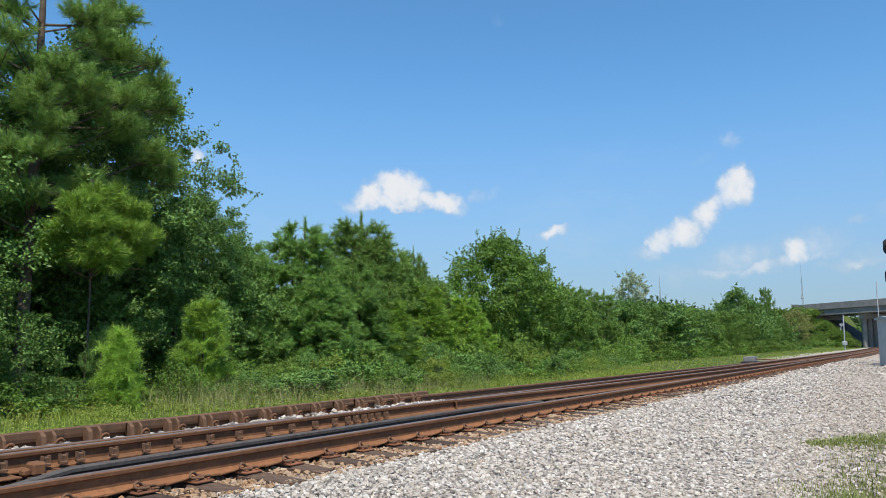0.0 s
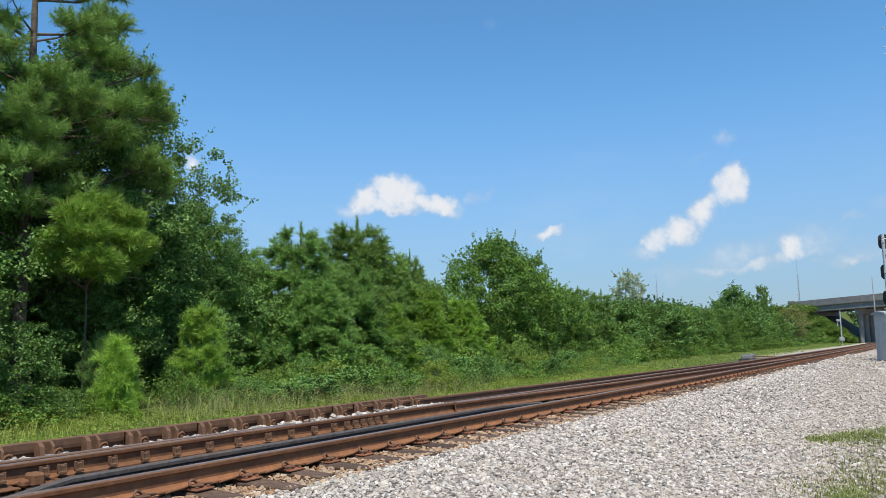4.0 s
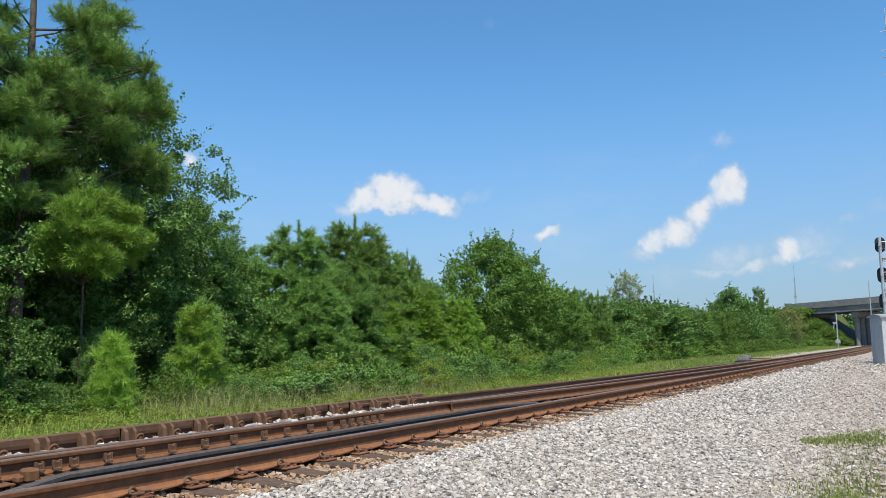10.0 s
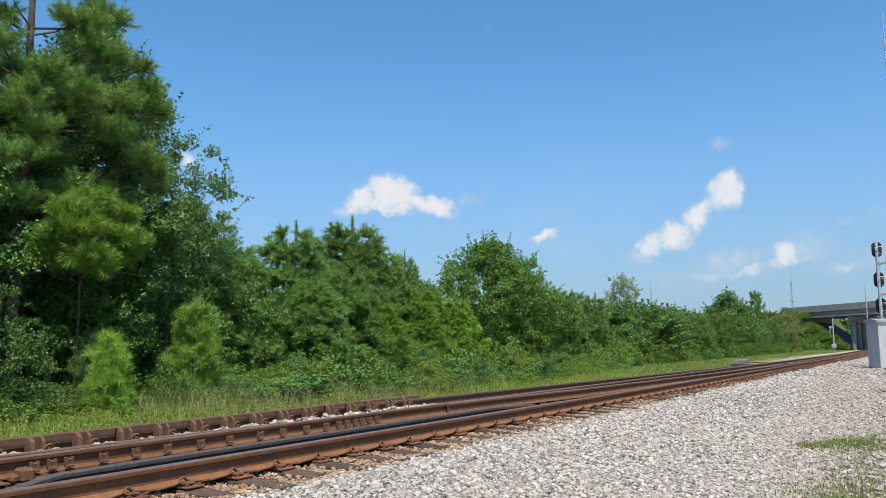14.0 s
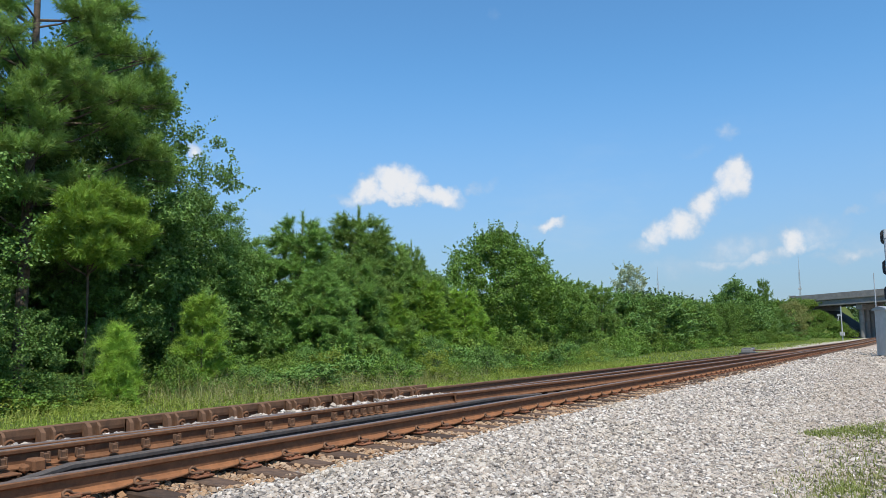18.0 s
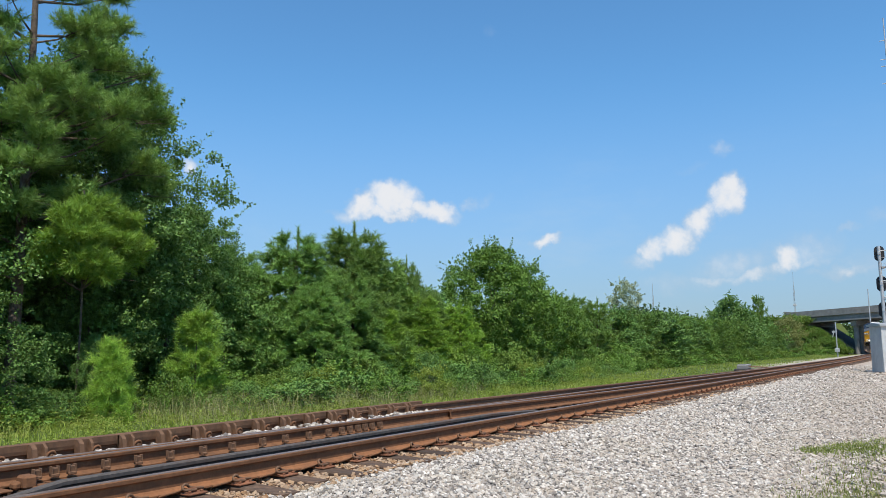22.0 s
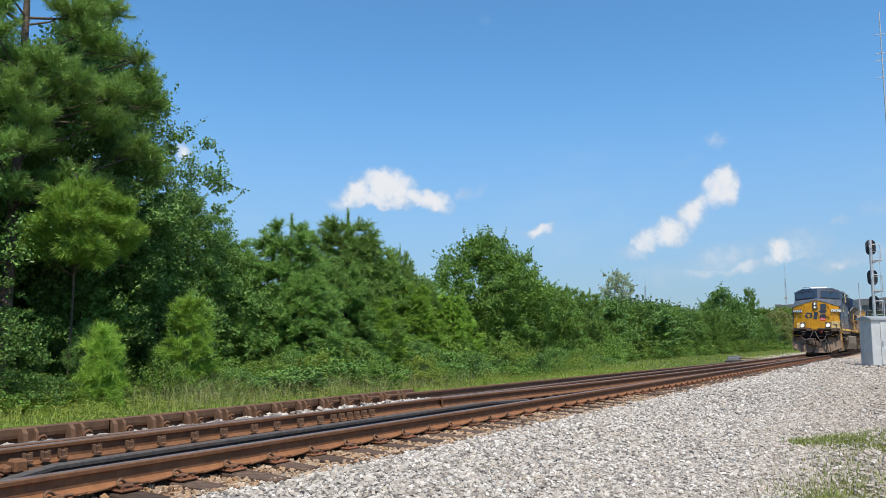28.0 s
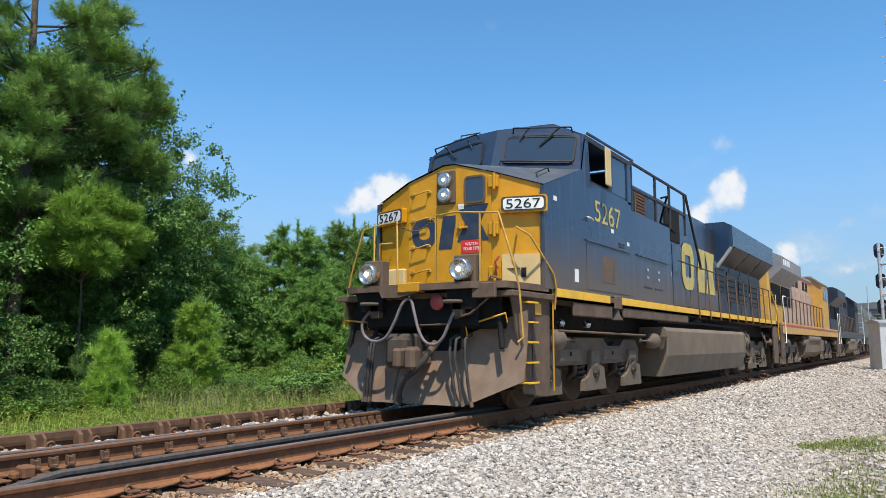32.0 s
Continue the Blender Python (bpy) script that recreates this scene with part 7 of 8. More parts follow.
    part("sign_text", lettering("WATCH\nYOUR STEP", 0.29, 0.115, M_WHITE), None, sign, "white words WATCH YOUR STEP", m=Matrix.Translation((0, 0, 0.007)))
    part("sticker", rounded_plate(0.10, 0.08, 0.01, 0.003), M_WHITE, door, m=at(FRONT, -0.177, -0.22, 3.0))
    for i, (z, y0, y1) in enumerate(((3.28, 0.36, 0.66), (2.86, 0.36, 0.66), (2.44, 0.36, 0.66), (2.06, 0.36, 0.66))):
        bar(t, [(-0.16, y1, z - 0.03), (-0.25, y1, z - 0.05), (-0.25, y0, z + 0.01), (-0.16, y0, z + 0.03)], 0.011, M_RAILYELLOW, "grab_iron")
        for y in (y0, y1):
            part("grab_foot", Geo().box(-0.185, -0.155, y - 0.035, y + 0.035, z - 0.022, z + 0.022, 0.008), M_RAILYELLOW, t)
    def facet(y):
        return -0.16 + 0.22 * (abs(y) - 0.74) / 0.72
    panel = Geo()
    ys = (-0.90, -1.42)
    panel.add([(facet(y) - k, y, z) for k in (0.05, -0.02) for y in ys for z in (1.78, 2.24)], [(0, 1, 3, 2), (4, 6, 7, 5), (0, 4, 5, 1), (2, 3, 7, 6), (1, 5, 7, 3), (0, 2, 6, 4)])
    box = part("equipment_box", panel, M_CREAM, t, "cream metal box on the front platform")
    part("vent", Geo().box(facet(-1.20) - 0.062, facet(-1.20) - 0.045, -1.24, -1.16, 1.90, 2.04, 0.004), M_INK, box)
    part("lid_seam", Geo().box(facet(-1.05) - 0.075, facet(-1.05) - 0.04, -1.16, -0.93, 2.02, 2.035, 0.002), M_GRIME, box)
    part("equipment_box", Geo().box(-0.2, 0.0, 0.80, 1.25, 1.76, 2.12, 0.02), M_CREAM, t, "cream metal box on the front platform")
    part("red_hose_end", Geo().tube([(-0.22, -0.84, 1.95), (-0.30, -0.86, 2.12), (-0.26, -0.9, 2.2)], 0.016, 7), M_DULLRED, t)
    # ---- front platform
    plat = [(-1.16, -0.95), (-1.16, 0.95), (-1.02, 1.25), (0.1, 1.5), (0.1, -1.5), (-1.0, -1.42)]
    part("platform", Geo().prism(plat, 2, 1.69, 1.78), M_GRIME, t, "dusty front platform")
    # beam colour includes the shade of the platform above
    part("buffer_beam", Geo().box(-0.86, -0.66, -1.25, 1.25, 1.16, 1.70, 0.03), M_DARK, t)
    # added black sheet: closes the view through and stands for deep shade
    part("front_bulkhead", Geo().box(-0.64, -0.56, -1.3, 1.3, 0.35, 1.68, 0.01), M_DARK, t, "black plate filling the shaded gap behind the coupler")
    part("platform_lip", Geo().box(-1.185, -1.0, -0.14, 0.22, 1.665, 1.80, 0.012), M_YELLOW, t, "worn yellow foot plate")
    part("platform_skirt", Geo().prism([(0.60, 1.76), (0.50, 1.60), (0.22, 1.60), (-0.12, 1.66), (-0.14, 1.76)], 0, -1.165, -1.10), M_GRIME, t)
    part("platform_apron", Geo().box(-1.12, -1.06, -1.3, -0.95, 1.56, 1.76, 0.01), M_GRIME, t)
    for s in (-1, 1):
        b = part("ditch_light_bracket", Geo().prism([(-0.20, 1.42), (0.16, 1.42), (0.24, 1.56), (0.28, 1.76), (-0.24, 1.76)], 0, -1.06, -0.70), M_DARK, t, "dark lamp bracket under the platform", m=Matrix.Translation((0, s * 0.78, 0)))
        part("housing", Geo().box(-1.02, -0.84, -0.17, 0.17, 1.76, 2.16, 0.015), M_GRIME, b)
        lamp = part("ditch_light", Geo().lathe([(0.0, 0.10), (0.12, 0.09), (0.155, 0.0), (0.155, -0.08), (0.145, -0.12), (0.128, -0.128), (0.118, -0.118), (0.075, -0.085), (0.0, -0.07)], (-1.06, 0.0, 1.95), 0, 22), M_CHROME, b, "round chrome ditch lamp in a dusty housing")
        part("lens", Geo().lathe([(0.0, -0.112), (0.04, -0.108), (0.072, -0.090)], (-1.065, 0.0, 1.95), 0, 20), M_LAMP, lamp, "lamp glass")
        part("bulb", Geo().lathe([(0.0, -0.135), (0.030, -0.130), (0.042, -0.105)], (-1.065, 0.0, 1.95), 0, 12), M_BULB, lamp, "small lit bulb")
        # jumper cable sockets
        sock = part("cable_socket", Geo().box(-1.0, -0.86, -0.08, 0.08, 1.32, 1.52, 0.02), M_PEDESTAL, t, "grey cable socket with a round lid", m=Matrix.Translation((-0.06, s * 0.70 + 0.02, 0)))
        part("lid", Geo().lathe([(0.0, 0.02), (0.13, 0.02), (0.14, 0.0), (0.13, -0.02), (0.0, -0.02)], (-1.10, 0, 1.52), 2, 18), M_PEDESTAL, sock)
    loop = [(-1.14, 0.72, 1.42), (-1.17, 0.84, 1.26), (-1.18, 0.80, 1.08), (-1.18, 0.62, 0.99), (-1.18, 0.42, 1.04), (-1.17, 0.28, 1.24), (-1.14, 0.18, 1.48), (-1.12, 0.10, 1.57), (-1.12, 0.02, 1.55), (-1.14, -0.04, 1.40), (-1.17, -0.14, 1.14), (-1.18, -0.26, 0.98), (-1.18, -0.42, 0.95), (-1.17, -0.54, 1.05), (-1.15, -0.62, 1.24), (-1.13, -0.68, 1.38)]
    cable = []
    for i in range(len(loop) - 1):
        p0, p1, p2, p3 = (Vector(loop[max(0, min(len(loop) - 1, i + k))]) for k in (-1, 0, 1, 2))
        for k in range(4):
            q = k / 4
            cable.append(0.5 * ((2 * p1) + (p2 - p0) * q + (2 * p0 - 5 * p1 + 4 * p2 - p3) * q * q + (3 * p1 - p0 - 3 * p2 + p3) * q ** 3))
    cable.append(Vector(loop[-1]))
    part("jumper_cable", Geo().tube(cable, 0.022, 9), M_HOSE, t, "grey and red jumper cable hung in a loop")
    part("cable_chain", Geo().tube([(-1.10, 0.08, 1.60), (-1.08, 0.06, 1.70), (-1.04, 0.07, 1.77)], 0.016, 6), M_GALV, t)
    part("red_disc", Geo().lathe([(0.0, -0.02), (0.105, -0.02), (0.105, 0.02), (0.0, 0.02)], (-1.04, -0.36, 1.52), 0, 20), M_DULLRED, t, "round red cover")
    part("uncoupling_lever", Geo().tube([(-1.06, -0.10, 1.15), (-1.10, -0.12, 1.21), (-1.10, -0.55, 1.22)], 0.014, 6).tube([(-1.0, -0.62, 1.30), (-1.06, -0.9, 1.36), (-1.0, -1.12, 1.55), (-0.94, -1.2, 1.72), (-0.94, -1.30, 1.80), (-0.96, -1.16, 1.86), (-0.95, -1.08, 1.74)], 0.016, 6), M_GRIME, t)
    coupler(t, -1.05, -1)
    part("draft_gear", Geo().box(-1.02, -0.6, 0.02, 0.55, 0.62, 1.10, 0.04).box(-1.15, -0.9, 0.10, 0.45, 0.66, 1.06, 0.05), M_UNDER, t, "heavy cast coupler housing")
    for y, a in ((0.80, 0.0), (0.72, 0.02), (0.88, -0.03), (-0.55, 0.0), (-0.66, 0.02), (-0.76, -0.02)):
        s = 1 if y > 0 else -1
        h = part("air_hose", Geo().tube([(-0.80, y, 1.08), (-1.00, y + a, 1.02), (-1.03, y + a * 1.5, 0.8), (-1.02, y + 0.05 * s + a, 0.45), (-1.0, y + 0.08 * s + a, 0.18)], 0.022, 7), M_RUBBER, t, "black air hose")
        part("coupling_end", Geo().cyl((-1.0, y + 0.08 * s + a, 0.20), (-1.0, y + 0.10 * s + a, 0.13), 0.028, 8), M_PEDESTAL, h)
    brake = [(-1.08, -0.28, 0.90), (-1.18, -0.24, 0.74), (-1.22, -0.12, 0.60), (-1.22, 0.06, 0.48), (-1.18, 0.16, 0.34), (-1.12, 0.22, 0.16)]
    bh = part("brake_hose", Geo().tube(brake, 0.042, 8), M_RUBBER, t, "thick black brake hose")
    part("gladhand", Geo().cyl((-1.12, 0.20, 0.22), (-1.12, 0.24, 0.13), 0.045, 8), M_UNDER, bh)
    part("angle_cock", Geo().cyl((-1.0, -0.32, 0.98), (-1.12, -0.26, 0.82), 0.055, 8).box(-1.1, -1.06, -0.34, -0.2, 0.92, 0.98, 0.01), M_GRIME, bh)
    part("hose_strut", Geo().cyl((-1.10, 0.22, 0.70), (-1.20, 0.30, 0.16), 0.020, 8), M_PEDESTAL, t)
    # plough: a folded plate with a notch for the coupler
    pl = Geo()
    X0 = -0.66
    def bend(y, z):
        return X0 - 0.05 * (1 - abs(y) / 1.46) - 0.30 * max(0.0, 1 - z / 1.15) ** 1.4
    ys = np.linspace(-1.53, 1.50, 25)
    grid = []
    for y in ys:
        lo = 0.13 if -0.72 <= y <= 0.94 else (0.13 + (abs(y + 0.72) / 0.74) * 0.31 if y < 0 else 0.13 + (y - 0.94) / 0.48 * 0.29)
        hi = 1.38 - (y + 1.46) / 0.86 * 0.30 if y < -0.6 else (1.06 + (y - 0.70) / 0.70 * 0.20 if y > 0.70 else 0.86)
        grid.append([(bend(y, lo + (hi - lo) * k / 4), y, lo + (hi - lo) * k / 4) for k in range(5)])
    pv = [p for r in grid for p in r]
    m = len(pv)
    pv += [(x + 0.035, y, z) for x, y, z in pv]
    pf = []
    for i in range(len(ys) - 1):
        for k in range(4):
            a = i * 5 + k
            pf += [(a, a + 1, a + 6, a + 5), (m + a, m + a + 5, m + a + 6, m + a + 1)]
        pf += [(i * 5, i * 5 + 5, m + i * 5 + 5, m + i * 5), (i * 5 + 4, m + i * 5 + 4, m + i * 5 + 9, i * 5 + 9)]
    part("plough", pl.add(pv, pf), M_PLOUGH, t, "dust-brown snow plough plate")
    for y in (-1.3, -0.7, 0.85, 1.3):
        part("plough_stay", Geo().tube([(-0.80, y * 0.9, 1.5), (-0.92, y, 0.9)], 0.04, 6), M_DARK, t)
    for y0, y1 in ((-0.74, -1.34), (0.95, 1.36)):
        bar(t, [(-0.88, y0, 1.06 if y0 < 0 else 1.16), (-0.92, y0, 1.20 if y0 < 0 else 1.27), (-0.90, y1, 1.36 if y0 < 0 else 1.30), (-0.86, y1, 1.24)], 0.014, M_YELLOW, "plough_grab")
    # ---- steps at the front corners
    for s in (-1, 1):
        y = s * 1.42
        sw = part("step_well", Geo().prism([(-0.52, 0.30), (0.26, 0.22), (0.30, 1.60), (-0.88, 1.60), (-0.80, 1.36), (-0.74, 1.12)], 1, min(y, y - s * 0.03), max(y, y - s * 0.03)), M_GRIME, t, "dusty brown step well panel")
        part("back_plate", Geo().box(-0.30, -0.26, min(s * 0.95, y), max(s * 0.95, y), 0.35, 1.6, 0.01), M_GRIME, sw)
        for i in range(5):
            z = 0.42 + 0.27 * i
            x0 = -0.55
            tr = part("tread", Geo().box(x0, x0 + 0.30, min(s * 1.04, s * 1.50), max(s * 1.04, s * 1.50), z, z + 0.028, 0.006), M_GRIME, sw)
            part("tread_edge", Geo().box(x0 - 0.008, x0 + 0.01, min(s * 1.04, s * 1.51), max(s * 1.04, s * 1.51), z + 0.004, z + 0.032, 0.004).box(x0, x0 + 0.30, min(s * 1.50, s * 1.510), max(s * 1.50, s * 1.510), z + 0.004, z + 0.030, 0.004), M_STRIPE, tr, "yellow step edge")
        part("notice", Geo().box(-0.20, 0.0, min(y + s * 0.004, y + s * 0.010), max(y + s * 0.004, y + s * 0.010), 1.36, 1.52), M_YELLOW, sw)
        part("corner_post", Geo().cyl((0.30, s * 1.47, 0.30), (0.30, s * 1.47, 1.76), 0.013, 8), M_YELLOW, sw)
    # handrails, yellow
    R = 0.0155
    bar(t, [(-0.98, 0.36, 1.78), (-0.98, 0.38, 2.71), (-0.97, 0.80, 2.68)], R)
    bar(t, [(-0.97, 0.80, 1.78), (-0.97, 0.80, 2.68), (-0.90, 1.05, 2.66), (-0.80, 1.36, 2.0), (-0.80, 1.46, 1.55), (-0.84, 1.46, 1.20)], R)
    bar(t, [(-0.99, -0.30, 1.78), (-0.99, -0.30, 2.74), (-0.99, -0.62, 2.76), (-0.98, -1.0, 2.72), (-0.97, -1.28, 2.70), (-0.84, -1.45, 1.98), (-0.82, -1.50, 1.70), (-0.74, -1.52, 1.05), (-0.82, -1.47, 0.98)], R)
    bar(t, [(-0.98, -1.0, 1.78), (-0.98, -1.0, 2.72)], R)
    bar(t, [(-0.10, -1.12, 2.62), (-0.30, -1.20, 2.60), (-0.30, -1.42, 2.46), (0.22, -1.53, 1.95), (0.30, -1.53, 1.75), (0.30, -1.50, 1.45)], R)
    bar(t, [(-0.10, 1.12, 2.55), (-0.30, 1.20, 2.52), (0.10, 1.52, 1.95), (0.30, 1.53, 1.70), (0.30, 1.50, 1.0)], R)
    chain = Geo()
    for k in range(13):
        q = k / 12
        p = Vector((-0.98, 0.36 - 0.66 * q, 2.68 + 0.06 * q - 0.16 * math.sin(math.pi * q)))
        chain.tube([p + Vector((0, 0.03 * math.cos(a), 0.015 * math.sin(a) if k % 2 else 0.0)) + Vector((0.015 * math.sin(a) if not k % 2 else 0, 0, 0)) for a in np.linspace(0, 6.283, 7)], 0.006, 4)
    part("safety_chain", chain, M_GRIME, t, "rusty safety chain")
    # ---- details of the side wall
    part("side_number", lettering("5267", 1.22, 0.36, M_PALEYELLOW), None, t, "pale yellow road number 5267", m=at(SIDE, 2.56, -1.506, 3.14))
    for x0, x1, z in ((1.50, 3.60, 2.59), (4.0, 6.0, 2.60)):
        part("ledge", Geo().box(x0, x1, -1.53, -1.50, z, z + 0.03, 0.005), M_BLUE, t)
    part("side_door", Geo().box(2.24, 2.80, -1.512, -1.50, 1.97, 2.42, 0.004), M_GRIME, t, "small dusty access door")
    part("side_panel", Geo().box(1.55, 3.55, -1.508, -1.50, 1.82, 2.55, 0.004), M_BLUE, t)
    part("notice", Geo().box(1.06, 1.20, -1.506, -1.50, 1.90, 2.10), M_WHITE, t)
    for x, z in ((0.32, 3.05), (2.7, 2.86), (3.5, 2.72)):
        part("sticker", Geo().box(x, x + 0.12, -1.505, -1.50, z, z + 0.07), M_WHITE, t)
    part("horn_vent", Geo().box(3.05, 3.35, -1.506, -1.50, 2.70, 2.73, 0.002).box(3.05, 3.35, -1.506, -1.50, 2.65, 2.68, 0.002), M_INK, t)
    for x in (4.4, 5.1):
        part("vent_slot", Geo().box(x, x + 0.5, -1.506, -1.50, 2.02, 2.05, 0.002), M_INK, t)
        for z in (2.2, 2.35):
            part("latch", Geo().box(x + 0.2, x + 0.28, -1.52, -1.50, z, z + 0.05, 0.006), M_GALV, t)
    part("door_latch", Geo().tube([(1.62, -1.50, 2.98), (1.62, -1.56, 2.96), (1.72, -1.56, 2.94)], 0.02, 6), M_GALV, t)
    # ---- equipment house behind the cab, with its guard frame
    part("equipment_house", Geo().box(3.82, 6.25, -1.46, 1.46, 1.70, 3.40, 0.02), M_BLUE, t)
    part("upper_hood", Geo().box(3.84, 11.3, -1.05, 1.05, 1.76, 4.24, 0.04), M_BLUE, t, "dusty blue hood")
    part("louvre", Geo().box(5.35, 5.95, -1.075, -1.045, 3.52, 4.15, 0.01), M_GRIME, t, "rusty louvred grille")
    for i in range(9):
        part("slat", Geo().box(5.37, 5.93, -1.095, -1.07, 3.55 + 0.068 * i, 3.59 + 0.068 * i, 0.004), M_RUSTDK, t)
    part("hatch", Geo().box(7.4, 8.6, -1.075, -1.045, 3.35, 4.1, 0.01), M_DARK, t)
    f = M_BLACK
    for x, z0 in ((3.86, 3.42), (5.35, 3.42), (6.35, 3.40), (7.55, 3.40)):
        part("guard_post", Geo().box(x, x + 0.05, -1.50, -1.45, z0, 4.36, 0.008), f, t)
    part("guard_top", Geo().box(3.86, 7.75, -1.50, -1.45, 4.33, 4.38, 0.01), f, t, "black guard rail along the roof edge")
    part("guard_middle", Geo().box(3.86, 7.6, -1.50, -1.45, 3.84, 3.89, 0.008), f, t)
    bar(t, [(7.72, -1.47, 4.36), (8.10, -1.47, 3.85), (8.75, -1.47, 3.0), (8.9, -1.47, 2.75)], 0.03, f, "guard_end")
    part("cable_runs", Geo().tube([(6.4, -1.30, 4.1), (6.7, -1.34, 4.18), (6.9, -1.25, 4.1), (6.6, -1.2, 3.6), (7.3, -1.25, 3.5)], 0.025, 6).tube([(6.1, -1.3, 3.45), (6.6, -1.35, 3.55), (7.2, -1.35, 3.42)], 0.02, 6), M_DARK, t)
    # rear hood darker than the front: shade of the wings put into its paint
    part("main_hood", Geo().box(11.2, 19.0, -1.02, 1.02, 1.76, 4.20, 0.04), M_NAVY, t, "dark blue hood, radiator shade in its colour")
    for i in range(8):
        x = 6.45 + 1.5 * i
        # doors from the fifth on take the same shade-darkened navy
        part("hood_door", Geo().box(x, x + 1.42, -1.064, -1.045, 1.85, 3.3, 0.008), M_BLUE if i < 4 else M_NAVY, t)
        part("latch", Geo().box(x + 1.25, x + 1.32, -1.085, -1.06, 2.5, 2.62, 0.01), M_GALV, t)
    # large yellow emblem of plain shapes on the hood
    for a, w, k in ((8.75, 1.10, 0), (10.05, 0.8, 1), (11.0, 1.0, 2)):
        if k == 0:
            g, _ = frame_ring(w, 1.15, 0.35, 0.30, 0.006, 7)
        elif k == 1:
            g = Geo().prism([(-0.42, -0.57), (0.25, -0.57), (0.42, 0.57), (-0.25, 0.57)], 2, 0, 0.006)
        else:
            g = Geo().prism([(-0.5, -0.57), (0.5, -0.57), (0.26, 0.0), (0.5, 0.57), (-0.5, 0.57), (-0.26, 0.0)], 2, 0, 0.006)
        part("emblem", g, M_PALEYELLOW, t, "pale yellow peeling emblem shape", m=at(SIDE, a + 0.5, -1.072, 2.86))
    # radiator with its wide overhanging wings
    part("radiator", Geo().prism([(-1.02, 3.20), (-1.52, 3.70), (-1.52, 4.28), (-1.30, 4.40), (1.30, 4.40), (1.52, 4.28), (1.52, 3.70), (1.02, 3.20)], 0, 12.4, 18.9), M_BLUE, t, "blue radiator housing with overhanging wings")
    for x in (12.6, 14.7, 16.8):
        part("radiator_grille", Geo().add([(x, -1.06, 3.22), (x + 1.9, -1.06, 3.22), (x + 1.9, -1.53, 3.69), (x, -1.53, 3.69)], [(0, 1, 2, 3)]).add([(x, -1.04, 3.20), (x + 1.9, -1.04, 3.20), (x + 1.9, -1.51, 3.67), (x, -1.51, 3.67)], [(3, 2, 1, 0)]), M_INK, t, "black radiator screen")
    part("radiator_stay", Geo().tube([(12.38, -1.05, 3.1), (12.38, -1.48, 3.66)], 0.05, 5), M_GALV, t)
    for x, w, z0 in ((12.15, 0.95, 2.45), (13.5, 1.2, 2.2), (15.1, 1.2, 2.2), (16.8, 1.2, 2.2)):
        grille = part("intake", Geo().box(x, x + w, -1.088, -1.055, z0, 3.08, 0.01), M_INK, t, "dark hood intake grille")
        for k in range(4):
            part("bar", Geo().box(x + 0.02, x + w - 0.02, -1.098, -1.086, z0 + 0.1 + 0.17 * k, z0 + 0.13 + 0.17 * k, 0.003), M_DARK, grille)
    part("exhaust_stack", Geo().box(9.6, 10.4, -0.3, 0.3, 4.2, 4.5, 0.04), M_DARK, t)
    part("hood_top", Geo().box(8.2, 12.4, -0.7, 0.7, 4.22, 4.34, 0.05), M_ROOFBLUE, t)
    # walkway rail
    xs = [8.40 + 1.05 * i for i in range(10)]
    for x in xs:
        part("stanchion", Geo().cyl((x, -1.53, 1.56), (x, -1.49, 2.76), 0.017, 6), M_RUSTDK, t)
    bar(t, [(6.9, -1.47, 2.78)] + [(x, -1.49, 2.76) for x in xs], 0.017, M_UNDER, "walkway_rail")
    # rear steps and rails
    part("rear_step_well", Geo().prism([(18.5, 0.30), (19.3, 0.30), (19.4, 1.60), (18.4, 1.60)], 1, -1.48, -1.44), M_GRIME, t)
    for pts in ([(18.3, -1.5, 2.75), (18.7, -1.52, 2.4), (19.2, -1.52, 2.0), (19.3, -1.52, 1.1)], [(19.4, -1.45, 1.2), (19.45, -1.45, 2.7), (19.45, -0.5, 2.7), (19.45, -0.5, 1.66)]):
        bar(t, pts, 0.02, M_STRIPE)
    coupler(t, 19.6, 1)
    return t, wheels


LEAD, WHEELS = lead()


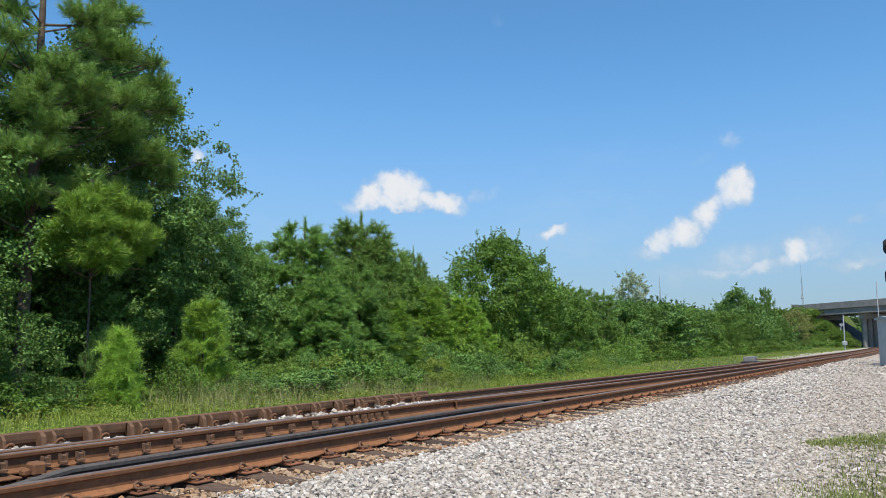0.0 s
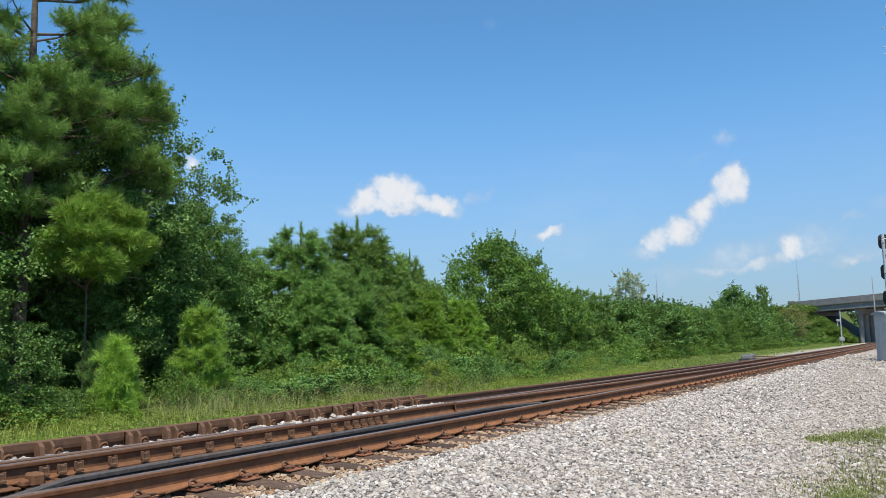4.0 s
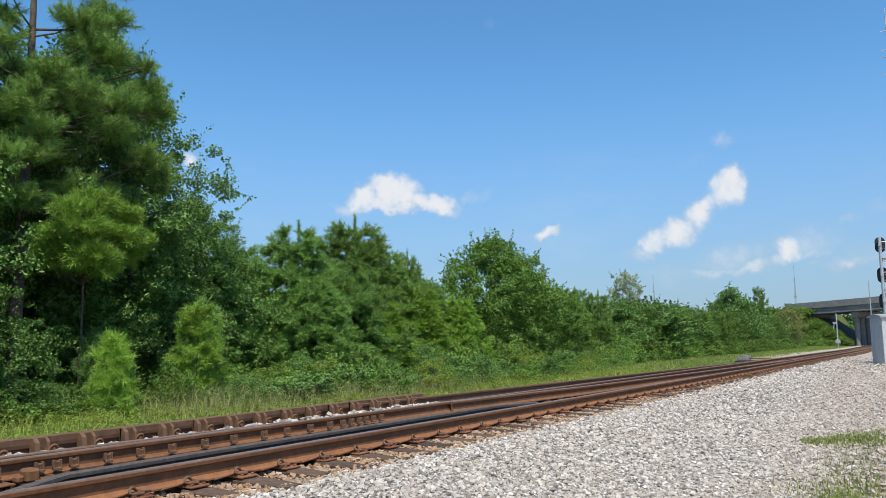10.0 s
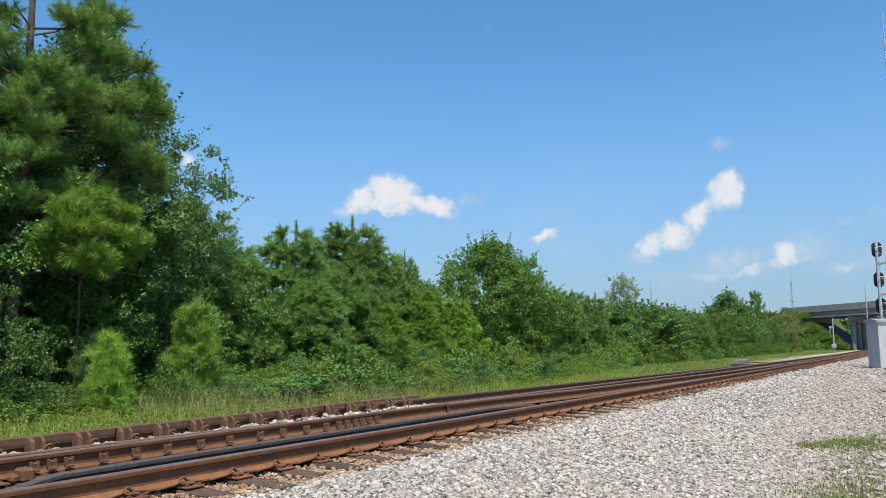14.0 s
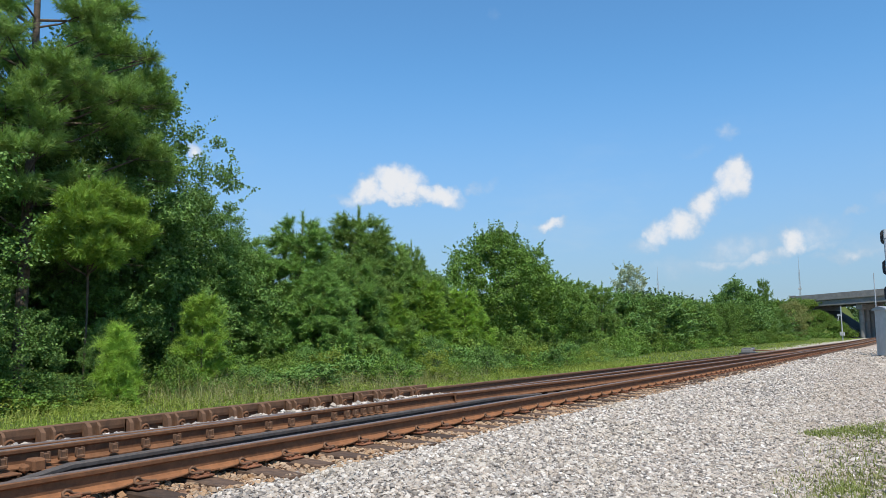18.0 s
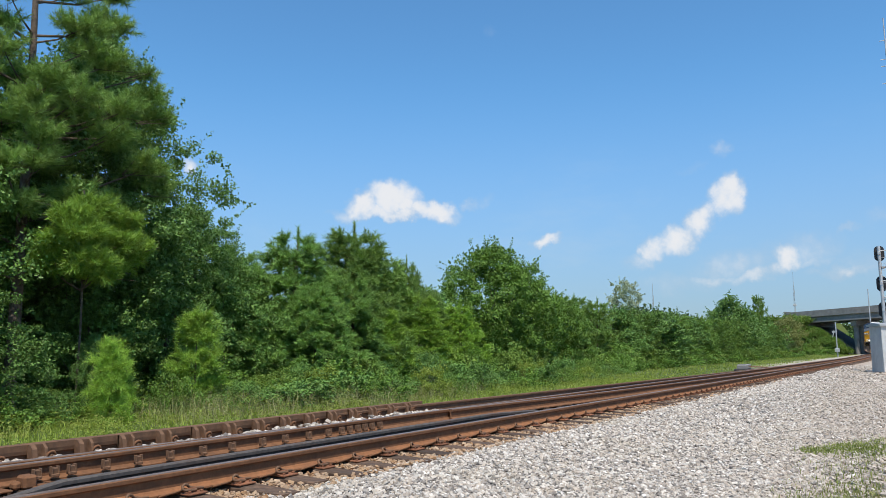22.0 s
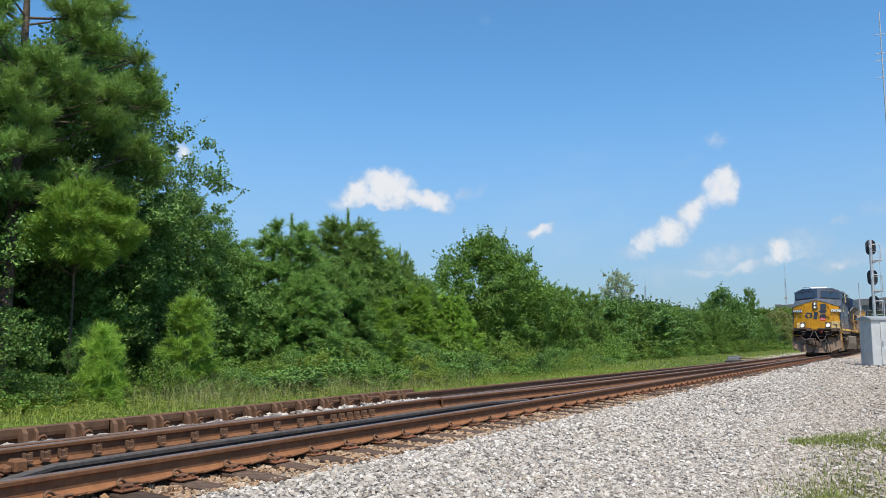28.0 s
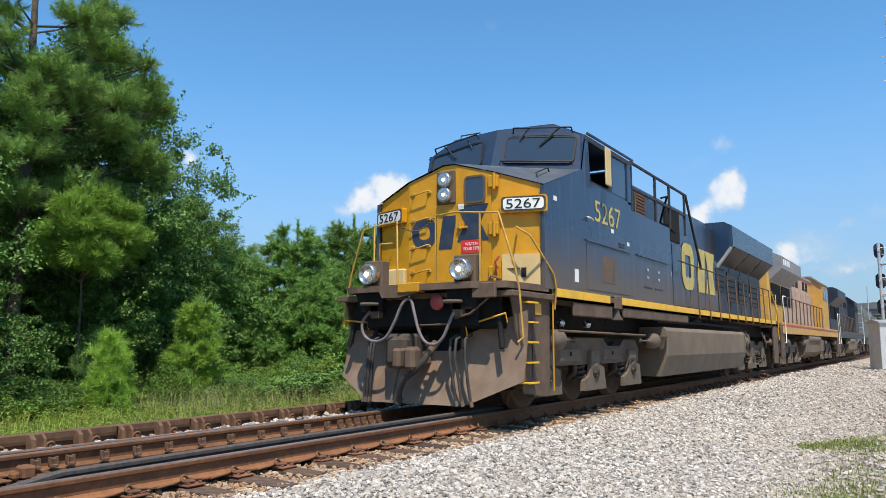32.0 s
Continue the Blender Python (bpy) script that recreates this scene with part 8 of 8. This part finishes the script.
def trailing(name, label, paint, roof, accent, x0, cab_at, length=19.6, letters=None, door_paint=None):
    """A trailing diesel: radiator end, hood, cab at one end, tank, bogies, rails."""
    t = thing(name, label, "locomotive", pose(x0, MID, RAIL))
    L = length
    part("underframe", Geo().box(0, L, -1.0, 1.0, 1.18, 1.62, 0.03), M_DARK, t)
    part("deck", Geo().box(-0.1, L + 0.1, -1.5, 1.5, 1.56, 1.66, 0.01), M_GRIME, t)
    part("sill", Geo().box(0, L, -1.52, -1.44, 1.34, 1.76, 0.01), paint, t)
    part("sill", Geo().box(0, L, 1.44, 1.52, 1.34, 1.76, 0.01), paint, t)
    part("sill_stripe", Geo().box(0, L, -1.53, -1.518, 1.62, 1.70, 0.003), accent, t)
    part("hood", Geo().box(0.4, cab_at, -1.02, 1.02, 1.72, 4.02, 0.05), paint, t)
    part("hood_roof", Geo().box(0.4, cab_at, -1.03, 1.03, 4.00, 4.20, 0.06), roof, t)
    part("roof_band", Geo().box(0.42, cab_at, -1.03, -1.018, 3.92, 4.0, 0.003), accent, t)
    part("radiator", Geo().prism([(-1.02, 3.35), (-1.50, 3.80), (-1.50, 4.26), (-1.25, 4.38), (1.25, 4.38), (1.50, 4.26), (1.50, 3.80), (1.02, 3.35)], 0, 0.5, 5.6), roof, t, "overhanging radiator wings")
    for x in (0.8, 3.2):
        part("radiator_screen", Geo().box(x, x + 2.1, -1.05, -1.02, 2.5, 3.3, 0.01), M_DARK, t)
    for i in range(7):
        x = 5.8 + i * 1.15
        if x + 1.1 < cab_at:
            part("hood_door", Geo().box(x, x + 1.08, -1.045, -1.02, 1.85, 3.4, 0.01), door_paint or paint, t)
    if door_paint:
        part("bleached_panel", Geo().box(3.6, 10.6, -1.032, -1.015, 1.80, 3.90, 0.01), door_paint, t, "sun-bleached hood panels")
        for i in range(4):
            part("number_mark", Geo().box(0.9 + 0.42 * i, 1.16 + 0.42 * i, -1.512, -1.50, 3.96, 4.18, 0.002), M_WHITE, t, "worn white mark on the radiator housing")
    for x in (6.2, 7.2, 9.4, 10.4):
        if x + 0.8 < cab_at:
            part("vent", Geo().box(x, x + 0.7, -1.045, -1.02, 3.5, 3.9, 0.01), M_DARK, t)
    if letters:
        for i, (a, b) in enumerate(letters):
            part("faded_mark", Geo().box(a, b, -1.052, -1.046, 2.5, 3.3, 0.002), M_FADEDMARK if i % 2 else M_PINKGREY, t, "faded block of old lettering")
    cab = part("cab", Geo().prism([(-1.5, 1.72), (-1.5, 4.05), (-1.0, 4.42), (1.0, 4.42), (1.5, 4.05), (1.5, 1.72)], 0, cab_at, cab_at + 2.5), paint, t)
    part("cab_roof", Geo().prism([(-1.55, 4.02), (-1.02, 4.44), (1.02, 4.44), (1.55, 4.02), (1.50, 3.98), (1.0, 4.38), (-1.0, 4.38), (-1.50, 3.98)], 0, cab_at - 0.1, cab_at + 2.7), roof, cab)
    for x in (cab_at + 0.3, cab_at + 1.3):
        ring, _ = frame_ring(0.75, 0.65, 0.08, 0.05, 0.02)
        w = part("cab_window", rounded_plate(0.70, 0.60, 0.07, 0.012), M_GLASS, cab, "dark cab window", m=at(SIDE, x + 0.4, -1.512, 3.55))
        part("window_frame", ring, roof, w)
    part("nose", Geo().box(cab_at + 2.5, cab_at + 4.4, -1.2, 1.2, 1.72, 3.3, 0.12), paint, t)
    part("fuel_tank", Geo().prism([(-1.45, 0.6), (-1.48, 1.1), (-1.3, 1.3), (1.3, 1.3), (1.48, 1.1), (1.45, 0.6), (1.05, 0.32), (-1.05, 0.32)], 0, 6.2, 12.6), M_TANK, t, "dusty fuel tank")
    part("air_tank", Geo().cyl((7.0, -1.38, 1.18), (11.0, -1.38, 1.18), 0.17, 12), M_TANK, t)
    truck_parts(t, (1.5, 3.35, 5.15), M_TANK)
    truck_parts(t, (L - 5.6, L - 3.75, L - 1.9), M_TANK)
    n = 12
    for i in range(n):
        x = 0.5 + (cab_at - 0.8) * i / (n - 1)
        part("stanchion", Geo().cyl((x, -1.47, 1.66), (x, -1.47, 2.74), 0.022, 6), M_GRIME, t)
    bar(t, [(0.5, -1.47, 2.74), (cab_at - 0.3, -1.47, 2.74)], 0.022, M_GRIME, "walkway_rail")
    for x in (0.0, L):
        bar(t, [(x + 0.9, -1.5, 2.74), (x + 0.12, -1.54, 2.72), (x + 0.04, -1.54, 2.62), (x + 0.05, -1.54, 2.40), (x + 0.36, -1.54, 1.80), (x + 0.42, -1.54, 1.05), (x + 0.25, -1.52, 0.98)], 0.017, M_WHITE, "corner_handrail", "white corner handrail")
        part("step_well", Geo().box(x - 0.3, x + 0.35, -1.5, -1.42, 0.4, 1.6, 0.02), M_GRIME, t)
        for z in (0.45, 0.75, 1.05, 1.35):
            part("tread", Geo().box(x - 0.3, x + 0.3, -1.5, -1.15, z, z + 0.03, 0.006), M_GRIME, t)
    coupler(t, -0.2, -1)
    coupler(t, L + 0.2, 1)
    return t


SECOND = trailing("trailing_locomotive", "sun-bleached yellow and grey diesel locomotive with faded lettering", M_ARMOUR, M_GREYROOF, M_DULLRED, 30.1, 13.0, 19.6,
                  [(6.0 + 0.85 * k, 6.62 + 0.85 * k) for k in range(8)], M_PINKGREY)
THIRD = trailing("trailing_locomotive", "dark blue diesel locomotive behind two others", M_NAVY, M_NAVY, M_GRIME, 50.6, 12.6, 19.2)


def hopper(x0):
    t = thing("hopper_wagon", "grey covered hopper wagon with rounded sides", "wagon", pose(x0, MID, RAIL), "wagons of the train")
    prof = [(-1.0, 1.0), (-1.48, 1.6), (-1.55, 2.6), (-1.48, 3.6), (-1.15, 4.25), (-0.6, 4.45), (0.6, 4.45), (1.15, 4.25), (1.48, 3.6), (1.55, 2.6), (1.48, 1.6), (1.0, 1.0)]
    part("body", Geo().prism(prof, 0, 1.0, 14.4), M_HOPPER, t)
    for i in range(9):
        x = 1.2 + 1.63 * i
        part("rib", Geo().prism([(y * 1.02, z) for y, z in prof], 0, x, x + 0.10), M_HOPPER, t)
    part("centre_sill", Geo().box(0, 15.4, -0.4, 0.4, 0.85, 1.2, 0.02), M_DARK, t)
    part("roof_walk", Geo().box(0.8, 14.6, -0.35, 0.35, 4.48, 4.54, 0.01), M_GALV, t)
    for i in range(3):
        x = 2.6 + 4.0 * i
        part("hopper_chute", Geo().add([(x, -0.9, 1.05), (x + 2.4, -0.9, 1.05), (x + 2.4, 0.9, 1.05), (x, 0.9, 1.05), (x + 0.8, -0.4, 0.35), (x + 1.6, -0.4, 0.35), (x + 1.6, 0.4, 0.35), (x + 0.8, 0.4, 0.35)],
                                      [(0, 1, 5, 4), (1, 2, 6, 5), (2, 3, 7, 6), (3, 0, 4, 7), (4, 5, 6, 7)]), M_HOPPER, t)
    for x in (0.3, 15.1):
        part("end_ladder", Geo().cyl((x, -1.4, 1.0), (x, -1.4, 4.2), 0.02, 5).cyl((x, -1.0, 1.0), (x, -1.0, 4.2), 0.02, 5), M_GALV, t)
        for i in range(8):
            part("rung", Geo().cyl((x, -1.4, 1.2 + 0.38 * i), (x, -1.0, 1.2 + 0.38 * i), 0.012, 5), M_GALV, t)
    for x in (1.6, 3.35, 12.0, 13.75):
        w = part("wheelset", Geo().cyl((x, -0.85, 0.45), (x, 0.85, 0.45), 0.08, 8), M_DARK, t)
        for s in (-1, 1):
            part("wheel", Geo().lathe([(0.08, s * 0.70), (0.38, s * 0.72), (0.45, s * 0.80), (0.455, s * 0.68), (0.08, s * 0.66)], (x, 0, 0.45), 1, 20), M_GRIME, w)
    for x in (2.47, 12.87):
        for s in (-1, 1):
            part("bogie_frame", Geo().prism([(x - 1.2, 0.36), (x - 0.6, 0.36), (x - 0.35, 0.2), (x + 0.35, 0.2), (x + 0.6, 0.36), (x + 1.2, 0.36), (x + 1.2, 0.58), (x + 0.5, 0.78), (x - 0.5, 0.78), (x - 1.2, 0.58)], 1, min(s * 0.92, s * 1.04), max(s * 0.92, s * 1.04)), M_GRIME, t)
    coupler(t, -0.1, -1)
    coupler(t, 15.5, 1)
    return t


FIRST_WAGON = hopper(71.2)
WAGONS = [FIRST_WAGON] + [copy_thing(FIRST_WAGON, pose(71.2 + 16.2 * i, MID, RAIL)) for i in range(1, 4)]


def train_shift(t):
    """How far the train still has to come at t seconds."""
    return 12.05 * (32.0 - t)


def motions():
    times = [0, 8, 14, 17] + [18 + 0.5 * k for k in range(29)]
    for ob, x in [(LEAD, 9.7), (SECOND, 30.1), (THIRD, 50.6)] + [(w, 71.2 + 16.2 * i) for i, w in enumerate(WAGONS)]:
        rows = []
        for t in times:
            p = x + train_shift(t)
            y0, y1 = curve(p), curve(p + 17.0)
            rows.append((t, pose(p, MID + y0, RAIL, 0, 0, math.degrees(math.atan2(y1 - y0, 17.0)))))
        walk(ob, rows)
    # road traffic: waits out of sight up the road, crosses the bridge, comes to rest beyond it
    for ob, home, t0, s0, v in ((SEMI, 110.0, 24.335, 16.6, 28.5), (PICKUP, 140.0, 16.5, 18.4, 23.0), (CAR_A, 90.0, 12.36, 18.0, 26.5), (CAR_B, 160.0, 18.42, 18.6, 22.3)):
        start, end = t0 - (home - s0) / v, t0 + (s0 + 50.0) / v
        marks = [0.0] + [start + (end - start) * k / 12 for k in range(13)] + [32.0]
        walk(ob, [(t, on_bridge(min(home, max(-50.0, s0 - v * (t - t0))), 7.0)) for t in marks])
    # the lead engine's wheels roll along the rail
    spin = [(k / 15, -12.05 * (k / 15) / 0.53) for k in range(0, 481)]
    for w, x in WHEELS:
        walk(w, [(t, Matrix.Translation((x, 0, 0.53)) @ Matrix.Rotation(a, 4, "Y")) for t, a in spin])


motions()
